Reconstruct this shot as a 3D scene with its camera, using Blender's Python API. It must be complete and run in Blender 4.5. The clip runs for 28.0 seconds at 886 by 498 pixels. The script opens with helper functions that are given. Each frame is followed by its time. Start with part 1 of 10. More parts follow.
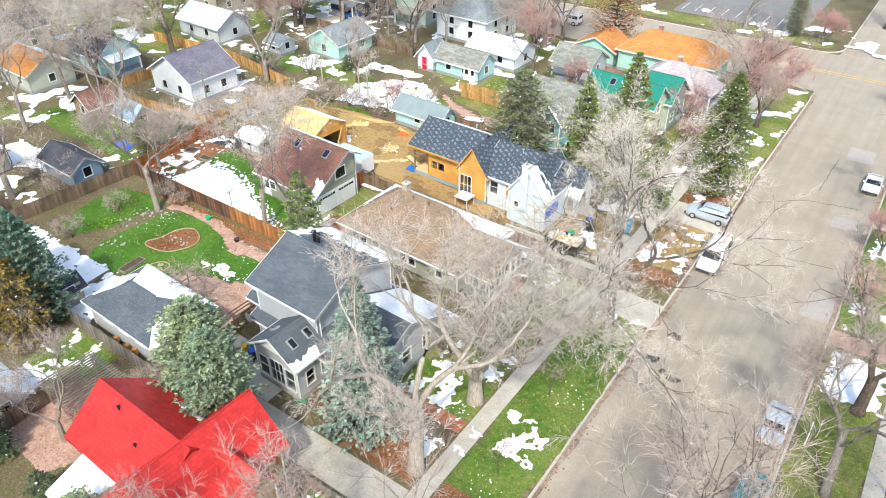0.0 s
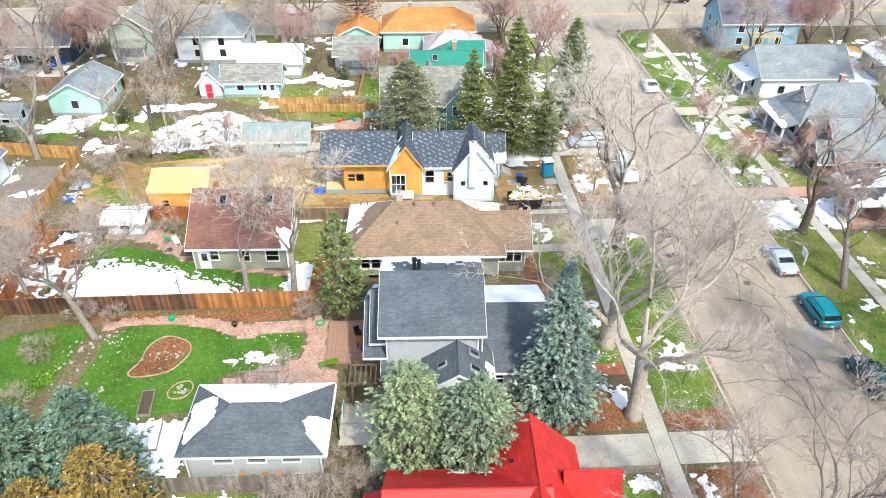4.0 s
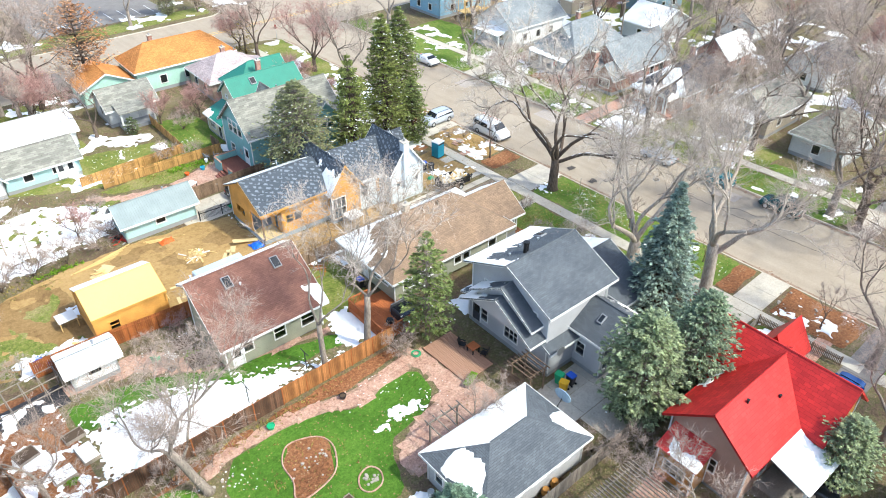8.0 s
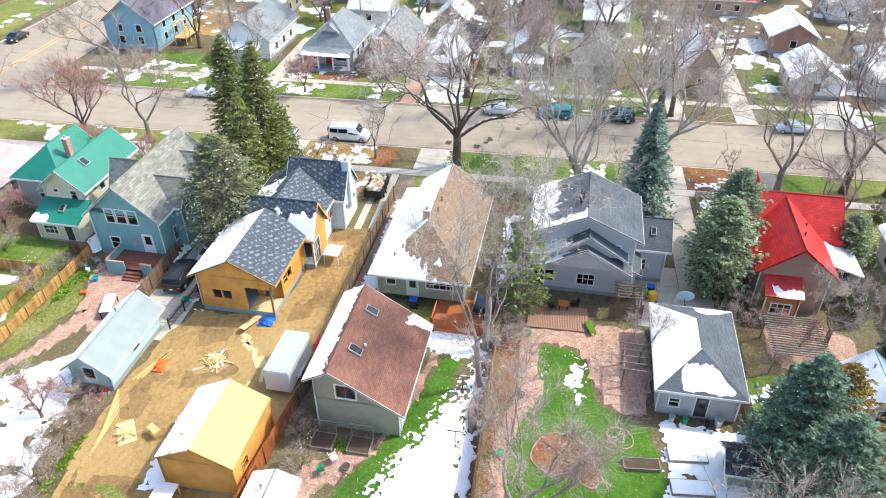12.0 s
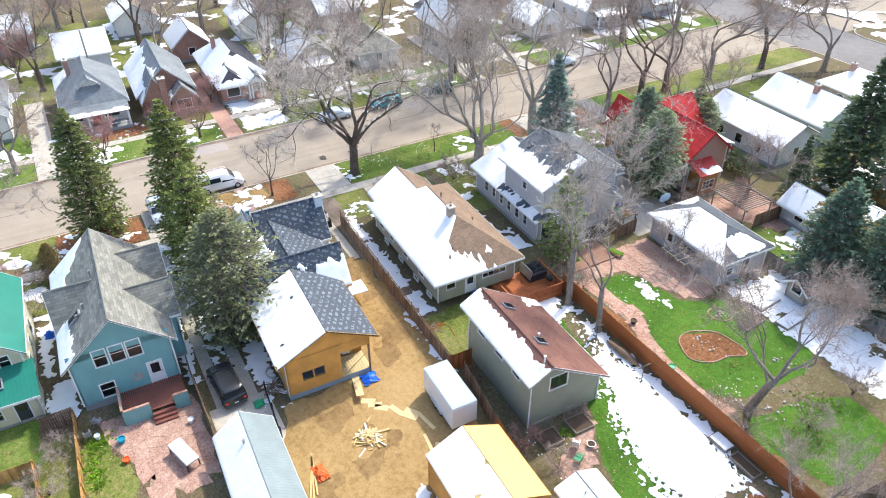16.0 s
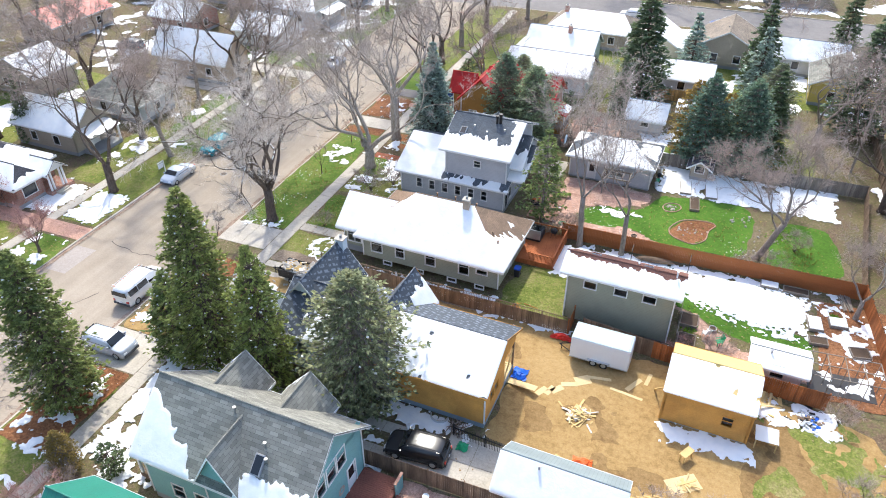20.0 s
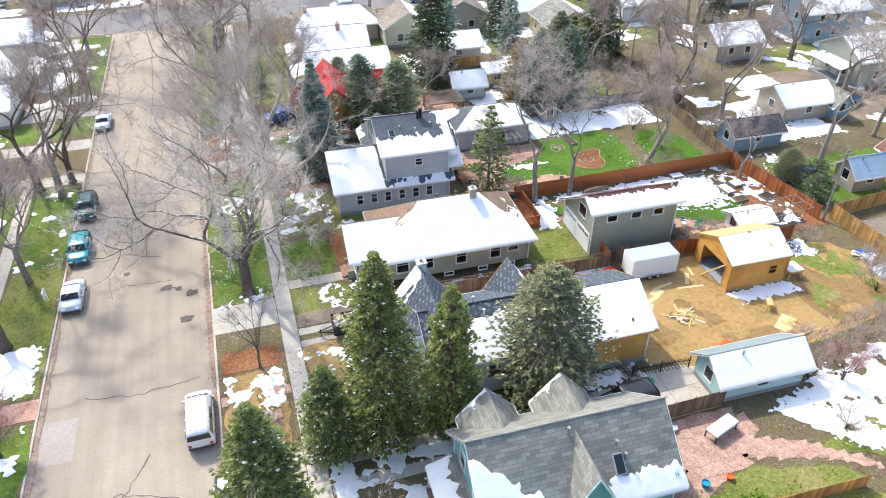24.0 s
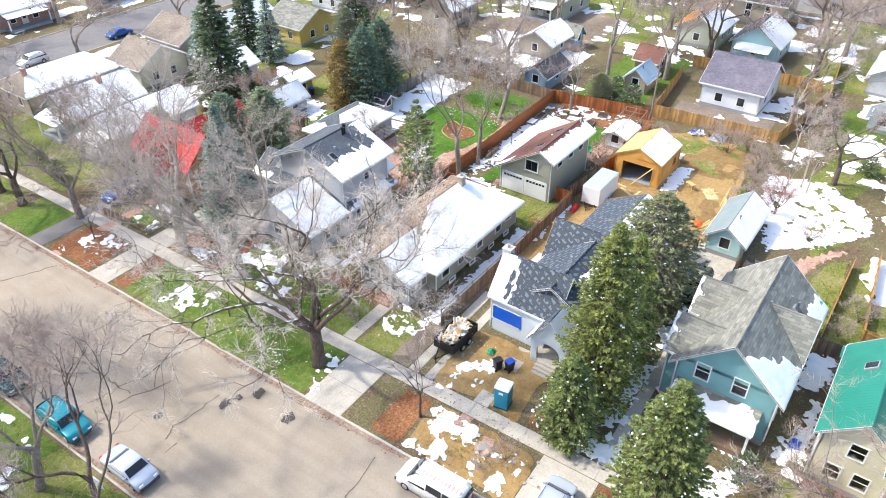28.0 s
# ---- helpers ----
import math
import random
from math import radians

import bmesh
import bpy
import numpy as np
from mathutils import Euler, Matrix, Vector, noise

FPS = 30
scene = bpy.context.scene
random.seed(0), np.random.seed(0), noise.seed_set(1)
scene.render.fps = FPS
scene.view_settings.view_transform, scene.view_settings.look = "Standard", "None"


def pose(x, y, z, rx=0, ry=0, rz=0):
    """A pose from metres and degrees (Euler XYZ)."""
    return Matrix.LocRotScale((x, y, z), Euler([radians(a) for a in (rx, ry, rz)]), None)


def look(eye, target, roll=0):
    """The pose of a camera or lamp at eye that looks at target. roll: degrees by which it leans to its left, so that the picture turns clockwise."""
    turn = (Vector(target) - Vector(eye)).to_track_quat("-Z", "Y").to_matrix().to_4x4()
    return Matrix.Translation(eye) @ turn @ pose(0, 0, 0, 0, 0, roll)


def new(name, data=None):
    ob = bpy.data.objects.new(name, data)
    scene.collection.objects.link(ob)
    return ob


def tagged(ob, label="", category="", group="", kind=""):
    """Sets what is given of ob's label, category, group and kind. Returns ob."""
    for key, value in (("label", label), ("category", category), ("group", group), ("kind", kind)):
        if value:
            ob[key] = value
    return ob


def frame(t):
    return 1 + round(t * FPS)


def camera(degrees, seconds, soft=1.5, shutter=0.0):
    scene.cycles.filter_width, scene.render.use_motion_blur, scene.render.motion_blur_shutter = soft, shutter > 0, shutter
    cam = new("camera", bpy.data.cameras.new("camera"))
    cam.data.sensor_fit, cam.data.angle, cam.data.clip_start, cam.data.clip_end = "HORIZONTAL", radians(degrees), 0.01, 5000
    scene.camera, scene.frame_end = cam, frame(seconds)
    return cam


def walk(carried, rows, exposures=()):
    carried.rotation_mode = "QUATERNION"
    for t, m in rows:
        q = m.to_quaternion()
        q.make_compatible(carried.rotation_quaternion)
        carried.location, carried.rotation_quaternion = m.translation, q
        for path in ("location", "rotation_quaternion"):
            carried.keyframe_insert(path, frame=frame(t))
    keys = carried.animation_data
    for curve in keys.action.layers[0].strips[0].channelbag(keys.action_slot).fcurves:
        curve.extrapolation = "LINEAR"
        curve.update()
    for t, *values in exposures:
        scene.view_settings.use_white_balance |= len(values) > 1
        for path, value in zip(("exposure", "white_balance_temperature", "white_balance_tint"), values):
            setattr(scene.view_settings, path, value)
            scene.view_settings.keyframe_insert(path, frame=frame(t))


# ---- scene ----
cam = camera(64.02, 28.0, soft=1.0)
ROWS = [
    (0.0, 34.56, -46.78, 42.06, 35.32, -35.25, 0.07),
    (0.5, 30.52, -49.42, 42.12, 30.59, -35.32, 0.11),
    (1.0, 26.24, -51.72, 42.16, 25.83, -35.39, 0.13),
    (1.5, 21.77, -53.71, 42.20, 21.05, -35.47, 0.12),
    (2.0, 17.11, -55.30, 42.23, 16.25, -35.50, 0.10),
    (2.5, 12.35, -56.51, 42.25, 11.44, -35.52, 0.06),
    (3.0, 7.48, -57.32, 42.25, 6.62, -35.54, 0.03),
    (3.5, 2.59, -57.70, 42.22, 1.81, -35.55, -0.02),
    (4.0, -2.30, -57.68, 42.19, -3.01, -35.57, -0.05),
    (4.5, -7.17, -57.25, 42.15, -7.78, -35.56, -0.07),
    (5.0, -11.97, -56.44, 42.12, -12.62, -35.58, -0.10),
    (5.5, -16.69, -55.22, 42.09, -17.46, -35.59, -0.12),
    (6.0, -21.28, -53.60, 42.06, -22.30, -35.61, -0.14),
    (6.5, -25.72, -51.59, 42.03, -27.14, -35.62, -0.17),
    (7.0, -30.05, -49.25, 42.04, -31.98, -35.60, -0.15),
    (7.5, -34.17, -46.64, 42.07, -36.83, -35.57, -0.15),
    (8.0, -38.09, -43.67, 42.11, -41.67, -35.52, -0.12),
    (8.5, -41.75, -40.37, 42.14, -46.55, -35.49, -0.06),
    (9.0, -45.14, -36.79, 42.16, -51.43, -35.46, 0.02),
    (9.5, -48.17, -32.94, 42.17, -56.32, -35.44, 0.08),
    (10.0, -50.84, -28.76, 42.18, -61.21, -35.43, 0.16),
    (10.5, -53.08, -24.32, 42.16, -66.12, -35.45, 0.22),
    (11.0, -54.91, -19.64, 42.13, -71.03, -35.48, 0.29),
    (11.5, -56.32, -14.86, 42.08, -75.92, -35.53, 0.31),
    (12.0, -57.29, -9.97, 42.03, -80.78, -35.56, 0.34),
    (12.5, -57.86, -5.09, 41.97, -85.60, -35.61, 0.34),
    (13.0, -58.02, -0.17, 41.93, -90.45, -35.65, 0.36),
    (13.5, -57.81, 4.70, 41.91, -95.28, -35.67, 0.35),
    (14.0, -57.24, 9.53, 41.91, -100.10, -35.67, 0.33),
    (14.5, -56.26, 14.30, 41.92, -104.93, -35.68, 0.31),
    (15.0, -54.88, 18.96, 41.92, -109.75, -35.69, 0.29),
    (15.5, -53.10, 23.48, 41.93, -114.58, -35.70, 0.27),
    (16.0, -50.93, 27.91, 41.91, -119.42, -35.71, 0.26),
    (16.5, -48.40, 32.12, 41.88, -124.34, -35.71, 0.23),
    (17.0, -45.50, 36.12, 41.84, -129.25, -35.69, 0.22),
    (17.5, -42.29, 39.83, 41.81, -134.14, -35.65, 0.21),
    (18.0, -38.79, 43.29, 41.80, -139.01, -35.59, 0.22),
    (18.5, -35.03, 46.41, 41.78, -143.86, -35.54, 0.21),
    (19.0, -30.98, 49.21, 41.78, -148.70, -35.51, 0.20),
    (19.5, -26.73, 51.69, 41.79, -153.54, -35.51, 0.18),
    (20.0, -22.21, 53.75, 41.81, -158.41, -35.50, 0.21),
    (20.5, -17.49, 55.40, 41.84, -163.32, -35.50, 0.24),
    (21.0, -12.66, 56.61, 41.86, -168.25, -35.50, 0.25),
    (21.5, -7.78, 57.41, 41.88, -173.16, -35.49, 0.23),
    (22.0, -2.87, 57.86, 41.87, -177.99, -35.50, 0.18),
    (22.5, 2.07, 57.89, 41.87, -182.83, -35.51, 0.14),
    (23.0, 7.00, 57.51, 41.86, -187.66, -35.52, 0.09),
    (23.5, 11.87, 56.71, 41.86, -192.50, -35.53, 0.04),
    (24.0, 16.71, 55.46, 41.85, -197.33, -35.54, 0.01),
    (24.5, 21.37, 53.82, 41.84, -202.18, -35.56, -0.03),
    (25.0, 25.88, 51.79, 41.84, -207.05, -35.59, -0.02),
    (25.5, 30.15, 49.42, 41.84, -211.85, -35.63, -0.01),
    (26.0, 34.20, 46.75, 41.86, -216.63, -35.68, 0.02),
    (26.5, 37.97, 43.80, 41.90, -221.42, -35.68, 0.03),
    (27.0, 41.54, 40.53, 41.95, -226.24, -35.67, 0.08),
    (27.5, 44.83, 37.01, 42.00, -231.03, -35.68, 0.09),
    (28.0, 47.83, 33.16, 42.04, -235.84, -35.69, 0.15),
]
walk(cam, [(t, pose(x, y, z, 90 + pitch, roll, yaw)) for t, x, y, z, yaw, pitch, roll in ROWS], exposures=[(0.0, 1.25, 6500, 3.5), (3.0, 1.31, 6500, 4), (8.0, 1.43, 6500, 4), (13.5, 1.42, 6550, 8), (18.5, 1.40, 6550, 10), (25.0, 1.38, 6550, 10), (28.0, 1.42, 6550, 10)])

# ---- world and sun ----
SUN_AZ, SUN_EL = 155.0, 50.0          # compass degrees (north = +y), height
world = bpy.data.worlds.new("sky")
scene.world = world
world.use_nodes = True
_nt = world.node_tree
_sky = _nt.nodes.new("ShaderNodeTexSky")
_sky.sky_type, _sky.sun_disc = "NISHITA", False
_sky.sun_elevation, _sky.sun_rotation = radians(SUN_EL), radians(SUN_AZ)
_sky.air_density, _sky.dust_density = 1.0, 2.0
_nt.links.new(_sky.outputs[0], _nt.nodes["Background"].inputs[0])
_nt.nodes["Background"].inputs[1].default_value = 0.15
_sun = new("sun", bpy.data.lights.new("sun", "SUN"))
_sun.data.energy, _sun.data.angle, _sun.data.color = 1.58, radians(2.5), (1.0, 0.98, 0.88)
_dir = Vector((math.sin(radians(SUN_AZ)) * math.cos(radians(SUN_EL)), math.cos(radians(SUN_AZ)) * math.cos(radians(SUN_EL)), math.sin(radians(SUN_EL))))
_sun.matrix_world = look(_dir * 200, (0, 0, 0))

HR = -1.8                              # the lots lie turned a little against the street
RNG = random.Random(7)


# ---- mesh helpers: a geometry is (verts, faces) ----
def join(*geos):
    vs, fs = [], []
    for v, f in geos:
        n = len(vs)
        vs.extend(v)
        fs.extend(tuple(i + n for i in p) for p in f)
    return vs, fs


def box(x0, y0, z0, x1, y1, z1):
    v = [(x, y, z) for z in (z0, z1) for y in (y0, y1) for x in (x0, x1)]
    return v, [(0, 2, 3, 1), (4, 5, 7, 6), (0, 1, 5, 4), (2, 6, 7, 3), (0, 4, 6, 2), (1, 3, 7, 5)]


def bbox(x0, y0, z0, x1, y1, z1, b=0.03):
    """A box with its upright and top edges bevelled."""
    return loft([rect(x0, y0, x1, y1, b, z0), rect(x0, y0, x1, y1, b, z1 - b), rect(x0 + b, y0 + b, x1 - b, y1 - b, b * 0.6, z1)])


def rect(x0, y0, x1, y1, b, z):
    return [(x0 + b, y0, z), (x1 - b, y0, z), (x1, y0 + b, z), (x1, y1 - b, z), (x1 - b, y1, z), (x0 + b, y1, z), (x0, y1 - b, z), (x0, y0 + b, z)]


def loft(rings, cap=True):
    n, v, f = len(rings[0]), [p for r in rings for p in r], []
    for k in range(len(rings) - 1):
        for i in range(n):
            j = (i + 1) % n
            f.append((k * n + i, k * n + j, (k + 1) * n + j, (k + 1) * n + i))
    if cap:
        f.append(tuple(range(n - 1, -1, -1)))
        f.append(tuple(range((len(rings) - 1) * n, len(rings) * n)))
    return v, f


def tube(points, radii, n=6, cap=True):
    rings = []
    for k, p in enumerate(points):
        a, b = Vector(points[max(k - 1, 0)]), Vector(points[min(k + 1, len(points) - 1)])
        d = (b - a).normalized() if (b - a).length > 1e-6 else Vector((0, 0, 1))
        u = d.cross((0.3, 0.9, 0.1) if abs(d.z) > 0.9 else (0, 0, 1)).normalized()
        w = d.cross(u)
        rings.append([tuple(Vector(p) + (u * math.cos(t) + w * math.sin(t)) * radii[k]) for t in (2 * math.pi * i / n for i in range(n))])
    return loft(rings, cap)


def cyl(x, y, z0, z1, r0, r1=None, n=10):
    return tube([(x, y, z0), (x, y, z1)], [r0, r0 if r1 is None else r1], n)


def slab(poly, th, up=0.0):
    """A plane polygon (counter-clockwise from above) made th thick downwards."""
    n = len(poly)
    v = [(x, y, z + up) for x, y, z in poly] + [(x, y, z - th + up) for x, y, z in poly]
    f = [tuple(range(n)), tuple(range(2 * n - 1, n - 1, -1))]
    f += [(i, i + n, (i + 1) % n + n, (i + 1) % n) for i in range(n)]
    return v, f


def moved(geo, m):
    return [tuple(m @ Vector(p)) for p in geo[0]], geo[1]


def mesh_of(name, geo, material, smooth=False, uv=True):
    me = bpy.data.meshes.new(name)
    me.from_pydata([tuple(map(float, p)) for p in geo[0]], [], geo[1])
    me.materials.append(material)
    if uv and len(geo[1]) < 4000:
        lay = me.uv_layers.new(name="uv").data
        vs = me.vertices
        for p in me.polygons:
            n = p.normal
            if abs(n.z) > 0.999:
                u, w = Vector((1, 0, 0)), Vector((0, 1, 0))
            else:
                u = Vector((-n.y, n.x, 0)).normalized()
                w = n.cross(u)
            for li in p.loop_indices:
                c = vs[me.loops[li].vertex_index].co
                lay[li].uv = (c.dot(u), c.dot(w))
    if smooth:
        me.shade_smooth()
    return me


def part(name, geo, material, parent=None, label="", smooth=False, uv=True):
    ob = new(name, geo if isinstance(geo, bpy.types.Mesh) else mesh_of(name, geo, material, smooth, uv))
    if parent is not None:
        ob.parent = parent
    if label:
        ob["label"] = label
    return ob


def thing(name, x, y, z=0.0, rz=0.0, label="", category="", group="", kind=""):
    ob = new(name)
    ob.matrix_basis = pose(x, y, z, 0, 0, rz)
    return tagged(ob, label, category, group, kind)


def stuff(name, geo, material, label, category, smooth=False, kind="stuff", uv=False):
    return tagged(part(name, geo, material, None, "", smooth, uv), label, category, "", kind)


# ---- fields: smooth value noise and patches with uneven edges ----
def vnoise(x, y, seed=0):
    x, y = np.asarray(x, float) + seed * 17.13, np.asarray(y, float) - seed * 9.71
    xi, yi = np.floor(x).astype(np.int64), np.floor(y).astype(np.int64)
    fx, fy = x - xi, y - yi
    fx, fy = fx * fx * (3 - 2 * fx), fy * fy * (3 - 2 * fy)

    def lat(a, b):
        k = (a * 374761393 + b * 668265263 + 1274126177) & 0x7FFFFFFF
        k = ((k ^ (k >> 13)) * 1103515245) & 0x7FFFFFFF
        return ((k ^ (k >> 16)) & 0xFFFF) / 65535.0
    a = lat(xi, yi) * (1 - fx) + lat(xi + 1, yi) * fx
    b = lat(xi, yi + 1) * (1 - fx) + lat(xi + 1, yi + 1) * fx
    return (a * (1 - fy) + b * fy) * 2 - 1


def fnoise(x, y, seed=0, octaves=3):
    out, amp = 0, 1.0
    for k in range(octaves):
        out = out + amp * vnoise(x * 2 ** k, y * 2 ** k, seed + k)
        amp *= 0.5
    return out


def inside(poly, x, y):
    """Signed distance to a polygon's outline, positive inside."""
    d = np.full(np.shape(x), 1e9)
    odd = np.zeros(np.shape(x), bool)
    n = len(poly)
    for i in range(n):
        (ax, ay), (bx, by) = poly[i][:2], poly[(i + 1) % n][:2]
        ex, ey = bx - ax, by - ay
        t = np.clip(((x - ax) * ex + (y - ay) * ey) / (ex * ex + ey * ey + 1e-12), 0, 1)
        d = np.minimum(d, np.hypot(x - ax - t * ex, y - ay - t * ey))
        cross = ((ay > y) != (by > y)) & (x < ex * (y - ay) / (ey + (1e-12 if ey == 0 else 0)) + ax)
        odd ^= cross
    return np.where(odd, d, -d)


def contour(x0, y0, x1, y1, cell, field, height):
    """The part of a plane where field > 0, as a mesh: marching squares; height(f) gives z."""
    nx, ny = max(2, int((x1 - x0) / cell) + 2), max(2, int((y1 - y0) / cell) + 2)
    gx, gy = np.meshgrid(x0 + cell * np.arange(nx), y0 + cell * np.arange(ny))
    f = field(gx, gy)
    z = height(f)
    pos = f > 0
    verts, faces, key = [], [], {}

    def vert(i, j):
        k = (i, j)
        if k not in key:
            key[k] = len(verts)
            verts.append((gx[j, i], gy[j, i], z[j, i]))
        return key[k]

    def cut(i0, j0, i1, j1):
        k = (i0, j0, i1, j1) if (i0, j0) < (i1, j1) else (i1, j1, i0, j0)
        if k not in key:
            a, b = f[j0, i0], f[j1, i1]
            t = a / (a - b)
            key[k] = len(verts)
            verts.append((gx[j0, i0] + t * (gx[j1, i1] - gx[j0, i0]), gy[j0, i0] + t * (gy[j1, i1] - gy[j0, i0]), float(height(np.zeros(1))[0])))
        return key[k]
    cnt = pos[:-1, :-1].astype(int) + pos[1:, :-1] + pos[:-1, 1:] + pos[1:, 1:]
    for j, i in np.argwhere(cnt > 0):
        c = [(i, j), (i + 1, j), (i + 1, j + 1), (i, j + 1)]
        if cnt[j, i] == 4:
            faces.append(tuple(vert(*p) for p in c))
            continue
        ring = []
        for k in range(4):
            p, q = c[k], c[(k + 1) % 4]
            pp, qq = pos[p[1], p[0]], pos[q[1], q[0]]
            if pp:
                ring.append(vert(*p))
            if pp != qq:
                ring.append(cut(*p, *q))
        if len(ring) >= 3:
            faces.append(tuple(ring))
    return verts, faces


def patch_geo(poly, z, cell=0.4, rough=0.35, grain=0.6, seed=0, thick=0.0, spots=None, taper=0.3):
    """Ground patch. spots=(scale, threshold): broken up into blotches."""
    xs, ys = [p[0] for p in poly], [p[1] for p in poly]

    def field(x, y):
        f = inside(poly, x, y) + rough * fnoise(x * grain, y * grain, seed) + (0.34 * fnoise(x * 3.6, y * 3.6, seed + 9, 2) if thick else 0)
        if spots:
            f = np.minimum(f, (fnoise(x * spots[0], y * spots[0], seed + 5, 4) - spots[1]) / spots[0] + (0.42 * fnoise(x * 3.4, y * 3.4, seed + 7, 3) if thick else 0))
        return f
    return contour(min(xs) - rough, min(ys) - rough, max(xs) + rough, max(ys) + rough, cell, field,
                   lambda f: z + thick * np.clip(f / taper, 0, 1) ** 0.7)


def roof_snow(parent, poly, seed=0, cover=None, thick=0.05, rough=0.12, material=None):
    """Snow lying on a roof slope. cover(a, b, sd): field in metres along the eave and up the slope."""
    near = math.hypot(parent.matrix_basis.translation.x, parent.matrix_basis.translation.y) < 46
    cell = 0.15 if near else 0.35
    p = [Vector(q) for q in poly]
    n = (p[1] - p[0]).cross(p[2] - p[1]).normalized()
    if n.z < 0:
        n = -n
    u = Vector((-n.y, n.x, 0)).normalized() if n.z < 0.999 else Vector((1, 0, 0))
    w = n.cross(u)
    o = p[0]
    flat = [((q - o).dot(u), (q - o).dot(w)) for q in p]
    amin, bmin = min(a for a, b in flat), min(b for a, b in flat)
    amax, bmax = max(a for a, b in flat), max(b for a, b in flat)

    def field(x, y):
        sd = inside(flat, x, y)
        f = sd + 0.05
        if cover:
            f = np.minimum(f, cover((x - amin) / (amax - amin), (y - bmin) / (bmax - bmin), sd) + rough * 2.6 * fnoise(x * 1.3, y * 0.8, seed, 3) + (0.16 * fnoise(x * 4.5, y * 1.7, seed + 3, 2) if near else 0))
        return f
    g = contour(amin - 0.1, bmin - 0.1, amax + 0.1, bmax + 0.1, cell, field, lambda f: 0.012 + thick * np.clip(f / 0.14, 0, 1) ** 0.6)
    g = [tuple(o + u * a + w * b + n * c) for a, b, c in g[0]], g[1]
    if not g[1]:
        return None
    ob = part("snow", g, material or M["snow"], parent, "white melting snow", True, False)
    ob["kind"] = "stuff"
    return ob


# ---- materials ----
M = {}


class Nodes:
    def __init__(self, name):
        self.mat = bpy.data.materials.new(name)
        self.mat.use_nodes = True
        self.t = self.mat.node_tree
        self.p = self.t.nodes["Principled BSDF"]
        M[name] = self.mat

    def n(self, kind, **kw):
        node = self.t.nodes.new(kind)
        for k, v in kw.items():
            node.inputs[k].default_value = v
        return node

    def link(self, a, b):
        self.t.links.new(a, b)

    def coord(self, kind):
        return self.n("ShaderNodeTexCoord").outputs[kind]

    def world(self):
        return self.n("ShaderNodeNewGeometry").outputs["Position"]

    def noise(self, co, scale, detail=4.0, rough=0.55):
        k = self.n("ShaderNodeTexNoise", Scale=scale, Detail=detail, Roughness=rough)
        self.link(co, k.inputs["Vector"])
        return k.outputs["Fac"]

    def ramp(self, fac, stops):
        r = self.n("ShaderNodeValToRGB")
        el = r.color_ramp.elements
        while len(el) < len(stops):
            el.new(0.5)
        for e, (pos, col) in zip(el, stops):
            e.position, e.color = pos, (*col, 1)
        self.link(fac, r.inputs["Fac"])
        return r.outputs["Color"]

    def mix(self, fac, a, b, mode="MIX"):
        k = self.n("ShaderNodeMix")
        k.data_type, k.blend_type = "RGBA", mode
        for sock, v in ((k.inputs[0], fac), (k.inputs[6], a), (k.inputs[7], b)):
            if isinstance(v, (int, float)):
                sock.default_value = v
            elif isinstance(v, tuple):
                sock.default_value = (*v, 1)
            else:
                self.link(v, sock)
        return k.outputs[2]

    def done(self, color, rough=0.8, bump=None, strength=0.3, dist=0.02, metal=0.0, spec=0.3):
        self.p.inputs["Roughness"].default_value, self.p.inputs["Metallic"].default_value = rough, metal
        self.p.inputs["Specular IOR Level"].default_value = spec
        if isinstance(color, tuple):
            self.p.inputs["Base Color"].default_value = (*color, 1)
        else:
            self.link(color, self.p.inputs["Base Color"])
        if bump is not None:
            b = self.n("ShaderNodeBump", Strength=strength, Distance=dist)
            self.link(bump, b.inputs["Height"])
            self.link(b.outputs[0], self.p.inputs["Normal"])
        return self.mat


def mul(c, k):
    return tuple(min(1.0, a * k) for a in c)


def plain(name, c, rough=0.6, metal=0.0, var=0.12, spec=0.4):
    s = Nodes(name)
    co = s.coord("Object")
    return s.done(s.mix(0.5, s.ramp(s.noise(co, 1.3), [(0.3, mul(c, 1 - var)), (0.7, mul(c, 1 + var))]), s.ramp(s.noise(co, 14.0), [(0.3, mul(c, 1 - var)), (0.7, mul(c, 1 + var))])),
                  rough, s.noise(co, 30.0), 0.08, 0.01, metal, spec)


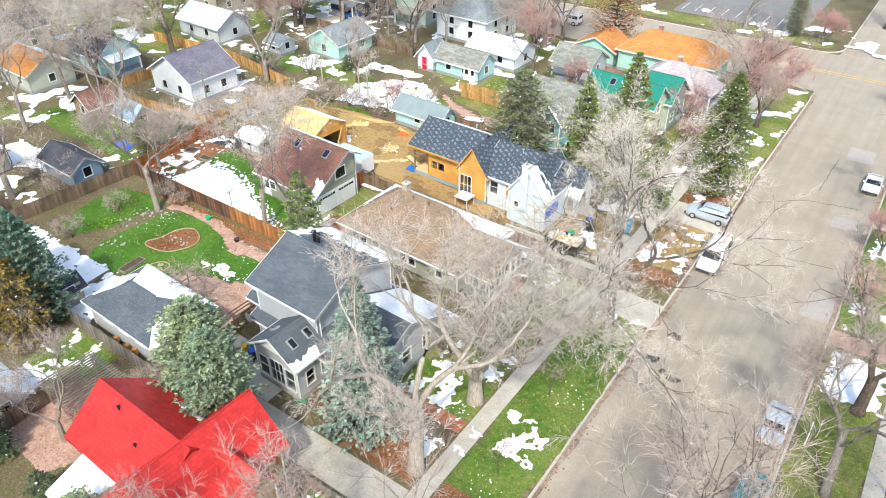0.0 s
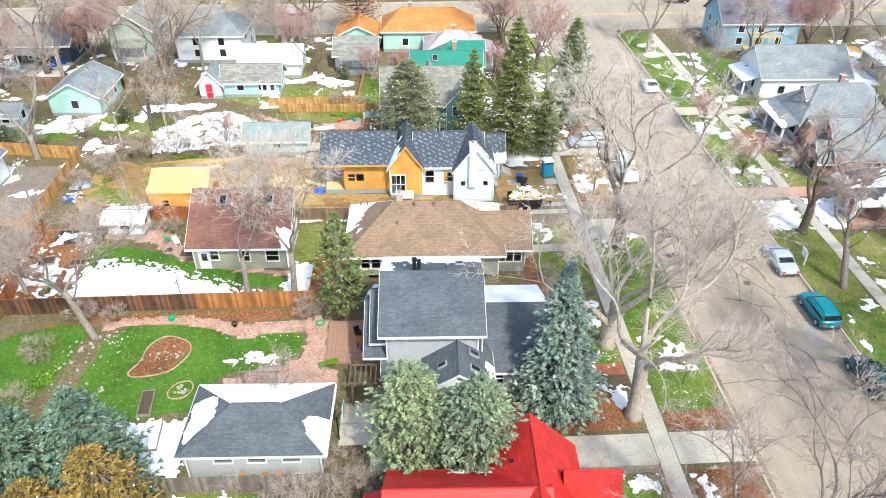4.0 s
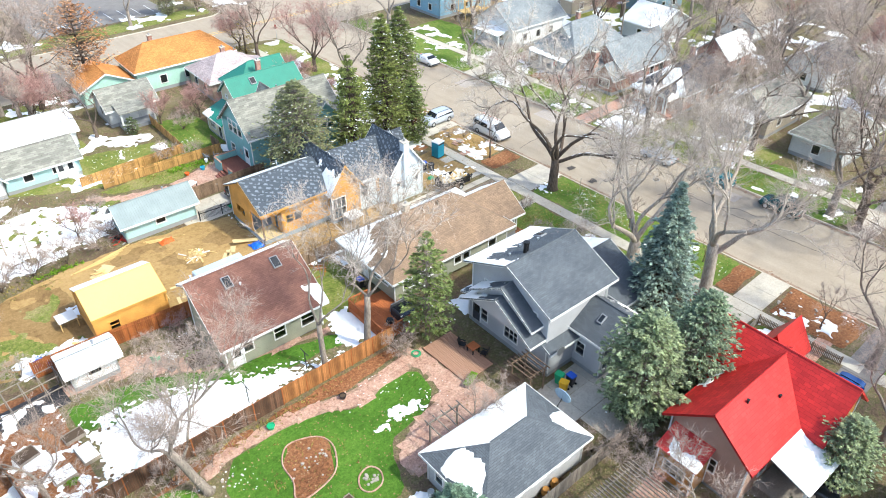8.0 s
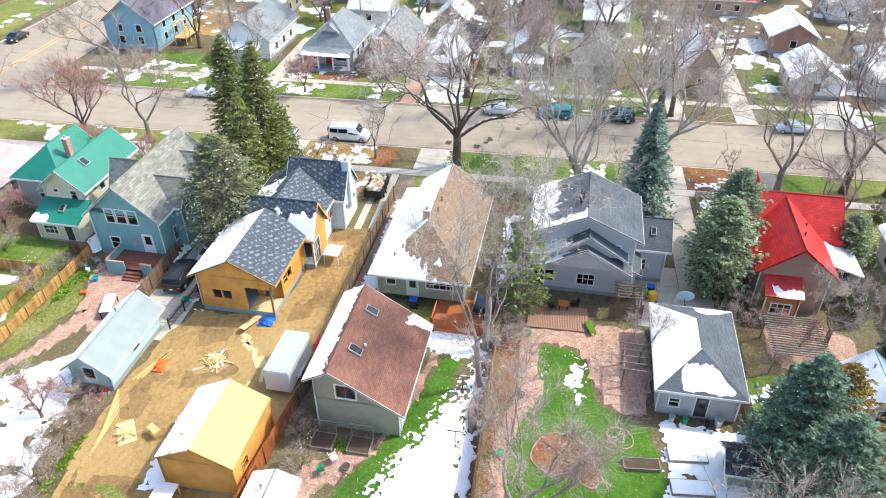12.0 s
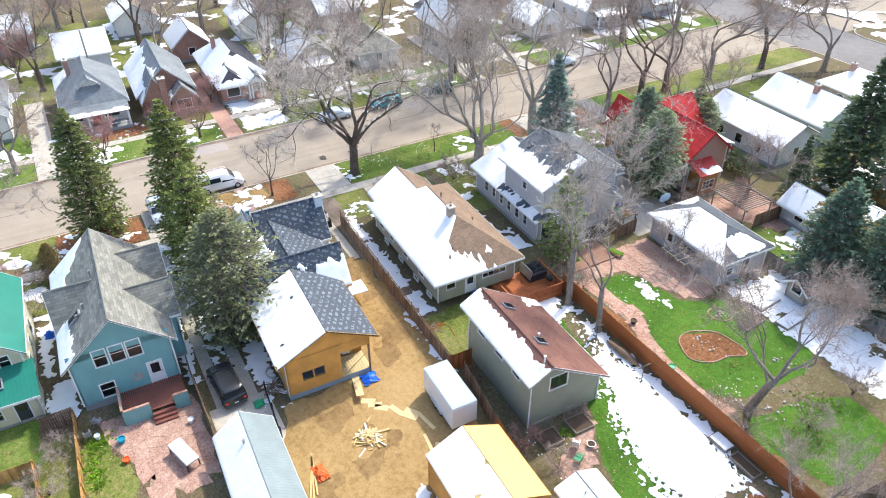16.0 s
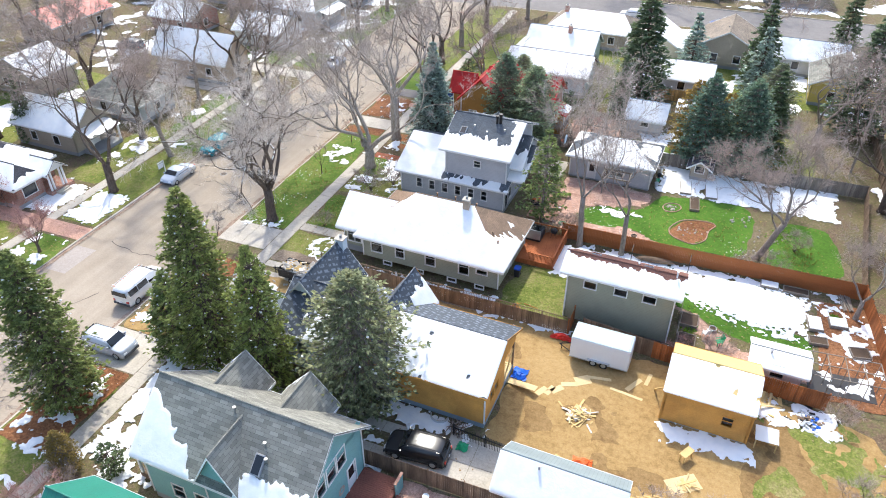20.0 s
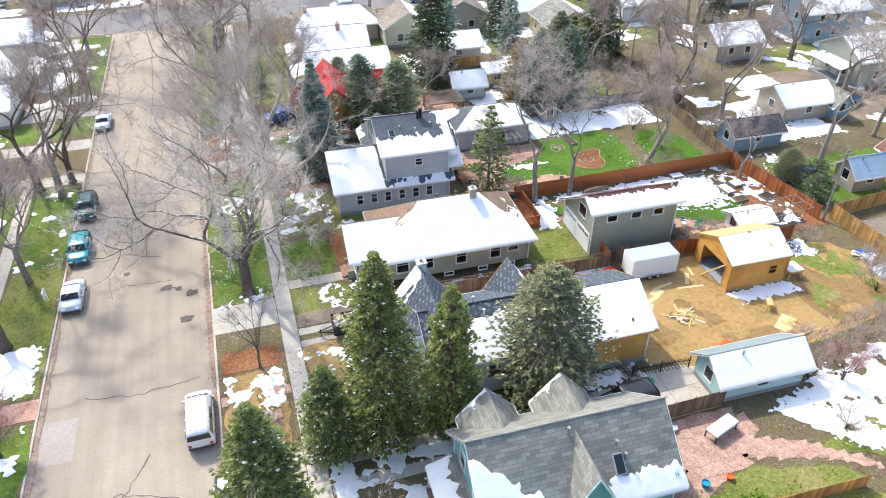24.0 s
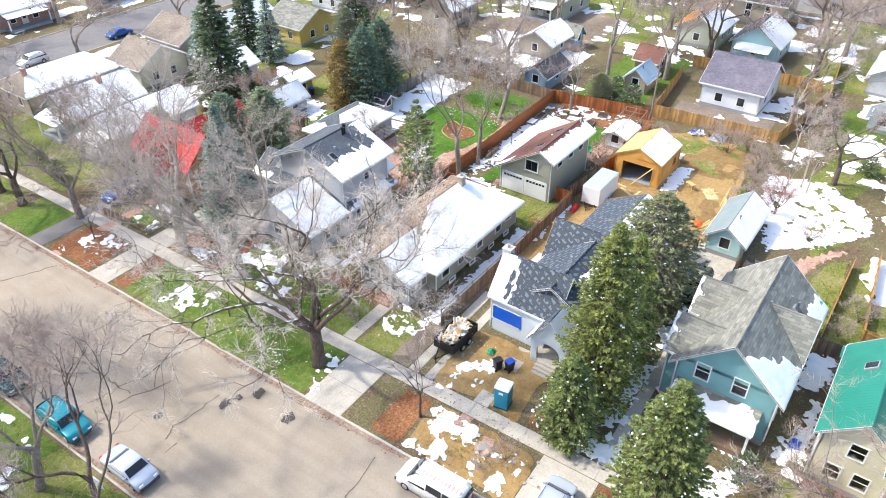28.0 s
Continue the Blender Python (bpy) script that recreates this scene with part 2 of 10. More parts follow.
def ground_mat(name, stops, s1=0.25, s2=2.2, s3=14.0, bump=0.5, rough=0.95, grit=0.3, fleck=None, streak=0.0):
    """Three scales of mottling in world metres."""
    s = Nodes(name)
    co = s.world()
    a, b, c = s.noise(co, s1, 5.0), s.noise(co, s2, 5.0), s.noise(co, s3, 3.0)
    m = s.n("ShaderNodeMath")
    m.operation = "MULTIPLY_ADD"
    m.inputs[1].default_value = 0.45
    s.link(a, m.inputs[0])
    m2 = s.n("ShaderNodeMath")
    m2.operation = "MULTIPLY_ADD"
    m2.inputs[1].default_value = 0.35
    m3 = s.n("ShaderNodeMath")
    m3.operation = "MULTIPLY"
    m3.inputs[1].default_value = 0.2
    s.link(c, m3.inputs[0])
    s.link(b, m2.inputs[0])
    s.link(m3.outputs[0], m2.inputs[2])
    s.link(m2.outputs[0], m.inputs[2])
    col = s.ramp(m.outputs[0], stops)
    if fleck:
        col = s.mix(s.ramp(s.noise(co, 3.1, 8.0, 0.78), [(fleck[1], (0, 0, 0)), (fleck[1] + 0.06, (1, 1, 1))]), col, fleck[0])
    if streak:
        mp = s.n("ShaderNodeMapping")
        mp.inputs["Scale"].default_value = (0.9, 0.035, 1.0)
        s.link(co, mp.inputs[0])
        col = s.mix(1.0, col, s.ramp(s.noise(mp.outputs[0], 1.0, 5.0, 0.6), [(0.3, (1 - streak,) * 3), (0.7, (1 + streak,) * 3)]), "MULTIPLY")
    col = s.mix(1.0, col, s.ramp(s.noise(co, 6.0, 8.0, 0.8), [(0.36, (1 - grit,) * 3), (0.5, (1, 1, 1)), (0.64, (1 + grit,) * 3)]), "MULTIPLY")
    return s.done(col, rough, c, bump, 0.05, spec=0.15)


def shingle_mat(name, c, var=0.15, w=0.32, h=0.15):
    s = Nodes(name)
    uv = s.coord("UV")
    br = s.n("ShaderNodeTexBrick", Scale=1.0)
    br.inputs["Brick Width"].default_value, br.inputs["Row Height"].default_value = w, h
    br.inputs["Mortar Size"].default_value, br.inputs["Bias"].default_value = 0.008, 0.0
    br.inputs["Color1"].default_value = (*mul(c, 1 - var), 1)
    br.inputs["Color2"].default_value = (*mul(c, 1 + var), 1)
    br.inputs["Mortar"].default_value = (*mul(c, 0.45), 1)
    s.link(uv, br.inputs["Vector"])
    streak = s.ramp(s.noise(uv, 0.5, 5.0), [(0.3, (0.78, 0.78, 0.8)), (0.7, (1.12, 1.1, 1.08))])
    grit = s.ramp(s.noise(uv, 40.0, 2.0), [(0.3, (0.85, 0.85, 0.85)), (0.7, (1.12, 1.12, 1.12))])
    return s.done(s.mix(1.0, s.mix(1.0, br.outputs["Color"], streak, "MULTIPLY"), grit, "MULTIPLY"), 0.9, br.outputs["Fac"], -0.4, 0.01, spec=0.25)


def siding_mat(name, c, lap=0.16, var=0.07, rough=0.65, vertical=False):
    s = Nodes(name)
    uv = s.coord("UV")
    sep = s.n("ShaderNodeSeparateXYZ")
    s.link(uv, sep.inputs[0])
    d = s.n("ShaderNodeMath")
    d.operation = "DIVIDE"
    d.inputs[1].default_value = lap
    s.link(sep.outputs["X" if vertical else "Y"], d.inputs[0])
    fr = s.n("ShaderNodeMath")
    fr.operation = "FRACT"
    s.link(d.outputs[0], fr.inputs[0])
    edge = s.ramp(fr.outputs[0], [(0.0, (0.55, 0.55, 0.55)), (0.1, (1, 1, 1)), (1.0, (1, 1, 1))])
    base = s.ramp(s.noise(s.coord("Object"), 0.8, 5.0), [(0.3, mul(c, 1 - var)), (0.7, mul(c, 1 + var))])
    return s.done(s.mix(1.0, base, edge, "MULTIPLY"), rough, fr.outputs[0], 0.5, 0.015, spec=0.35)


def brick_mat(name, c1, c2, mortar, w=0.21, h=0.075):
    s = Nodes(name)
    br = s.n("ShaderNodeTexBrick", Scale=1.0)
    br.inputs["Brick Width"].default_value, br.inputs["Row Height"].default_value, br.inputs["Mortar Size"].default_value = w, h, 0.01
    for k, c in (("Color1", c1), ("Color2", c2), ("Mortar", mortar)):
        br.inputs[k].default_value = (*c, 1)
    s.link(s.coord("UV"), br.inputs["Vector"])
    dirt = s.ramp(s.noise(s.coord("Object"), 0.7, 5.0), [(0.3, (0.8, 0.8, 0.8)), (0.7, (1.1, 1.1, 1.1))])
    return s.done(s.mix(1.0, br.outputs["Color"], dirt, "MULTIPLY"), 0.85, br.outputs["Fac"], -0.4, 0.01)


def wood_mat(name, c, var=0.35, w=0.14, rough=0.8):
    """Boards along their own length, each of its own tone."""
    s = Nodes(name)
    co = s.coord("Object")
    mp = s.n("ShaderNodeMapping")
    mp.inputs["Scale"].default_value = (7.0, 7.0, 0.6)
    s.link(co, mp.inputs[0])
    isl = s.n("ShaderNodeNewGeometry").outputs["Random Per Island"]
    tone = s.ramp(isl, [(0.0, mul(c, 1 - var)), (1.0, mul(c, 1 + var))])
    grain = s.ramp(s.noise(mp.outputs[0], 3.0, 5.0), [(0.3, (0.7, 0.68, 0.66)), (0.7, (1.15, 1.13, 1.1))])
    big = s.ramp(s.noise(co, 0.5, 4.0), [(0.35, (0.72, 0.72, 0.74)), (0.65, (1.1, 1.1, 1.08))])
    return s.done(s.mix(1.0, s.mix(1.0, tone, grain, "MULTIPLY"), big, "MULTIPLY"), rough, s.noise(mp.outputs[0], 6.0), 0.2, 0.01)


def leaf_mat(name, c, var=0.5):
    s = Nodes(name)
    isl = s.n("ShaderNodeNewGeometry").outputs["Random Per Island"]
    rnd = s.n("ShaderNodeObjectInfo").outputs["Random"]
    base = s.ramp(isl, [(0.0, mul(c, 1 - var)), (0.6, c), (1.0, mul(c, 1 + var))])
    tint = s.ramp(rnd, [(0.0, (0.85, 0.9, 0.95)), (1.0, (1.12, 1.08, 0.95))])
    big = s.ramp(s.noise(s.coord("Object"), 0.7, 3.0), [(0.35, (0.75, 0.78, 0.8)), (0.65, (1.2, 1.15, 1.05))])
    col = s.mix(1.0, s.mix(1.0, base, tint, "MULTIPLY"), big, "MULTIPLY")
    mat = s.done(col, 0.7, spec=0.2)
    tr = s.n("ShaderNodeBsdfTranslucent")
    s.link(col, tr.inputs[0])
    mx = s.n("ShaderNodeMixShader")
    mx.inputs[0].default_value = 0.4
    s.link(s.p.outputs[0], mx.inputs[1])
    s.link(tr.outputs[0], mx.inputs[2])
    s.link(mx.outputs[0], s.t.nodes["Material Output"].inputs[0])
    return mat


def bark_mat(name, c1, c2, scale=3.0):
    s = Nodes(name)
    co = s.coord("Object")
    mp = s.n("ShaderNodeMapping")
    mp.inputs["Scale"].default_value = (2.5, 2.5, 0.7)
    s.link(co, mp.inputs[0])
    f = s.noise(mp.outputs[0], scale, 6.0, 0.65)
    return s.done(s.ramp(f, [(0.32, c1), (0.68, c2)]), 0.9, f, 0.6, 0.03, spec=0.15)


# ground
ground_mat("lot", [(0.36, (0.085, 0.056, 0.038)), (0.46, (0.165, 0.118, 0.078)), (0.51, (0.125, 0.12, 0.05)), (0.57, (0.205, 0.155, 0.105)), (0.64, (0.15, 0.108, 0.074)), (0.7, (0.10, 0.115, 0.042))], grit=0.45, fleck=((0.36, 0.28, 0.18), 0.58))
ground_mat("lawn", [(0.36, (0.06, 0.105, 0.018)), (0.48, (0.10, 0.170, 0.028)), (0.57, (0.165, 0.205, 0.05)), (0.66, (0.27, 0.255, 0.105))], grit=0.35, fleck=((0.30, 0.25, 0.12), 0.63))
ground_mat("lawn_lush", [(0.36, (0.04, 0.095, 0.012)), (0.5, (0.07, 0.16, 0.02)), (0.62, (0.105, 0.20, 0.03)), (0.7, (0.20, 0.23, 0.07))], grit=0.35, fleck=((0.26, 0.23, 0.10), 0.68))
ground_mat("wet", [(0.3, (0.06, 0.05, 0.045)), (0.7, (0.11, 0.095, 0.085))], rough=0.5, bump=0.1)
ground_mat("lawn_dull", [(0.36, (0.075, 0.11, 0.022)), (0.48, (0.16, 0.19, 0.042)), (0.58, (0.24, 0.225, 0.085)), (0.68, (0.30, 0.24, 0.12))], grit=0.4, fleck=((0.34, 0.27, 0.15), 0.58))
ground_mat("dirt", [(0.36, (0.22, 0.135, 0.055)), (0.5, (0.37, 0.24, 0.10)), (0.62, (0.44, 0.30, 0.14)), (0.7, (0.29, 0.19, 0.08))], s1=0.15, grit=0.13)
ground_mat("dirt_damp", [(0.36, (0.15, 0.088, 0.038)), (0.5, (0.26, 0.165, 0.072)), (0.66, (0.33, 0.215, 0.10))], s1=0.4, grit=0.2)
ground_mat("mulch", [(0.36, (0.12, 0.05, 0.024)), (0.5, (0.24, 0.105, 0.05)), (0.65, (0.34, 0.17, 0.085))], s2=4.0, grit=0.45, fleck=((0.42, 0.27, 0.17), 0.60))
ground_mat("road_chip", [(0.3, (0.30, 0.248, 0.193)), (0.5, (0.355, 0.298, 0.236)), (0.7, (0.405, 0.345, 0.277))], s1=0.08, s2=0.5, s3=25.0, bump=0.2, rough=0.85, grit=0.10, streak=0.09)
ground_mat("asphalt", [(0.3, (0.17, 0.155, 0.15)), (0.7, (0.25, 0.235, 0.225))], s1=0.1, s2=0.8, s3=25.0, bump=0.2, rough=0.85, grit=0.14)
ground_mat("repair", [(0.3, (0.34, 0.295, 0.265)), (0.7, (0.42, 0.37, 0.335))], bump=0.2, grit=0.14)
ground_mat("tar", [(0.3, (0.12, 0.10, 0.085)), (0.7, (0.20, 0.165, 0.14))], bump=0.2, grit=0.14)
ground_mat("concrete", [(0.32, (0.38, 0.34, 0.285)), (0.5, (0.49, 0.445, 0.38)), (0.68, (0.56, 0.52, 0.455))], s1=0.3, s2=1.5, s3=20.0, bump=0.15, rough=0.85, grit=0.14)
ground_mat("timber_board", [(0.3, (0.16, 0.125, 0.10)), (0.7, (0.30, 0.25, 0.21))], s1=0.5)
ground_mat("litter", [(0.35, (0.16, 0.085, 0.04)), (0.5, (0.30, 0.19, 0.10)), (0.65, (0.42, 0.31, 0.19))], s1=3.0, s2=9.0)
ground_mat("gutter", [(0.32, (0.17, 0.115, 0.085)), (0.5, (0.30, 0.215, 0.165)), (0.66, (0.38, 0.31, 0.25))], s1=0.5, s2=2.0, bump=0.2, fleck=((0.16, 0.065, 0.035), 0.56))
ground_mat("brick_path", [(0.34, (0.34, 0.10, 0.06)), (0.5, (0.43, 0.15, 0.09)), (0.66, (0.48, 0.20, 0.13))], s1=0.8, s2=3.0)
ground_mat("gravel", [(0.34, (0.14, 0.105, 0.075)), (0.5, (0.26, 0.20, 0.15)), (0.66, (0.38, 0.32, 0.25))], s2=5.0, s3=30.0)
ground_mat("stone_bed", [(0.34, (0.24, 0.15, 0.11)), (0.5, (0.33, 0.22, 0.165)), (0.66, (0.42, 0.31, 0.24))], s1=0.8, s2=3.0)
ground_mat("stone_red", [(0.34, (0.34, 0.19, 0.145)), (0.5, (0.46, 0.285, 0.22)), (0.66, (0.55, 0.39, 0.31))], s1=0.8, s2=3.0)
ground_mat("pavers_pink", [(0.34, (0.40, 0.22, 0.16)), (0.5, (0.50, 0.30, 0.23)), (0.66, (0.56, 0.36, 0.28))], s1=0.5, s2=3.0)
_s = Nodes("snow")
_c = _s.world()
_s.done(_s.ramp(_s.noise(_c, 1.2, 5.0), [(0.3, (0.84, 0.86, 0.88)), (0.6, (0.94, 0.94, 0.93))]), 0.55, _s.noise(_c, 5.0, 4.0), 0.35, 0.05, spec=0.3)
# roofs
for _n, _c in (("shingle_slate", (0.112, 0.128, 0.148)), ("shingle_brown", (0.28, 0.195, 0.135)), ("shingle_rust", (0.235, 0.115, 0.088)),
               ("shingle_dark", (0.085, 0.085, 0.10)), ("shingle_light", (0.25, 0.275, 0.29)), ("shingle_pink", (0.50, 0.42, 0.42)), ("shingle_orange", (0.54, 0.235, 0.075)),
               ("shingle_violet", (0.19, 0.175, 0.215)), ("shingle_tan", (0.30, 0.25, 0.20))):
    shingle_mat(_n, _c)
shingle_mat("shingle_grey", (0.26, 0.258, 0.225), 0.24, 0.62, 0.25)
shingle_mat("metal_red", (0.54, 0.034, 0.032), 0.14, 0.5, 0.28)
M["metal_red"].node_tree.nodes["Principled BSDF"].inputs["Roughness"].default_value = 0.45
siding_mat("metal_green", (0.018, 0.20, 0.145), 0.3, 0.08, 0.4, True)
siding_mat("metal_white", (0.44, 0.53, 0.55), 0.25, 0.08, 0.45, True)
siding_mat("metal_pale", (0.23, 0.28, 0.285), 0.25, 0.10, 0.5, True)
siding_mat("metal_blue", (0.33, 0.45, 0.55), 0.25, 0.08, 0.45, True)
# underlay with printed marks on the roof of the unfinished house
_s = Nodes("underlay")
_uv = _s.coord("UV")
_br = _s.n("ShaderNodeTexBrick", Scale=1.0)
_br.inputs["Brick Width"].default_value, _br.inputs["Row Height"].default_value, _br.inputs["Mortar Size"].default_value = 30.0, 1.0, 0.015
_br.inputs["Color1"].default_value, _br.inputs["Color2"].default_value, _br.inputs["Mortar"].default_value = (0.055, 0.068, 0.085, 1), (0.065, 0.078, 0.098, 1), (0.03, 0.035, 0.045, 1)
_s.link(_uv, _br.inputs["Vector"])
_mp = _s.n("ShaderNodeMapping")
_mp.inputs["Rotation"].default_value = (0, 0, 0.5)
_s.link(_uv, _mp.inputs[0])
_b2 = _s.n("ShaderNodeTexBrick", Scale=1.0)
_b2.inputs["Brick Width"].default_value, _b2.inputs["Row Height"].default_value, _b2.inputs["Mortar Size"].default_value = 0.75, 0.48, 0.13
_b2.inputs["Mortar Smooth"].default_value = 0.3
for _k, _v in (("Color1", 1), ("Color2", 1), ("Mortar", 0)):
    _b2.inputs[_k].default_value = (_v, _v, _v, 1)
_s.link(_mp.outputs[0], _b2.inputs["Vector"])
_mask = _s.mix(1.0, _b2.outputs["Color"], _s.ramp(_s.noise(_uv, 2.6, 1.0), [(0.47, (0, 0, 0)), (0.53, (1, 1, 1))]), "MULTIPLY")
_s.done(_s.mix(_mask, _br.outputs["Color"], (0.17, 0.20, 0.24)), 0.6, spec=0.3)
# sheathing boards
_s = Nodes("osb")
_co = _s.coord("Object")
_f = _s.noise(_co, 22.0, 3.0, 0.7)
_s.done(_s.mix(1.0, _s.ramp(_f, [(0.3, (0.58, 0.275, 0.065)), (0.7, (0.76, 0.42, 0.12))]), _s.ramp(_s.noise(_co, 0.6, 4.0), [(0.35, (0.82, 0.8, 0.78)), (0.65, (1.1, 1.08, 1.0))]), "MULTIPLY"), 0.75, _f, 0.2, 0.005)
_s = Nodes("osb_roof")
_co = _s.coord("Object")
_f = _s.noise(_co, 22.0, 3.0, 0.7)
_s.done(_s.ramp(_f, [(0.3, (0.60, 0.40, 0.13)), (0.7, (0.74, 0.55, 0.24))]), 0.75, _f, 0.2, 0.005)
# walls
for _n, _c in (("sid_grey", (0.48, 0.487, 0.51)), ("sid_olive", (0.33, 0.335, 0.255)), ("sid_olive_l", (0.42, 0.43, 0.35)), ("sid_teal", (0.20, 0.41, 0.42)), ("sid_cream", (0.68, 0.62, 0.45)), ("sid_white", (0.74, 0.75, 0.76)),
               ("sid_mint", (0.42, 0.66, 0.56)), ("sid_aqua", (0.42, 0.64, 0.64)), ("sid_blue", (0.22, 0.33, 0.42)), ("sid_tan", (0.42, 0.36, 0.28)), ("sid_brown", (0.30, 0.20, 0.13)),
               ("sid_ltgrey", (0.55, 0.56, 0.57)), ("sid_palegreen", (0.40, 0.47, 0.42)), ("sid_navy", (0.035, 0.05, 0.075)), ("sid_yellow", (0.60, 0.45, 0.12)), ("sid_green", (0.10, 0.36, 0.30)),
               ("sid_skyblue", (0.26, 0.45, 0.58)), ("sid_ochre", (0.42, 0.20, 0.05))):
    siding_mat(_n, _c)
plain("stucco_pink", (0.40, 0.25, 0.19), 0.9)
plain("stucco_white", (0.62, 0.68, 0.72), 0.9, var=0.06)
brick_mat("brick_red", (0.33, 0.12, 0.08), (0.42, 0.18, 0.12), (0.45, 0.40, 0.36))
brick_mat("brick_tan", (0.42, 0.30, 0.20), (0.50, 0.38, 0.27), (0.5, 0.46, 0.4))
brick_mat("paver", (0.40, 0.20, 0.15), (0.50, 0.28, 0.21), (0.25, 0.19, 0.15), 0.3, 0.15)
plain("trim_white", (0.80, 0.80, 0.79), 0.5, var=0.04)
plain("trim_dark", (0.05, 0.055, 0.065), 0.5)
plain("trim_grey", (0.30, 0.31, 0.33), 0.5)
plain("foundation", (0.30, 0.31, 0.32), 0.9)
plain("foundation_blue", (0.27, 0.33, 0.38), 0.9)
plain("door_white", (0.74, 0.74, 0.73), 0.45, var=0.03)
plain("door_red", (0.50, 0.02, 0.05), 0.45)
plain("metal_grey", (0.34, 0.35, 0.36), 0.4, 0.7)
plain("metal_black", (0.02, 0.02, 0.022), 0.45, 0.3)
plain("galv", (0.55, 0.57, 0.58), 0.4, 0.6)
plain("rubber", (0.025, 0.025, 0.026), 0.85)
plain("plastic_blue", (0.02, 0.10, 0.55), 0.45)
plain("plastic_teal", (0.015, 0.27, 0.40), 0.45)
plain("plastic_white", (0.80, 0.82, 0.84), 0.4, var=0.03)
plain("roof_ice", (0.46, 0.66, 0.74), 0.35, var=0.12)
plain("plastic_black", (0.03, 0.03, 0.033), 0.5)
plain("plastic_red", (0.62, 0.03, 0.02), 0.45)
plain("plastic_green", (0.02, 0.36, 0.16), 0.45)
plain("plastic_yellow", (0.75, 0.42, 0.02), 0.45)
plain("tarp_blue", (0.01, 0.12, 0.62), 0.4)
plain("tarp_orange", (0.75, 0.12, 0.02), 0.5)
plain("canvas_red", (0.55, 0.05, 0.03), 0.6)
plain("lumber", (0.62, 0.43, 0.18), 0.75, var=0.18)
plain("ply_pale", (0.66, 0.50, 0.26), 0.75, var=0.15)
plain("drywall", (0.70, 0.64, 0.56), 0.9, var=0.2)
plain("soil", (0.09, 0.06, 0.04), 0.95, var=0.3)
plain("interior", (0.05, 0.045, 0.04), 0.9)
plain("stone_grey", (0.40, 0.36, 0.32), 0.9, var=0.25)
wood_mat("fence_red", (0.40, 0.135, 0.045))
wood_mat("fence_new", (0.52, 0.30, 0.11))
wood_mat("fence_old", (0.24, 0.165, 0.115))
wood_mat("fence_dark", (0.15, 0.085, 0.055), 0.5)
wood_mat("fence_tan", (0.42, 0.19, 0.07), 0.4)
wood_mat("picket_white", (0.46, 0.42, 0.37), 0.2)
wood_mat("fence_grey", (0.24, 0.215, 0.195))
wood_mat("deck_red", (0.48, 0.15, 0.055), 0.15)
wood_mat("deck_tan", (0.44, 0.26, 0.185), 0.12)
wood_mat("deck_maroon", (0.22, 0.085, 0.065), 0.15)
wood_mat("timber_grey", (0.30, 0.26, 0.22))
# glass
_s = Nodes("glass")
_t = _s.n("ShaderNodeBsdfTransparent")
_t.inputs[0].default_value = (0.55, 0.62, 0.68, 1)
_g = _s.n("ShaderNodeBsdfGlossy")
_g.inputs["Roughness"].default_value = 0.03
_fr = _s.n("ShaderNodeFresnel", IOR=1.6)
_mx = _s.n("ShaderNodeMixShader")
_s.link(_fr.outputs[0], _mx.inputs[0])
_s.link(_t.outputs[0], _mx.inputs[1])
_s.link(_g.outputs[0], _mx.inputs[2])
_s.link(_mx.outputs[0], _s.t.nodes["Material Output"].inputs[0])
_s = Nodes("car_glass")
_s.done((0.015, 0.018, 0.022), 0.06, spec=0.6)
# foliage
leaf_mat("needle_blue", (0.38, 0.48, 0.45))
leaf_mat("needle_green", (0.19, 0.25, 0.14))
leaf_mat("needle_olive", (0.29, 0.335, 0.12))
leaf_mat("needle_soft", (0.25, 0.35, 0.25))
leaf_mat("needle_moss", (0.29, 0.35, 0.135))
leaf_mat("needle_juniper", (0.39, 0.465, 0.31))
leaf_mat("needle_gold", (0.36, 0.27, 0.10))
leaf_mat("needle_grey", (0.31, 0.335, 0.20))
leaf_mat("leaf_copper", (0.62, 0.36, 0.22))
leaf_mat("leaf_bud", (0.34, 0.28, 0.09))
leaf_mat("leaf_bright", (0.20, 0.36, 0.03))
bark_mat("bark_pale", (0.27, 0.22, 0.18), (0.55, 0.48, 0.41))
bark_mat("bark_grey", (0.17, 0.14, 0.118), (0.37, 0.315, 0.27))
bark_mat("bark_brown", (0.115, 0.085, 0.065), (0.27, 0.215, 0.175))
bark_mat("bark_dark", (0.075, 0.055, 0.045), (0.19, 0.145, 0.115))
bark_mat("twig_grey", (0.40, 0.335, 0.29), (0.60, 0.52, 0.46), 1.0)
bark_mat("twig_frost", (0.50, 0.43, 0.37), (0.72, 0.635, 0.56), 1.0)
bark_mat("twig_brown", (0.31, 0.24, 0.205), (0.52, 0.425, 0.37), 1.0)
bark_mat("twig_red", (0.36, 0.20, 0.18), (0.54, 0.34, 0.30), 1.0)


# ---- ground, roads, kerbs, walks ----
KW, KE = 22.15, 35.3                  # kerb lines of the street
NS, NN = 68.0, 86.0                   # cross street to the north
SS, SN = -94.0, -81.0                 # cross street to the south
WW, WE = -116.0, -103.0               # street to the west


def flat_obj(name, x0, y0, x1, y1, z, mat, label, cat):
    return stuff(name, ([(x0, y0, z), (x1, y0, z), (x1, y1, z), (x0, y1, z)], [(0, 1, 2, 3)]), M[mat], label, cat, kind="structure")


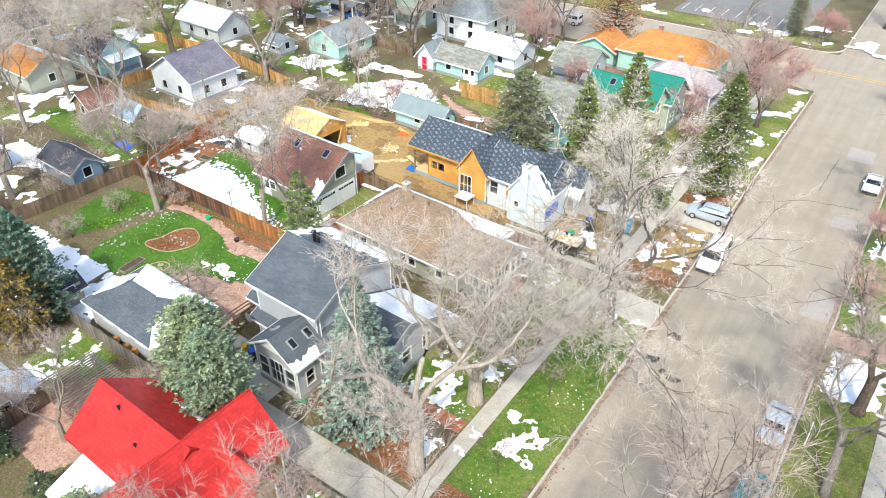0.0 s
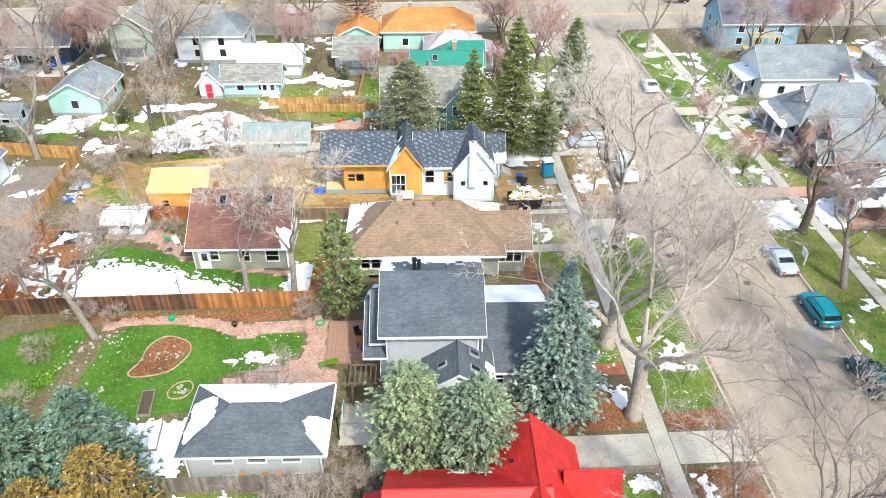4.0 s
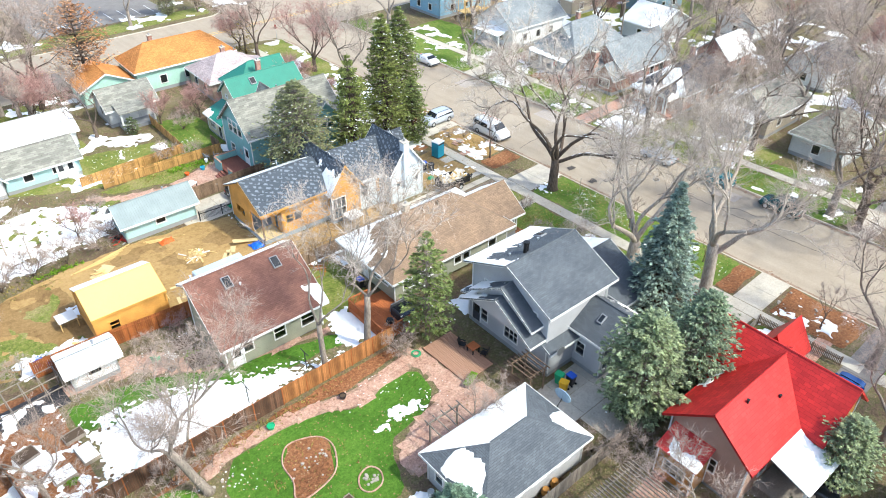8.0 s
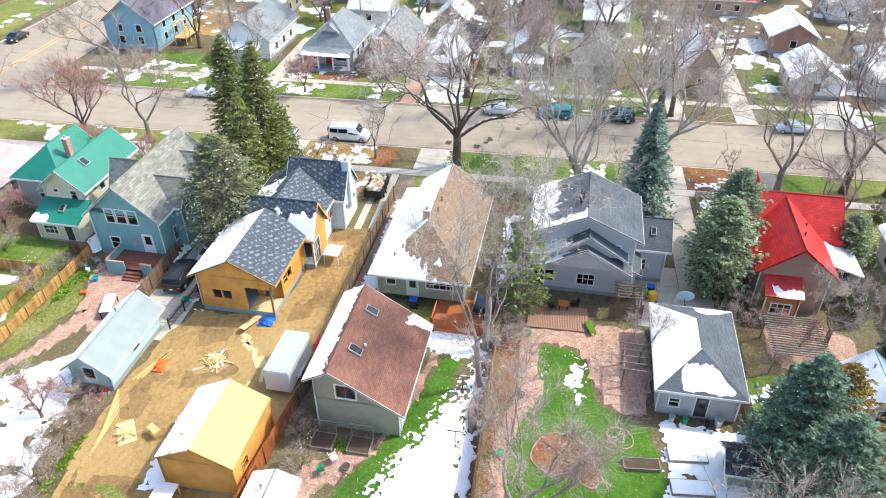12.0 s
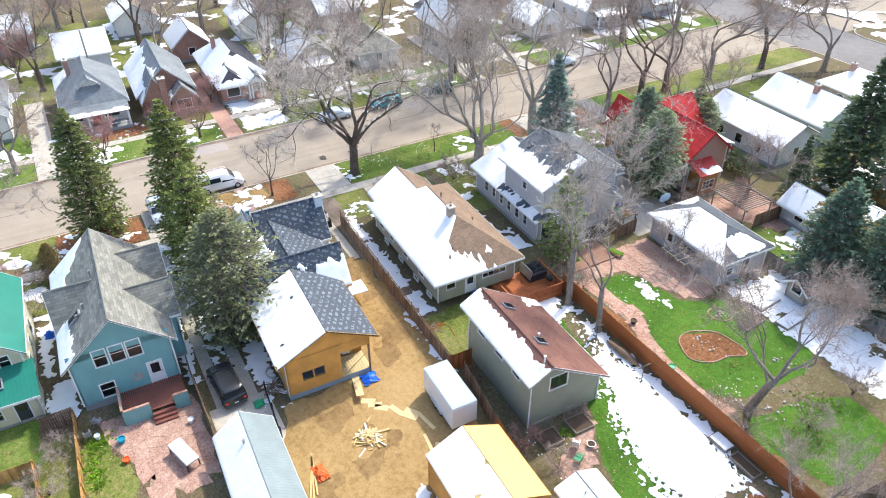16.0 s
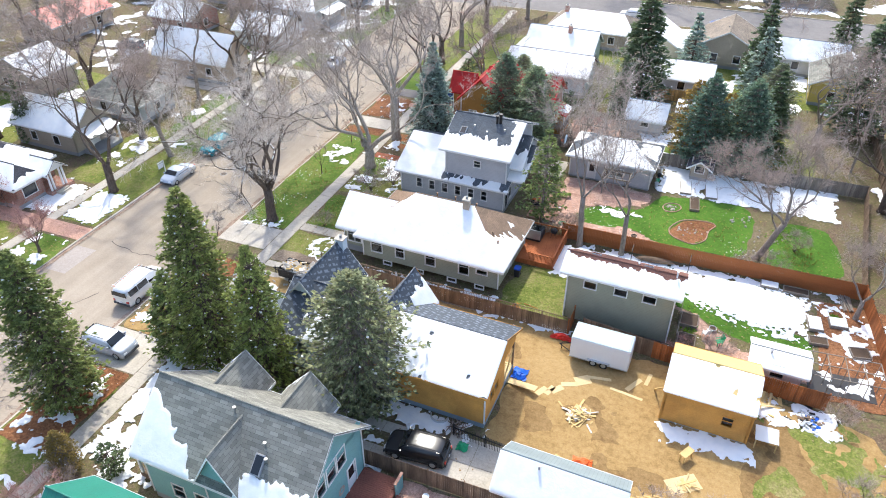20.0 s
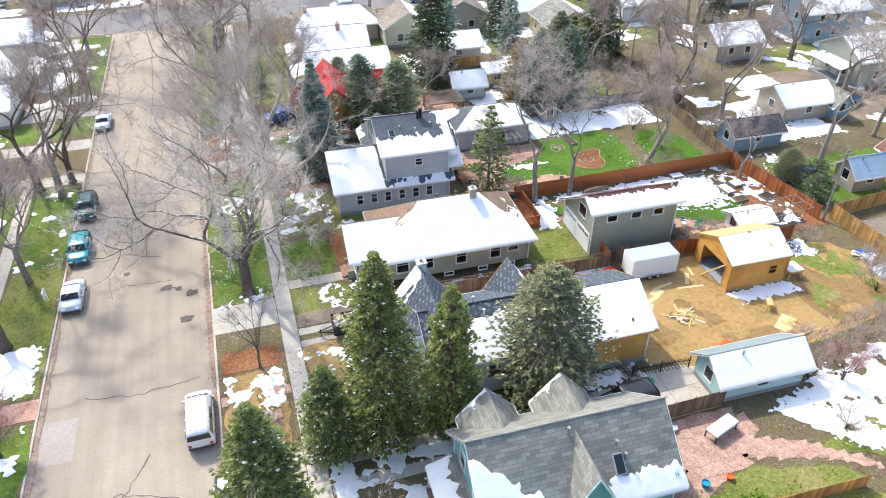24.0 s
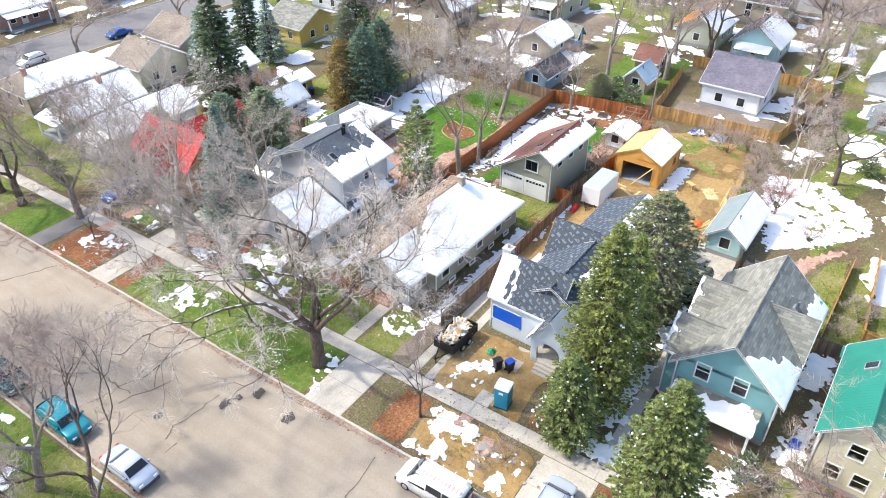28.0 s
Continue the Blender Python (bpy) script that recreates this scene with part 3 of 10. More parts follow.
flat_obj("ground", -900, -900, 900, 900, -0.17, "lot", "brown winter ground reaching to the horizon", "ground")
flat_obj("road", KW - 0.3, -400, KE + 0.3, 400, -0.13, "road_chip", "pale pinkish worn residential street surface", "road")
flat_obj("road_north", -400, NS - 0.3, 400, NN + 0.3, -0.125, "road_chip", "wide cross street with yellow centre lines", "road")
flat_obj("road_south", -400, SS - 0.3, 400, SN + 0.3, -0.126, "asphalt", "grey cross street behind the houses", "road")
flat_obj("road_west", WW - 0.3, -400, WE + 0.3, 400, -0.121, "asphalt", "grey street behind the west lots", "road")


def rounded(x0, y0, x1, y1, r, n=6):
    out = []
    for cx, cy, a in ((x1 - r, y0 + r, -90), (x1 - r, y1 - r, 0), (x0 + r, y1 - r, 90), (x0 + r, y0 + r, 180)):
        out += [(cx + r * math.cos(radians(a + 90 * k / n)), cy + r * math.sin(radians(a + 90 * k / n))) for k in range(n + 1)]
    return out


def block(name, x0, y0, x1, y1):
    o, i = rounded(x0, y0, x1, y1, 4.0), rounded(x0 + 0.18, y0 + 0.18, x1 - 0.18, y1 - 0.18, 3.82)
    top = [(x, y, 0.0) for x, y in i]
    stuff(name, (top, [tuple(range(len(top)))]), M["lot"], "block of house lots with dormant grass and bare soil", "ground", kind="structure")
    n = len(o)
    rings = [[(x, y, -0.2) for x, y in o], [(x, y, -0.02) for x, y in o],
             [(x * 0.8 + a * 0.2, y * 0.8 + b * 0.2, 0.012) for (x, y), (a, b) in zip(o, i)], [(x, y, 0.012) for x, y in i], [(x, y, -0.05) for x, y in i]]
    stuff("kerb", loft(rings, False), M["concrete"], "worn concrete kerb along the street", "kerb", kind="structure")


block("ground_west", WE, SN, KW, NS)
block("ground_east", KE, SN, 300, NS)
block("ground_northwest", WE, NN, KW, 300)
block("ground_northeast", KE, NN, 300, 300)
block("ground_southwest", WE, -300, KW, SS)
block("ground_southeast", KE, -300, 300, SS)
block("ground_far_west", -300, SN, WW, NS)

# walks of separate slabs, shared meshes
SLAB = {w: mesh_of("slab", bbox(-w / 2, -0.745, -0.06, w / 2, 0.745, 0.028, 0.012), M["concrete"]) for w in (1.4, 1.3)}


def walkway(name, x, y0, y1, w=1.4, along="y", label="concrete sidewalk slabs with open joints"):
    t = thing(name, 0, 0, 0, 0, label, "sidewalk", kind="structure")
    k, n = 0, int((y1 - y0) / 1.5)
    for k in range(n):
        ob = new("slab", SLAB[w])
        c = y0 + 1.5 * (k + 0.5)
        ob.matrix_basis = pose(x, c, RNG.uniform(-0.006, 0.006), RNG.uniform(-0.3, 0.3), RNG.uniform(-0.3, 0.3), 0) if along == "y" else pose(c, x, RNG.uniform(-0.006, 0.006), 0, 0, 90)
        ob.parent = t
    return t


walkway("pavement_west", 15.75, -79, 66)
walkway("pavement_east", 41.3, -79, 66, 1.3)

PATCHES = 0


def patch(name, mat, poly, z, label, cat, **kw):
    global PATCHES
    PATCHES += 1
    kw.setdefault("seed", PATCHES)
    g = patch_geo(poly, z + 0.0003 * PATCHES, **kw)
    if g[1]:
        return stuff(name, g, M[mat], label, cat)


def quad(x0, y0, x1, y1):
    return [(x0, y0), (x1, y0), (x1, y1), (x0, y1)]


LAWN = "green mown lawn with pale dry tufts"
SNOW = "patchy melting snow lying on the ground"
# lawns
for poly, mt in ((quad(16.6, -21.4, 21.85, 2.0), "lawn"), (quad(16.6, 25.6, 21.8, 66), "lawn_dull"), (quad(16.6, -79, 21.8, -45), "lawn_dull"), (quad(16.6, -43, 21.8, -36), "lawn"),
                 (quad(35.6, -25, 40.5, -9), "lawn"), (quad(35.6, -9, 40.5, 9), "lawn_dull"), (quad(35.6, 12, 40.5, 31), "lawn"), (quad(35.6, 34, 40.5, 66), "lawn"), (quad(35.6, -79, 40.5, -50), "lawn"),
                 (quad(35.6, -47, 40.5, -39), "lawn"), (quad(42.1, -28.5, 44.2, -13), "lawn"), (quad(42.1, -13, 47, 2), "lawn_dull"), (quad(42.1, 10, 46, 32), "lawn_dull"), (quad(42.1, 34, 50, 56), "lawn"), (quad(42.1, -44, 60, -38.5), "lawn"),
                 ([(14.7, -6.3), (10.2, -6.3), (9.8, -2), (11, 0.2), (14.8, 0.6)], "lawn"), (quad(9.6, 1.9, 14.9, 5.6), "lawn_dull"), (quad(4, -12.5, 14.8, -7.2), "lawn_dull"), (quad(7, -17, 14.8, -12), "lawn"),
                 ([(-11.9, -11.3), (-12.8, -10.6), (-15, -10.7), (-16.7, -11.25), (-18.2, -11.0), (-19.9, -9.9), (-22.3, -9.25), (-25.1, -9.0), (-27.9, -9.1), (-29, -11.2), (-29.5, -14.6), (-30, -17.5), (-28.3, -20.4), (-24.4, -20.2), (-20.3, -19.6), (-18.9, -17.0), (-17.6, -15.2), (-14.4, -14.9), (-12.1, -13.7)], "lawn_lush"),
                 ([(-37.8, -13.8), (-38, -10.2), (-33.1, -8.4), (-30.8, -9.5), (-31.5, -14.5), (-33, -18.5), (-37, -18)], "lawn_lush"),
                 ([(-35, 3.5), (-30.4, 3.2), (-26, 0.8), (-20, -1.6), (-14.5, -2.8), (-13.5, -4.6), (-22, -3.6), (-35, 0.5)], "lawn_lush"),
                 (quad(-19.3, -32, -13, -27), "lawn"), (quad(8.5, -31.5, 14.6, -27.2), "lawn"), ([(-6.5, 34.6), (-20, 35.3), (-30, 41), (-20, 45), (-8, 42)], "lawn_dull"), (quad(-9, 37, -3.5, 48), "lawn"),
                 ([(-19, 31.8), (-30, 36), (-34, 33), (-45, 36), (-45, 30), (-36, 28), (-26, 29.2)], "lawn_dull"), ([(-43, -6), (-66, -5), (-66, 5), (-44, 4)], "lawn"), ([(-22, -40), (-36, -42), (-36, -28), (-24, -30)], "lawn_dull"),
                 (quad(-60, 28, -46, 34), "lawn"), (quad(-92, -40, -66, -5), "lawn_dull"), (quad(-100, 20, -66, 60), "lawn_dull"), (quad(-30, 47, -18, 66), "lawn_dull"), (quad(9, 35, 14.8, 47), "lawn_dull"), (quad(-9, -66, 14.6, -42), "lawn_dull"),
                 (quad(60, -25, 90, 0), "lawn_dull"), (quad(60, 12, 95, 45), "lawn_dull"), (quad(70, -25, 86, -10), "lawn"), (quad(-60, -79, -20, -50), "lawn_dull"), (quad(36, 88, 120, 100), "lawn_dull"), (quad(-40, 88, 20, 93), "lawn_dull")):
    far = min(math.hypot(x, y) for x, y in poly) > 44
    patch("lawn", mt, poly, 0.014, LAWN, "lawn", cell=1.1 if far else 0.55, rough=0.25)
# bare earth of the building plot, mulch beds, gravel
patch("bare_earth", "dirt", [(-39, 22), (-35, 21), (-28.3, 22), (-21.5, 22.2), (-15.5, 21.4), (-12.2, 20.2), (-12, 13), (-7, 12.6), (2.5, 11.5), (2.6, 7.2), (-15, 7.2), (-16, 8), (-23, 8), (-30, 9), (-39, 10), (-41, 14)], 0.02, "trampled bare yellow-brown earth of a building plot", "soil", cell=0.5)
for poly, sp in ((quad(-34, 11, -14, 21), (0.35, 0.35)), (quad(-38, 11, -30, 21), (0.4, 0.0)), (quad(-12, 8, 3, 11.5), (0.5, 0.2))):
    patch("damp_earth", "dirt_damp", poly, 0.022, "damp darker earth trodden by boots and wheels", "soil", cell=0.3, spots=sp)
patch("thin_grass", "lawn_dull", quad(-40, 9.5, -31, 21), 0.024, "thin grass coming up through bare earth", "grass", cell=0.3, spots=(0.7, 0.25))
patch("bare_earth", "dirt", quad(7.6, 9.6, 14.8, 17.2), 0.018, "trampled brown earth in front of the building plot", "soil")
patch("bare_earth", "mulch", quad(16.9, 8.6, 21.6, 11.2), 0.018, "freshly dug red-brown strip between walk and kerb", "soil", rough=0.1)
patch("bare_earth", "dirt", quad(16.8, 11.6, 21.6, 20.4), 0.016, "brown earth strip with stones along the kerb", "soil")
for poly in ([(7.5, -22.9), (5.5, -21), (2.3, -21.8), (2.3, -18), (7.4, -17), (10, -19.5), (14, -18.5), (14.7, -22.8)], quad(16.7, -23, 21.8, -21.3), quad(16.8, -33.5, 21.7, -26.6), [(8.8, -6.5), (10.2, -6.3), (9.9, -1), (8.6, -1)],
             quad(-42, -5.6, -35.3, 7.5), [(-25.9, -15.0), (-25.1, -15.5), (-22.7, -15.0), (-21.5, -13.2), (-21.55, -11.9), (-22.4, -11.1), (-24.0, -10.7), (-25.1, -11.9), (-25.3, -13.7)], quad(13, 18.2, 14.8, 20), quad(16.7, 25.2, 21.7, 33.5),
             [(-36, -9), (-30.5, -7.6), (-11.5, -7.4), (-11.5, -8.6), (-17, -9.2), (-24, -7.8), (-30, -8.6)], quad(42.2, 20, 45.8, 26)):
    patch("mulch_bed", "mulch", poly, 0.024, "red-brown bark mulch bed", "mulch", cell=0.3, rough=0.2)
patch("gravel_yard", "lawn_dull", quad(-14.6, -1.2, -8.4, 6.2), 0.017, "dry yellowish grass strip beside the garage", "grass")
patch("gravel_walk", "gravel", quad(-8, 5.2, 15, 7.2), 0.012, "narrow gravel strip along the fence", "gravel", rough=0.15)
patch("bare_earth", "dirt", [(58.5, 48.5), (59, 54), (63, 57.5), (74, 57), (75, 49.5)], 0.016, "dug yellow earth of a building yard", "soil", cell=0.8)
patch("gravel_yard", "gravel", quad(-80, -30, -62, -12), 0.012, "stony back yard", "gravel")


# concrete drives in cast panels
def panels(name, x0, y0, x1, y1, nx, ny, mat="concrete", label="pale cast concrete drive in panels", z=0.03, rz=0.0):
    t = thing(name, (x0 + x1) / 2, (y0 + y1) / 2, 0, rz, label, "driveway", kind="structure")
    w, d = (x1 - x0) / nx, (y1 - y0) / ny
    me = mesh_of("panel", bbox(-w / 2 + 0.012, -d / 2 + 0.012, -0.05, w / 2 - 0.012, d / 2 - 0.012, z, 0.01), M[mat])
    for i in range(nx):
        for j in range(ny):
            ob = new("panel", me)
            ob.matrix_basis = pose(-(x1 - x0) / 2 + w * (i + 0.5), -(y1 - y0) / 2 + d * (j + 0.5), RNG.uniform(-0.008, 0.004))
            ob.parent = t
    return t


panels("driveway", -5.8, -26.2, 15.0, -23.3, 6, 1)
panels("driveway", 16.5, -26.2, 22.1, -23.3, 2, 1)
panels("driveway", -8.2, -23.28, 0.9, -19.2, 3, 2)
panels("driveway", 16.5, 2.3, 22.1, 6.0, 2, 1, label="weathered grey concrete drive apron")
panels("driveway", 2.8, 7.3, 15.0, 8.2, 5, 1, label="narrow concrete wheel strip")
panels("driveway", 2.8, 8.9, 15.0, 9.7, 5, 1, label="narrow concrete wheel strip")
panels("front_walk", 7.6, 13.6, 15.0, 14.9, 5, 1, label="concrete front walk to the unfinished house")
panels("front_walk", 16.5, 13.6, 21.9, 14.6, 4, 1, "stone_red", label="flagstone crossing of the kerb strip")
panels("driveway", 16.5, 20.6, 22.1, 24.9, 2, 1)
panels("driveway", -9.8, 21.7, 15.0, 22.7, 10, 1, label="concrete wheel strip beside the pines")
panels("driveway", -9.8, 24.0, 15.0, 25.0, 10, 1, label="concrete wheel strip beside the pines")
panels("driveway", -16.5, 21.0, -9.8, 25.6, 3, 2)
panels("front_walk", 9.2, 0.2, 15.0, 1.5, 4, 1, label="concrete front walk to the steps")
panels("front_walk", 7.4, -36.8, 22.0, -34.2, 6, 1, "asphalt", "dark drive beside the red-roofed house")
panels("driveway", 35.4, -37.6, 72, -34.8, 12, 1, label="long pale concrete drive between lawns")
panels("driveway", 35.4, -28.2, 58, -25.8, 7, 1, label="long pale concrete drive between lawns")
panels("driveway", 35.4, -50, 45, -45, 3, 2)
panels("driveway", 35.4, 9.4, 60, 11.6, 8, 1, label="reddish paved drive between brick houses", mat="pavers_pink")
panels("driveway", 35.4, 31.5, 60, 34.0, 8, 1)
panels("driveway", -66, 50.0, -56, 60, 3, 3)
panels("driveway", -70, -20, -60, -14, 3, 2)
panels("brick_path", 7.5, -17.2, 14.9, -15.9, 8, 2, "brick_path", "curving red brick path to the door")
panels("brick_path", 8.5, -32.5, 22.0, -31.2, 12, 2, "pavers_pink", "red brick front path")
panels("deck", -9.9, -14.8, -6.7, -9.5, 1, 36, "deck_tan", "low weathered pinkish wooden deck", 0.16)
panels("front_walk", 42, 5.2, 47, 6.4, 3, 1)
panels("parking_lot", -10, 94, 14, 130, 1, 1, "asphalt", "asphalt parking lot with painted bays", 0.02)


# flagstones: uneven stones in a jittered grid
def flagstones(name, poly, label, size=0.62, seed=1, mat="stone_red"):
    rng = random.Random(seed)
    xs, ys = [p[0] for p in poly], [p[1] for p in poly]
    nx, ny = int((max(xs) - min(xs)) / size) + 2, int((max(ys) - min(ys)) / size) + 2
    pt = {(i, j): (min(xs) + size * (i + rng.uniform(-0.27, 0.27) + 0.3 * (j % 3)), min(ys) + size * (j + rng.uniform(-0.25, 0.25))) for i in range(nx + 1) for j in range(ny + 1)}
    t = thing(name, 0, 0, 0, 0, label, "paving", kind="structure")
    part("stone_bed", patch_geo(poly, 0.027, cell=0.3, rough=0.1), M["stone_bed"], t, uv=False)
    rest, made = [], 0
    for i in range(nx):
        for j in range(ny):
            q = [pt[i, j], pt[i + 1, j], pt[i + 1, j + 1], pt[i, j + 1]]
            cx, cy = sum(p[0] for p in q) / 4, sum(p[1] for p in q) / 4
            if float(inside(poly, np.array([cx]), np.array([cy]))[0]) < 0.02:
                continue
            s, z = rng.uniform(0.94, 0.98), 0.04 + rng.uniform(-0.008, 0.01)
            q = [(cx + (x - cx) * s, cy + (y - cy) * s) for x, y in q]
            g = loft([[(x, y, 0.0) for x, y in q], [(x, y, z - 0.006) for x, y in q], [(cx + (x - cx) * 0.96, cy + (y - cy) * 0.96, z) for x, y in q]])
            if made < 95:
                part("flagstone", g, M[mat], t, uv=False)
                made += 1
            else:
                rest.append(g)
    if rest:
        r = part("flagstones", join(*rest), M[mat], t, uv=False)
        r["kind"] = "stuff"
    return t


flagstones("flagstone_terrace", [(-18.8, -18.9), (-18.4, -16.7), (-15.1, -15.0), (-13.1, -14.8), (-11.6, -13.7), (-11.7, -11.1), (-12.0, -10.5), (-11.2, -8.8), (-10.0, -9.2), (-9.95, -14.9), (-8.8, -15.6), (-8.9, -19.5), (-11.3, -19.8), (-16, -19.6)], "pink sandstone flagstone terrace")
flagstones("flagstone_path", [(-11.2, -8.7), (-13.3, -9.2), (-17.2, -9.4), (-19.3, -8.9), (-22.0, -8.15), (-24.5, -7.95), (-28.2, -7.95), (-29.9, -8.8), (-29.6, -9.7), (-27.9, -9.0), (-25.1, -9.0), (-22.3, -9.3), (-19.9, -9.9), (-18.2, -11.0), (-16.7, -11.25), (-15.0, -10.7), (-12.0, -10.7)], "pink flagstone garden path along the fence", 0.55, 2)
flagstones("flagstone_path", [(-36, 5.2), (-29.5, 4.2), (-25.6, 0.8), (-20, -1.3), (-14.5, -2.5), (-14.4, -1.9), (-20, -0.7), (-24.6, 0.6), (-27, 5.4), (-29, 6), (-35.5, 6.2)], "pink flagstone path round the carriage house", 0.72, 3)
flagstones("flagstone_terrace", [(-6.8, 26.4), (-15.2, 26.2), (-16.6, 28.6), (-13.4, 31.0), (-9.6, 32.6), (-6.8, 32.6)], "broad pink flagstone terrace behind the teal house", 0.85, 4)
flagstones("flagstone_path", [(-14.6, 28.9), (-18.5, 30.6), (-22.4, 33.4), (-22.9, 34.4), (-19, 32.3), (-13.6, 30.6)], "narrow pink flagstone path leading from the terrace", 0.55, 6)
patch("garden_bed", "lawn_dull", [(-9, 33.0), (-13.6, 31.4), (-20, 33.2), (-21, 34.8), (-9, 34.5)], 0.02, "overgrown garden bed beside the path", "garden bed", cell=0.3)
flagstones("flagstone_terrace", [(-6.5, -30), (-10, -29.8), (-15, -33), (-13, -37), (-7, -37.2), (-6, -35)], "pink flagstones round the pergola", 0.6, 5)

# snow on the ground
for poly, spots, c in (([(-34.6, 0.0), (-33.4, -0.4), (-30.2, 0.0), (-25.7, -1.4), (-19.6, -4.4), (-18.6, -5.2), (-24.0, -5.4), (-29.3, -5.7), (-34.6, -5.2)], None, 0.2), ([(-35, 1.6), (-33, 1.2), (-29.8, 1.2), (-25.2, -0.6), (-18, -3.9), (-15.2, -5.2), (-18.6, -5.8), (-30, -6.0), (-35, -5.4)], (4.5, 0.05), 0.15), ([(-13.6, -0.6), (-12.0, -0.6), (-10.9, -3), (-11.4, -5.8), (-14.9, -5.0), (-14.4, -2.6)], (0.5, -0.7), 0.2),
                       ([(-18.2, -14.1), (-16.2, -13.1), (-12.9, -13.3), (-13.6, -14.5), (-17, -14.4)], (1.5, -0.35), 0.18),
                       ([(-18.2, 27.4), (-22.4, 26.2), (-26.2, 24.7), (-34.7, 23.5), (-36, 30), (-32, 35), (-28, 36.5), (-22, 31.8)], (0.9, -0.45), 0.2),
                       (quad(16.9, 11.4, 21.5, 15.8), (0.8, -0.15), 0.18), (quad(16.9, 16, 21.5, 20), (1.0, 0.3), 0.18), ([(15.2, 10.6), (12.1, 10.8), (10.4, 13.2), (13, 13.4)], (0.8, -0.2), 0.18), (quad(8.6, 2.0, 12.4, 5.5), (0.7, -0.25), 0.18),
                       ([(21.3, 0.2), (19.6, -0.3), (17.0, 1.0), (17.2, 2.4), (21.3, 2.6)], (1.1, -0.1), 0.18), (quad(17.2, -17, 21, -13), (0.9, 0.05), 0.18), (quad(9, -16, 14.6, -8), (0.8, 0.15), 0.2), (quad(12.5, -21, 16.5, -16), (0.9, 0.35), 0.2),
                       (quad(17, -32.5, 21, -27.2), (0.8, 0.1), 0.2), (quad(36.1, 2.9, 40.4, 8.7), None, 0.2), (quad(42.1, 2.8, 46.9, 9), None, 0.2), (quad(36.1, -24, 40.4, -9), (0.6, 0.5), 0.22), (quad(36.1, 12, 40.4, 17), (0.7, 0.2), 0.22),
                       (quad(42.2, -25, 46, 2), (0.5, 0.3), 0.25), (quad(36.1, 24, 40.4, 31), (0.5, 0.0), 0.25), (quad(36.1, 36, 40.4, 60), (0.4, 0.25), 0.25), (quad(42.2, 12, 46, 55), (0.45, 0.3), 0.25), (quad(46, -45, 75, -38), (0.35, 0.0), 0.3),
                       (quad(-8, 4.9, 9, 6.3), (0.5, -0.85), 0.2), (quad(-36.5, 8.8, -31, 11.5), (0.8, -0.1), 0.2), (quad(-16, 6.9, -9, 7.3), (0.7, -0.5), 0.18), (quad(-9.8, 20.0, -5.2, 21.6), (0.7, -0.4), 0.18), (quad(8.2, 26.5, 14.6, 33), (0.6, 0.15), 0.2), (quad(-14.5, 7.0, -7, 7.6), (0.7, -0.1), 0.18), (quad(-30.6, 14.3, -24, 15.9), (0.7, -0.6), 0.18), (quad(-12.2, 19.9, -8.5, 21.6), (0.7, -0.3), 0.18), (quad(-41.5, -5, -35.2, 6), (0.6, 0.3), 0.2),
                       (quad(-38, -6.6, -13, -5.6), (0.6, -0.2), 0.2), (quad(-38, -26.4, -19.2, -20.2), (0.3, -0.75), 0.2), (quad(-19, -30, -14, -27), (0.8, 0.25), 0.2), (quad(-20.5, -37, -13.5, -30), (0.6, 0.05), 0.22),
                       (quad(8, 18, 14.8, 25.6), (0.5, 0.05), 0.22), (quad(8, 35, 14.7, 48), (0.5, 0.3), 0.25), (quad(-62, -30, -42, -10), (0.3, 0.0), 0.3), (quad(-46, -8, -43, 4), (0.6, 0.3), 0.25), (quad(-60, 10, -43, 24), (0.35, 0.2), 0.3),
                       (quad(-46, 24, -38, 36), (0.5, 0.3), 0.25), (quad(-70, 30, -45, 60), (0.35, 0.35), 0.35), (quad(-40, 36, -10, 66), (0.35, 0.42), 0.35), (quad(60, -80, 100, 60), (0.28, 0.42), 0.4), (quad(-60, -79, -10, -44), (0.25, 0.15), 0.4),
                       (quad(-100, -60, -62, 60), (0.3, 0.45), 0.4), (quad(16.8, 36, 21.6, 66), (0.4, 0.25), 0.3), (quad(36, -79, 60, -50), (0.3, 0.2), 0.35), (quad(-40, 88, 120, 100), (0.3, 0.7), 0.4), (quad(-60, -110, 60, -96), (0.25, 0.2), 0.5),
                       (quad(-5.5, 34.2, 8, 36.2), (0.6, -0.25), 0.2), (quad(-6, 22.75, 14.6, 23.95), (0.8, -0.3), 0.2), (quad(-6.4, 25.2, 7.4, 26.2), (0.6, -0.55), 0.18), (quad(-6.6, 19.7, 4, 21.2), (0.6, -0.3), 0.18), (quad(8, 25.2, 14.8, 34), (0.6, 0.1), 0.2), (quad(16.9, 25.6, 21.6, 34), (0.9, 0.42), 0.18), (quad(-4, -8.6, 8, -6.4), (0.6, 0.0), 0.22), (quad(9.0, -31.5, 14.5, -27), (0.8, 0.3), 0.2)):
    patch("snow_patch", "snow", poly, 0.035, SNOW, "snow", cell=0.11 if c <= 0.15 else 0.125 if c <= 0.2 else (0.19 if c <= 0.25 else c * 0.95), rough=0.3, grain=1.2, thick=0.05, spots=spots, taper=0.14)

# tar-sealed cracks, repaired squares, manhole
rng = random.Random(3)


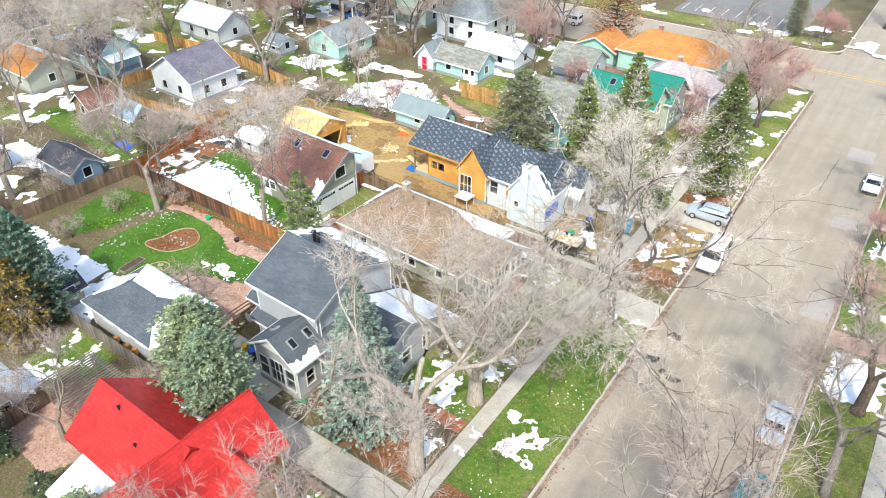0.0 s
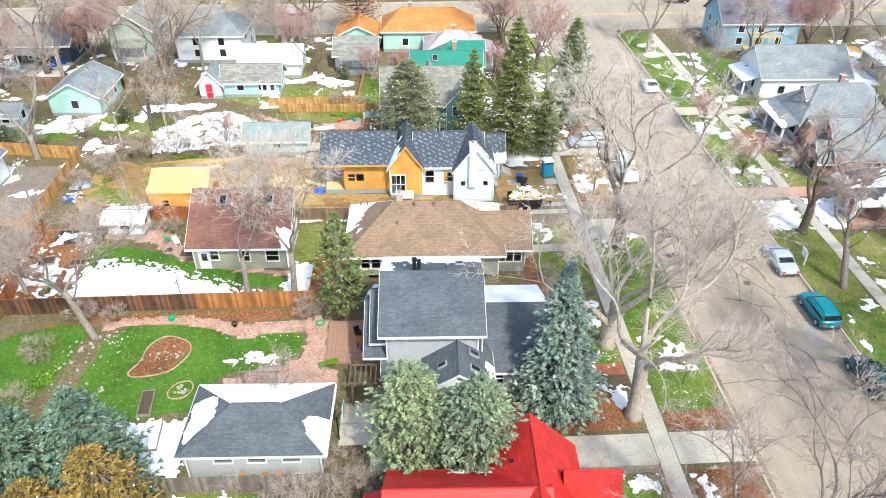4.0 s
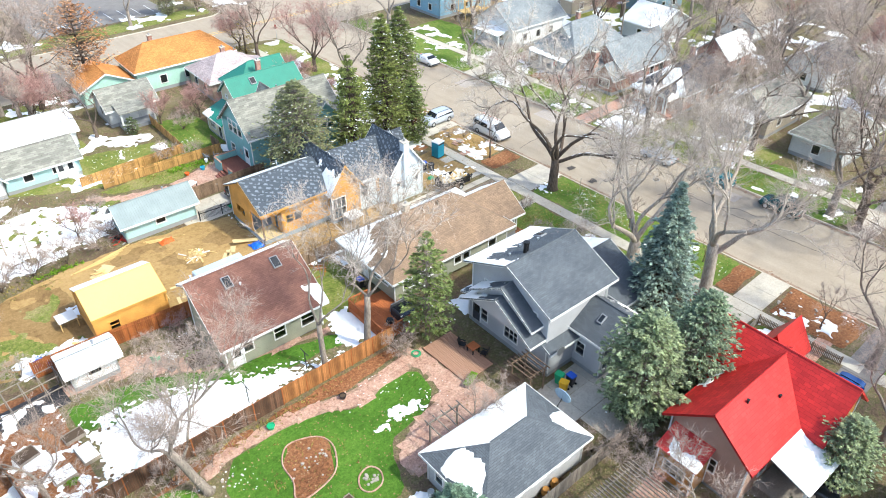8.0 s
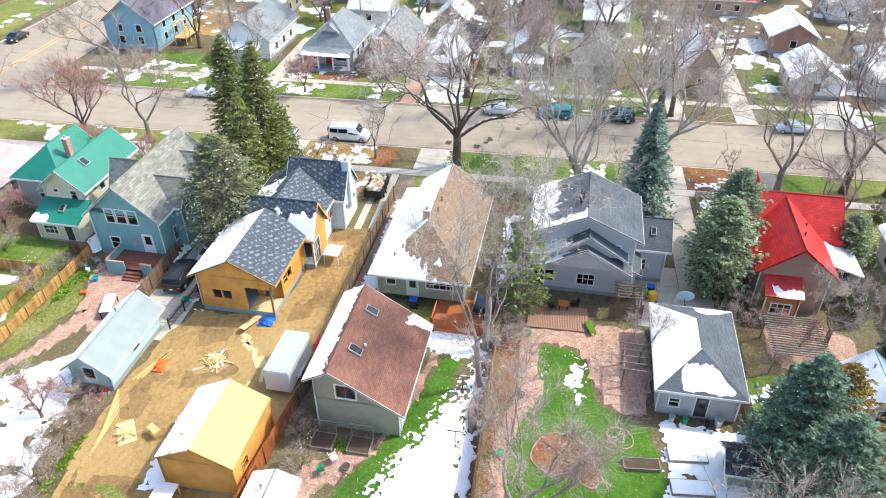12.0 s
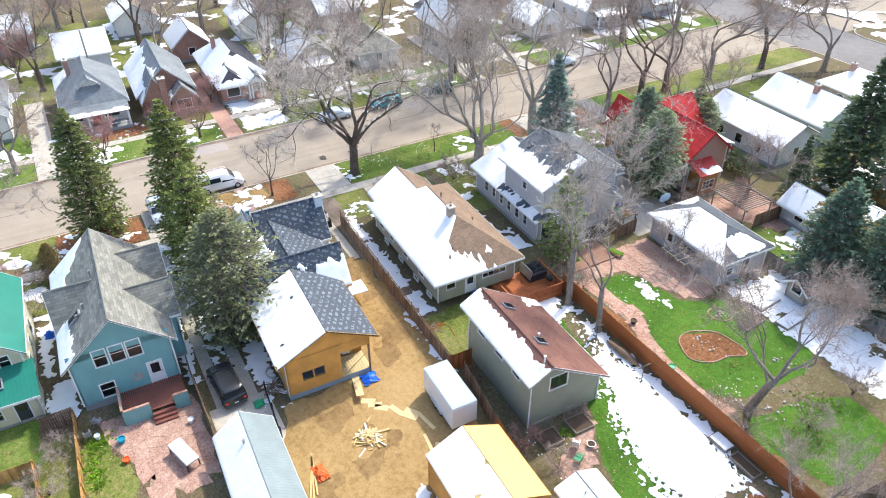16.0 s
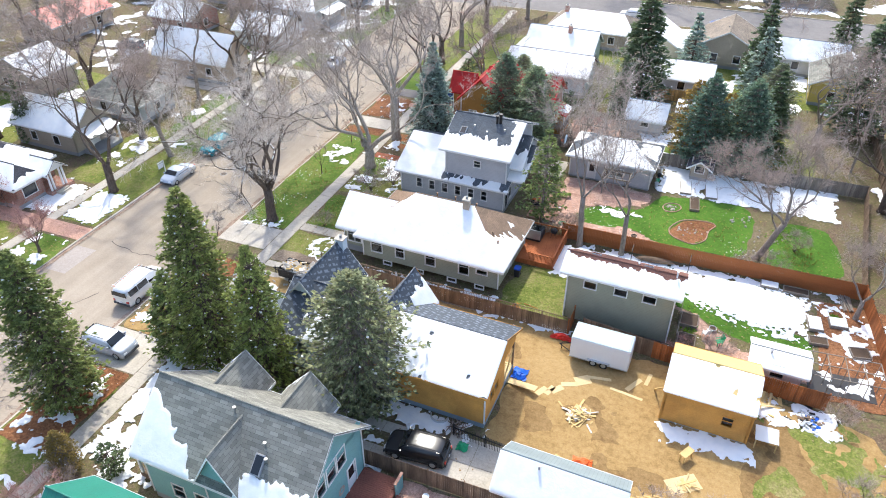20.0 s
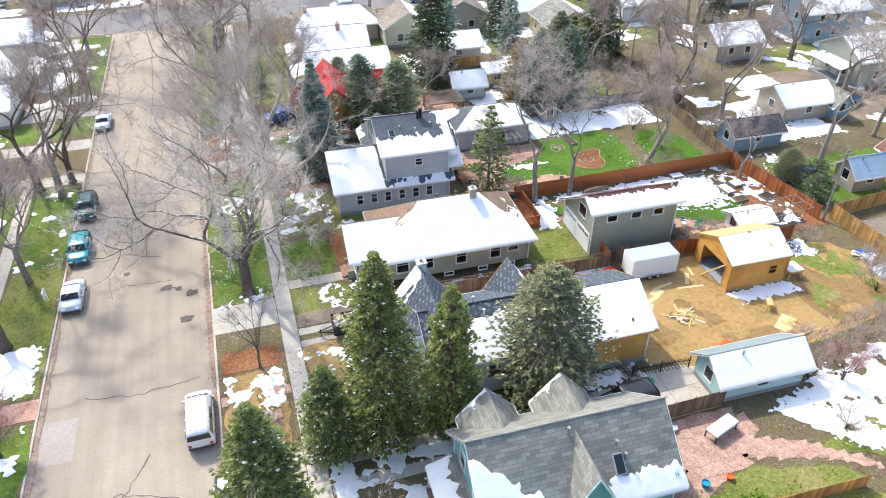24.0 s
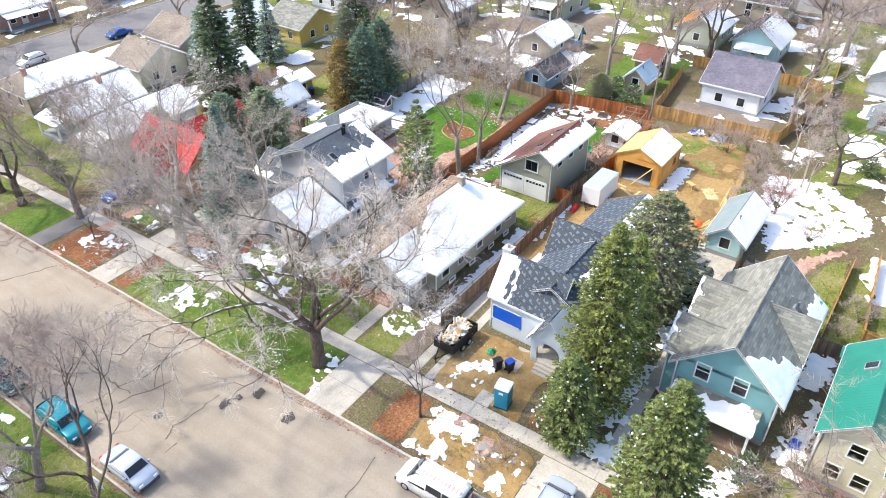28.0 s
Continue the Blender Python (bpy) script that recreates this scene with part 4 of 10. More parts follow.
def crack(pts, w=0.06, name="road_crack"):
    path = []
    for (ax, ay), (bx, by) in zip(pts, pts[1:]):
        n = max(2, int(math.hypot(bx - ax, by - ay) / 0.5))
        for k in range(n):
            path.append((ax + (bx - ax) * k / n + rng.uniform(-0.12, 0.12), ay + (by - ay) * k / n + rng.uniform(-0.12, 0.12)))
    v, f = [], []
    for k, (x, y) in enumerate(path):
        a, b = path[max(k - 1, 0)], path[min(k + 1, len(path) - 1)]
        d = math.hypot(b[0] - a[0], b[1] - a[1]) + 1e-6
        ww = w * rng.uniform(0.4, 1.2)
        v += [(x - (b[1] - a[1]) / d * ww, y + (b[0] - a[0]) / d * ww, -0.117), (x + (b[1] - a[1]) / d * ww, y - (b[0] - a[0]) / d * ww, -0.117)]
        if k:
            f.append((2 * k - 2, 2 * k - 1, 2 * k + 1, 2 * k))
    stuff(name, (v, f), M["tar"], "dark tar-filled crack across the street", "crack")


for pts in ([(25.7, -3.5), (28.6, -3.6), (29.7, -3.9), (31.5, -3.2)], [(30.6, -2.5), (32.3, -2.5)], [(26.7, -7.9), (28.4, -8.3), (29.5, -9.2), (31.1, -9.5)], [(29.5, -9.4), (29.6, -13.5), (29.6, -16.5), (29.5, -20.6), (29.8, -27), (29.4, -36)],
            [(22.6, -18.5), (24.7, -18.3), (26.8, -18.4), (29.6, -18.4), (31.1, -18.2)], [(30.0, -14.3), (31.1, -15.6), (31.1, -18.2)], [(32.1, 10.4), (28.3, 11.2), (23.0, 10.4)], [(27, 17.5), (30.5, 24)], [(24, 30), (28, 33.5), (34, 35)], [(29, 37), (29.3, 47)],
            [(23, -30), (28, -32.5), (34, -33)], [(28.5, -36), (28.2, -50), (28.8, -70)], [(25, 22), (29, 20.5), (34, 21.5)]):
    crack(pts)
for x0, y0, x1, y1 in ((32.4, 12.2, 34.9, 16.4), (31.6, 29.5, 34, 32), (32.0, -14.6, 33.9, -11.6), (30, 47, 33, 51)):
    flat_obj("road_patch", x0, y0, x1, y1, -0.1165, "repair", "darker grey asphalt repair in the street", "road patch")
for x, y, s in ((23.8, -1.0, 0.55), (25.1, -2.0, 0.2), (26.1, -2.4, 0.45), (25.4, -2.2, 0.2), (24.2, 2.8, 0.5)):
    patch("wet_patch", "wet", quad(x - s, y - s * 0.5, x + s, y + s * 0.5), -0.117, "small dark damp hole in the street", "puddle", cell=0.12, rough=0.25, grain=2.0)
mh = thing("manhole_cover", 29.78, -5.72, -0.125, 0, "round dark cast iron manhole cover in the street", "manhole cover")
part("rim", cyl(0, 0, 0, 0.012, 0.42, n=24), M["metal_grey"], mh)
part("cover", cyl(0, 0, 0.012, 0.02, 0.36, n=24), M["tar"], mh)
for x in (-0.4, 0.4):
    stuff("centre_line", box(-200, 77 + x - 0.07, -0.125, 200, 77 + x + 0.07, -0.117), M["plastic_yellow"], "yellow double centre line", "road marking", kind="structure")
for k in range(9):
    stuff("bay_line", box(-9 + k * 2.6, 96, 0.02, -8.9 + k * 2.6, 101, 0.026), M["trim_white"], "white painted parking bay line", "road marking", kind="structure")
# rust-stained gutters
for x0, x1 in ((KW, KW + 0.42), (KE - 0.36, KE)):
    patch("gutter", "gutter", [(x0, -78), (x1, -78), (x1, 66), (x0, 66)], -0.119, "rust-stained gutter along the kerb", "gutter", cell=0.3, rough=0.12, grain=0.8)
# leaves and litter in the gutters
g = []
for k in range(900):
    y = rng.uniform(-40, 40)
    x = KW + 0.05 + abs(rng.gauss(0, 0.28)) if rng.random() < 0.6 else KE - 0.05 - abs(rng.gauss(0, 0.3))
    s, a = rng.uniform(0.04, 0.10), rng.uniform(0, 6.28)
    g.append(([(x + s * math.cos(a + q), y + s * math.sin(a + q), -0.118 + 0.01 * (q > 3)) for q in (0, 1.6, 3.1, 4.7)], [(0, 1, 2, 3)]))
stuff("gutter_leaves", join(*g), M["mulch"], "brown leaf litter lying in the gutter", "leaves")

# crumbs of snow and leaf litter scattered over the yards
YARDS = [(-38, -20, -10, -8, 220), (16.9, -22, 21.8, 2, 200), (8, -23, 14.8, 5, 220), (-36, -6, -12, 6, 240), (35.8, -30, 46, 34, 500), (-42, 22, -6, 48, 420), (-22, -38, 14, -27, 300), (8, 10, 21.6, 20, 160), (-62, -20, -43, 30, 420)]
crumbs, litter = [], []
for x0, y0, x1, y1, n in YARDS:
    nests = [(rng.uniform(x0, x1), rng.uniform(y0, y1)) for _ in range(max(2, n // 45))]
    for k in range(n // 2):
        cx, cy = rng.choice(nests)
        x, y, s, a = cx + rng.gauss(0, 0.9), cy + rng.gauss(0, 0.9), rng.uniform(0.02, 0.08), rng.uniform(0, 6.28)
        if not (x0 < x < x1 and y0 < y < y1):
            continue
        q = [(x + s * math.cos(a + b) * (1 + 0.3 * (b > 3)), y + s * math.sin(a + b), 0.015) for b in (0, 1.3, 2.6, 3.9, 5.2)]
        crumbs.append((q + [(x, y, 0.03 + s * 0.6)], [(i, (i + 1) % 5, 5) for i in range(5)]))
    for k in range(n * 3):
        x, y, s, a = rng.uniform(x0, x1), rng.uniform(y0, y1), rng.uniform(0.03, 0.09), rng.uniform(0, 6.28)
        litter.append(([(x + s * math.cos(a + b), y + s * math.sin(a + b), 0.045 + rng.uniform(0, 0.02)) for b in (0, 1.2, 3.1, 4.4)], [(0, 1, 2, 3)]))
stuff("snow_crumb", join(*crumbs), M["snow"], "scattered crumbs of old snow on the grass", "snow")
stuff("leaf_litter", join(*litter), M["litter"], "dry brown leaf litter on the grass", "leaves")
# boarded patio in front of the white house behind the fence
panels("patio", -50.0, 8.0, -43.6, 21.0, 4, 8, "timber_board", "weathered grey boarded patio inside the fence")


# ---- houses ----
WIN_T = 0.12


def wall_geo(length, z0, z1, holes, th=0.16):
    """A wall along +x from 0, outer face at y=0 looking to -y, with real openings (u0, z0, u1, z1)."""
    us = sorted({0.0, length, *(h[0] for h in holes), *(h[2] for h in holes)})
    zs = sorted({z0, z1, *(h[1] for h in holes), *(h[3] for h in holes)})
    v, f = [], []

    def q(*pts):
        n = len(v)
        v.extend(pts)
        f.append((n, n + 1, n + 2, n + 3))
    for a, b in zip(us, us[1:]):
        for c, d in zip(zs, zs[1:]):
            m, k = (a + b) / 2, (c + d) / 2
            if any(h[0] < m < h[2] and h[1] < k < h[3] for h in holes):
                continue
            q((a, 0, c), (b, 0, c), (b, 0, d), (a, 0, d))
            q((b, th, c), (a, th, c), (a, th, d), (b, th, d))
    for a, c, b, d in holes:
        q((a, 0, c), (a, th, c), (b, th, c), (b, 0, c))
        q((b, 0, d), (b, th, d), (a, th, d), (a, 0, d))
        q((a, 0, d), (a, th, d), (a, th, c), (a, 0, c))
        q((b, 0, c), (b, th, c), (b, th, d), (b, 0, d))
    q((0, 0, z0), (0, 0, z1), (0, th, z1), (0, th, z0))
    q((length, 0, z1), (length, 0, z0), (length, th, z0), (length, th, z1))
    q((0, 0, z1), (length, 0, z1), (length, th, z1), (0, th, z1))
    return v, f


def window(parent, m, u0, z0, u1, z1, trim="trim_white", bars=1, fw=0.09, far=False):
    """A framed window set in its opening; m maps wall coordinates to the house."""
    mid = (z0 + z1) / 2
    if far:
        bars = 0
    fr = join(box(u0 - fw, -0.045, z1, u1 + fw, 0.05, z1 + fw), box(u0 - fw, -0.07, z0 - fw, u1 + fw, 0.05, z0), box(u0 - fw, -0.045, z0, u0, 0.05, z1), box(u1, -0.045, z0, u1 + fw, 0.05, z1))
    w = part("window", moved(fr, m), M[trim], parent)
    if far:
        part("pane", moved(box(u0, 0.05, z0, u1, 0.07, z1), m), M["car_glass"], w)
        return w
    g = []
    if bars:
        g.append(box(u0, 0.03, mid - 0.03, u1, 0.07, mid + 0.03))
    if u1 - u0 > 1.3:
        for k in range(1, int((u1 - u0) / 0.75) + 1):
            n = int((u1 - u0) / 0.75) + 1
            x = u0 + (u1 - u0) * k / n
            if x < u1 - 0.1:
                g.append(box(x - 0.03, 0.028, z0, x + 0.03, 0.072, z1))
    if g:
        part("sash", moved(join(*g), m), M[trim], w)
    pane = part("pane", moved(([(u0, 0.06, z0), (u1, 0.06, z0), (u1, 0.06, z1), (u0, 0.06, z1)], [(0, 1, 2, 3)]), m), M["glass"], w)
    pane.visible_shadow = False
    return w


def door(parent, m, u0, z0, u1, z1, mat="door_white", glazed=True, trim="trim_white"):
    fw = 0.09
    fr = join(box(u0 - fw, -0.04, z1, u1 + fw, 0.06, z1 + fw), box(u0 - fw, -0.04, z0, u0, 0.06, z1), box(u1, -0.04, z0, u1 + fw, 0.06, z1))
    d = part("door", moved(fr, m), M[trim], parent)
    part("door_leaf", moved(join(box(u0, 0.03, z0, u1, 0.08, z1), box(u0 + 0.1, 0.02, z0 + 0.12, u1 - 0.1, 0.03, z0 + 0.7)), m), M[mat], d)
    if glazed:
        part("pane", moved(box(u0 + 0.18, 0.016, z0 + 0.95, u1 - 0.18, 0.03, z1 - 0.2), m), M["car_glass"], d)
    part("handle", moved(box(u1 - 0.12, -0.02, z0 + 0.95, u1 - 0.07, 0.03, z0 + 1.08), m), M["metal_grey"], d)
    return d


def wall_frame(side, w, d, x0=0.0, y0=0.0):
    """Matrix from wall coordinates (u, depth inward, z) for the side S, N, E or W of a w x d body centred at x0, y0."""
    return {"S": pose(x0 - w / 2, y0 - d / 2, 0), "N": pose(x0 + w / 2, y0 + d / 2, 0, 0, 0, 180), "E": pose(x0 + w / 2, y0 - d / 2, 0, 0, 0, 90), "W": pose(x0 - w / 2, y0 + d / 2, 0, 0, 0, -90)}[side]


def body(h, w, d, z1, wall, x0=0.0, y0=0.0, wins=(), doors=(), trim="trim_white", found=0.45, fmat="foundation", z0=None, sides="SNEW", far=False, lid=True):
    """Four walls. wins: (side, u, z0, width, height) with u from the wall's own left; doors the same with material."""
    z0 = found if z0 is None else z0
    for s in sides:
        ln = w if s in "SN" else d
        m = wall_frame(s, w, d, x0, y0)
        holes = [(u - ww / 2, a, u + ww / 2, a + hh) for t, u, a, ww, hh in wins if t == s]
        dh = [(u - ww / 2, a, u + ww / 2, a + hh, mt) for t, u, a, ww, hh, mt in doors if t == s]
        wg = part("wall", moved(wall_geo(ln, z0, z1, [q for q in holes if q[1] > z0] + [q[:4] for q in dh if q[1] >= z0]), m), M[wall], h)
        for q in holes:
            window(h, m, *q, trim=trim, bars=q[3] - q[1] > 0.7, far=far)
        for q in dh:
            door(h, m, *q[:4], mat=q[4], trim=trim)
        for u in () if far else (0.0, ln):
            part("corner_trim", moved(box(u - 0.06 if u == 0 else u - 0.06, -0.02, z0, u + 0.06, 0.02, z1), m), M[trim], h)
    if found > 0 and z0 >= found:
        part("foundation", box(x0 - w / 2 + 0.03, y0 - d / 2 + 0.03, -0.1, x0 + w / 2 - 0.03, y0 + d / 2 - 0.03, found), M[fmat], h)
    if lid:
        part("ceiling", box(x0 - w / 2 + 0.17, y0 - d / 2 + 0.17, z1 - 0.08, x0 + w / 2 - 0.17, y0 + d / 2 - 0.17, z1 - 0.02), M["interior"], h)


def slope(h, poly, mat, th=0.14, trim="trim_white"):
    r = part("roof_slope", slab(poly, th, 0.0), M[mat], h)
    return r


def edge_board(h, a, b, mat="trim_white", drop=0.2, out=0.03):
    """A fascia or barge board along a roof edge."""
    a, b = Vector(a), Vector(b)
    d = (b - a)
    n = Vector((d.y, -d.x, 0)).normalized() * out
    up = Vector((0, 0, 0.02))
    dn = Vector((0, 0, -drop))
    v = [tuple(p) for p in (a + up, b + up, b + dn, a + dn, a + up + n, b + up + n, b + dn + n, a + dn + n)]
    return part("fascia", (v, [(0, 1, 2, 3), (7, 6, 5, 4), (0, 4, 5, 1), (3, 2, 6, 7), (0, 3, 7, 4), (1, 5, 6, 2)]), M[mat], h)


def north_cover(k=9.0, up=1.0, lo=0.0):
    return lambda a, b, sd: np.minimum((up - b) * k, (b - lo) * k + 0.4) + 0.15


def gable_roof(h, w, d, eave, rise, axis, mat, x0=0.0, y0=0.0, over=0.5, wall=None, trim="trim_white", snow=None, seed=1, off=0.0, e2=None, hip0=0.0, hip1=0.0, ends=(True, True)):
    """Ridge along axis; off shifts the ridge; e2 = eave height of the far (north or west) side. hip0, hip1: hips at the low and the high end.
    snow: {"N": cover or None, ...}."""
    T = (lambda a, b, z: (x0 + a, y0 + b, z)) if axis == "x" else (lambda a, b, z: (x0 - b, y0 + a, z))
    L, S = (w, d) if axis == "x" else (d, w)
    e2 = eave if e2 is None else e2
    zr = eave + rise
    ka, kb = rise / (S / 2 + off), (zr - e2) / (S / 2 - off)
    lo, hi = -L / 2 - over, L / 2 + over
    sa, sb = -S / 2 - over, S / 2 + over
    za, zb = eave - ka * over, e2 - kb * over
    r0, r1 = lo + hip0, hi - hip1
    up = 0.15
    A = [T(lo, sa, za + up), T(hi, sa, za + up), T(r1, off, zr + up), T(r0, off, zr + up)]
    B = [T(hi, sb, zb + up), T(lo, sb, zb + up), T(r0, off, zr + up), T(r1, off, zr + up)]
    names = ("S", "N") if axis == "x" else ("E", "W")
    for nm, P in zip(names, (A, B)):
        slope(h, P, mat)
        edge_board(h, P[0], P[1], trim)
        if snow and nm in snow:
            roof_snow(h, P, seed, snow[nm])
        seed += 1
    for k, (hp, end) in enumerate(((hip0, lo), (hip1, hi))):
        if hp:
            P = [T(end, sb, zb + up), T(end, sa, za + up), T(r0, off, zr + up)] if k == 0 else [T(end, sa, za + up), T(end, sb, zb + up), T(r1, off, zr + up)]
            slope(h, P, mat)
            edge_board(h, P[0], P[1], trim)
            nm = (("W", "E") if axis == "x" else ("S", "N"))[k]
            if snow and nm in snow:
                roof_snow(h, P, seed, snow[nm])
        elif ends[k]:
            e = -L / 2 if k == 0 else L / 2
            t = 0.16 if k == 0 else -0.16
            lw = min(eave, e2) - 0.02
            g = loft([[T(e + q, -S / 2, lw), T(e + q, S / 2, lw), T(e + q, S / 2, e2), T(e + q, off, zr), T(e + q, -S / 2, eave)] for q in (0.0, t)])
            if wall:
                part("gable", g, M[wall], h)
            for p, q in (((sa, za), (off, zr)), ((off, zr), (sb, zb))):
                edge_board(h, T(end, p[0], p[1] + up), T(end, q[0], q[1] + up), trim, 0.2, 0.03 if (k == 0) == (axis == "x") else -0.03)
    # ridge cap
    part("ridge_cap", tube([T(r0, off, zr + up + 0.01), T(r1, off, zr + up + 0.01)], [0.07, 0.07], 6), M[mat], h)
    return zr


def chimney(h, x, y, z0, z1, s=0.6, mat="brick_tan"):
    c = part("chimney", bbox(x - s / 2, y - s / 2, z0, x + s / 2, y + s / 2, z1, 0.02), M[mat], h)
    part("chimney_cap", bbox(x - s / 2 - 0.07, y - s / 2 - 0.07, z1, x + s / 2 + 0.07, y + s / 2 + 0.07, z1 + 0.1, 0.02), M["concrete"], c)
    part("flue", cyl(x, y, z1 + 0.1, z1 + 0.35, 0.12), M["foundation"], c)


def vents(h, pts, mat="metal_black"):
    for x, y, z, hh in pts:
        part("roof_vent", join(cyl(x, y, z, z + hh, 0.07), cyl(x, y, z + hh, z + hh + 0.08, 0.11)), M[mat], h)


def skylight(h, c, ax, ay, w=0.7, l=1.0):
    """c: centre; ax, ay: unit vectors along the eave and up the slope."""
    c, ax, ay = Vector(c), Vector(ax), Vector(ay)
    n = ax.cross(ay).normalized()

    def ring(a, b, k):
        return [tuple(c + ax * s * a + ay * t * b + n * k) for s, t in ((-1, -1), (1, -1), (1, 1), (-1, 1))]
    s = part("skylight", loft([ring(w / 2, l / 2, -0.05), ring(w / 2, l / 2, 0.12), ring(w / 2 - 0.06, l / 2 - 0.06, 0.14)]), M["trim_grey"], h)
    part("pane", loft([ring(w / 2 - 0.08, l / 2 - 0.08, 0.13), ring(w / 2 - 0.08, l / 2 - 0.08, 0.15)]), M["car_glass"], s)


def place(name, x, y, label, cat="house", rz=HR, **kw):
    return thing(name, x, y, 0, rz, label, cat, **kw)


def many(side, n, ln, z, w=0.95, hh=1.25, pad=0.12):
    return [(side, ln * (pad + (1 - 2 * pad) * (k + 0.5) / n), z, w, hh) for k in range(n)]


# the grey two-storey house with stepped slate roofs
def grey_house():
    h = place("grey_house", 1.0, -14.2, "two-storey grey sided house with stepped slate-grey shingle roofs")
    # lower storey, wide; upper storey set back over the west half
    body(h, 12.2, 9.6, 3.3, "sid_grey", 0.8, 0.1, wins=[("W", 5.3, 1.1, 1.5, 1.1), ("W", 2.0, 1.1, 0.8, 1.2), *many("N", 6, 12.2, 1.25, 0.6, 1.05), *many("S", 2, 12.2, 1.3), ("E", 2.2, 1.2, 1.0, 1.3), ("E", 4.8, 1.2, 1.0, 1.3), ("E", 7.4, 1.2, 1.0, 1.3)], doors=[("W", 1.0, 0.45, 0.95, 2.0, "trim_dark")])
    gable_roof(h, 12.2, 9.6, 3.2, 2.2, "x", "shingle_slate", 0.8, 0.1, wall="sid_grey", snow={"N": lambda a, b, sd: np.where(a < 0.42, 0.5, 0.10 - b)}, seed=11, over=0.55)
    body(h, 6.9, 8.8, 6.75, "sid_grey", -1.87, 0.1, wins=[("W", 6.9, 4.5, 1.3, 1.2), ("W", 2.0, 4.7, 0.9, 0.9), ("S", 1.0, 5.75, 1.0, 0.5), ("S", 5.9, 5.75, 0.9, 0.5), ("N", 3.6, 4.9, 0.7, 0.7), ("E", 4.4, 5.6, 0.9, 0.8)], z0=3.0, found=0.45)
    gable_roof(h, 6.9, 8.8, 6.72, 1.98, "x", "shingle_slate", -1.87, 0.1, wall="sid_grey", snow={"N": lambda a, b, sd: np.maximum((0.42 - b) * 3.0, (a - 0.86) * 8)}, seed=14, over=0.6)
    # soldier course of shingles near the south eave
    part("eave_strip", box(-5.5, -4.05, 6.93, 1.75, -3.97, 6.99), M["shingle_dark"], h)
    # the two steps of the west gable
    gable_roof(h, 1.6, 6.4, 5.1, 2.0, "x", "shingle_slate", -5.5, -0.2, wall="sid_grey", over=0.4, snow={"N": lambda a, b, sd: 0.6 - b}, seed=16, ends=(True, False))
    gable_roof(h, 1.9, 7.4, 4.0, 2.1, "x", "shingle_slate", -5.8, -0.1, wall="sid_grey", over=0.45, snow={"N": lambda a, b, sd: 0.6 - b}, seed=19, ends=(True, False))
    # south wing with a glazed gable front
    body(h, 4.7, 4.2, 4.0, "sid_grey", 0.0, -5.4, wins=[("S", 0.85, 0.9, 1.0, 2.0), ("S", 2.35, 0.9, 1.5, 2.2), ("S", 3.85, 0.9, 1.0, 2.0), ("W", 2.1, 1.4, 0.8, 1.2), *many("E", 2, 4.2, 1.2, 0.8, 1.4)])
    gable_roof(h, 4.7, 4.6, 3.95, 1.6, "y", "shingle_slate", 0.0, -5.2, wall="trim_white", over=0.42, snow={"E": lambda a, b, sd: np.minimum(0.45 - b, 0.75 - a) * 4 - 0.9}, seed=17)
    for y in (-5.4, -7.0):
        skylight(h, (1.2, y + 0.4, 4.92), (0, 1, 0), Vector((-0.826, 0, 0.563)), 0.6, 0.9)
    skylight(h, (-1.15, -6.2, 4.95), (0, -1, 0), Vector((0.826, 0, 0.563)), 0.5, 0.8)
    skylight(h, (0.4, 2.4, 7.82), (-1, 0, 0), Vector((0, -0.911, 0.411)), 0.7, 1.0)
    part("flue_pipe", join(cyl(-3.2, 0.7, 8.2, 9.5, 0.16), cyl(-3.2, 0.7, 9.5, 9.65, 0.22), cyl(-2.85, 0.8, 8.2, 9.3, 0.13), cyl(-2.85, 0.8, 9.3, 9.42, 0.19)), M["metal_black"], h)
    vents(h, [(-0.6, 1.7, 7.9, 0.4), (-4.0, 1.6, 8.0, 0.3), (-2.2, 2.2, 7.7, 0.35)], "galv")
    for x, y in ((-5.5, -4.5), (1.9, -4.2)):
        part("gutter_pipe", join(cyl(x, y, 0.2, 3.2 if x < 0 else 6.6, 0.05)), M["trim_white"], h)
    # dish on the south-west eave
    d = part("satellite_dish", loft([[(-5.2 + r * math.cos(a), -5.4 - 0.25 + hh, 3.6 + r * math.sin(a)) for a in (2 * math.pi * k / 16 for k in range(16))] for r, hh in ((0.06, 0.12), (0.3, 0.06), (0.45, -0.05), (0.42, -0.06))]), M["metal_grey"], h)
    part("dish_arm", tube([(-5.2, -5.2, 3.3), (-5.2, -5.5, 3.6)], [0.03, 0.03]), M["metal_grey"], d)
    return h


grey_house()


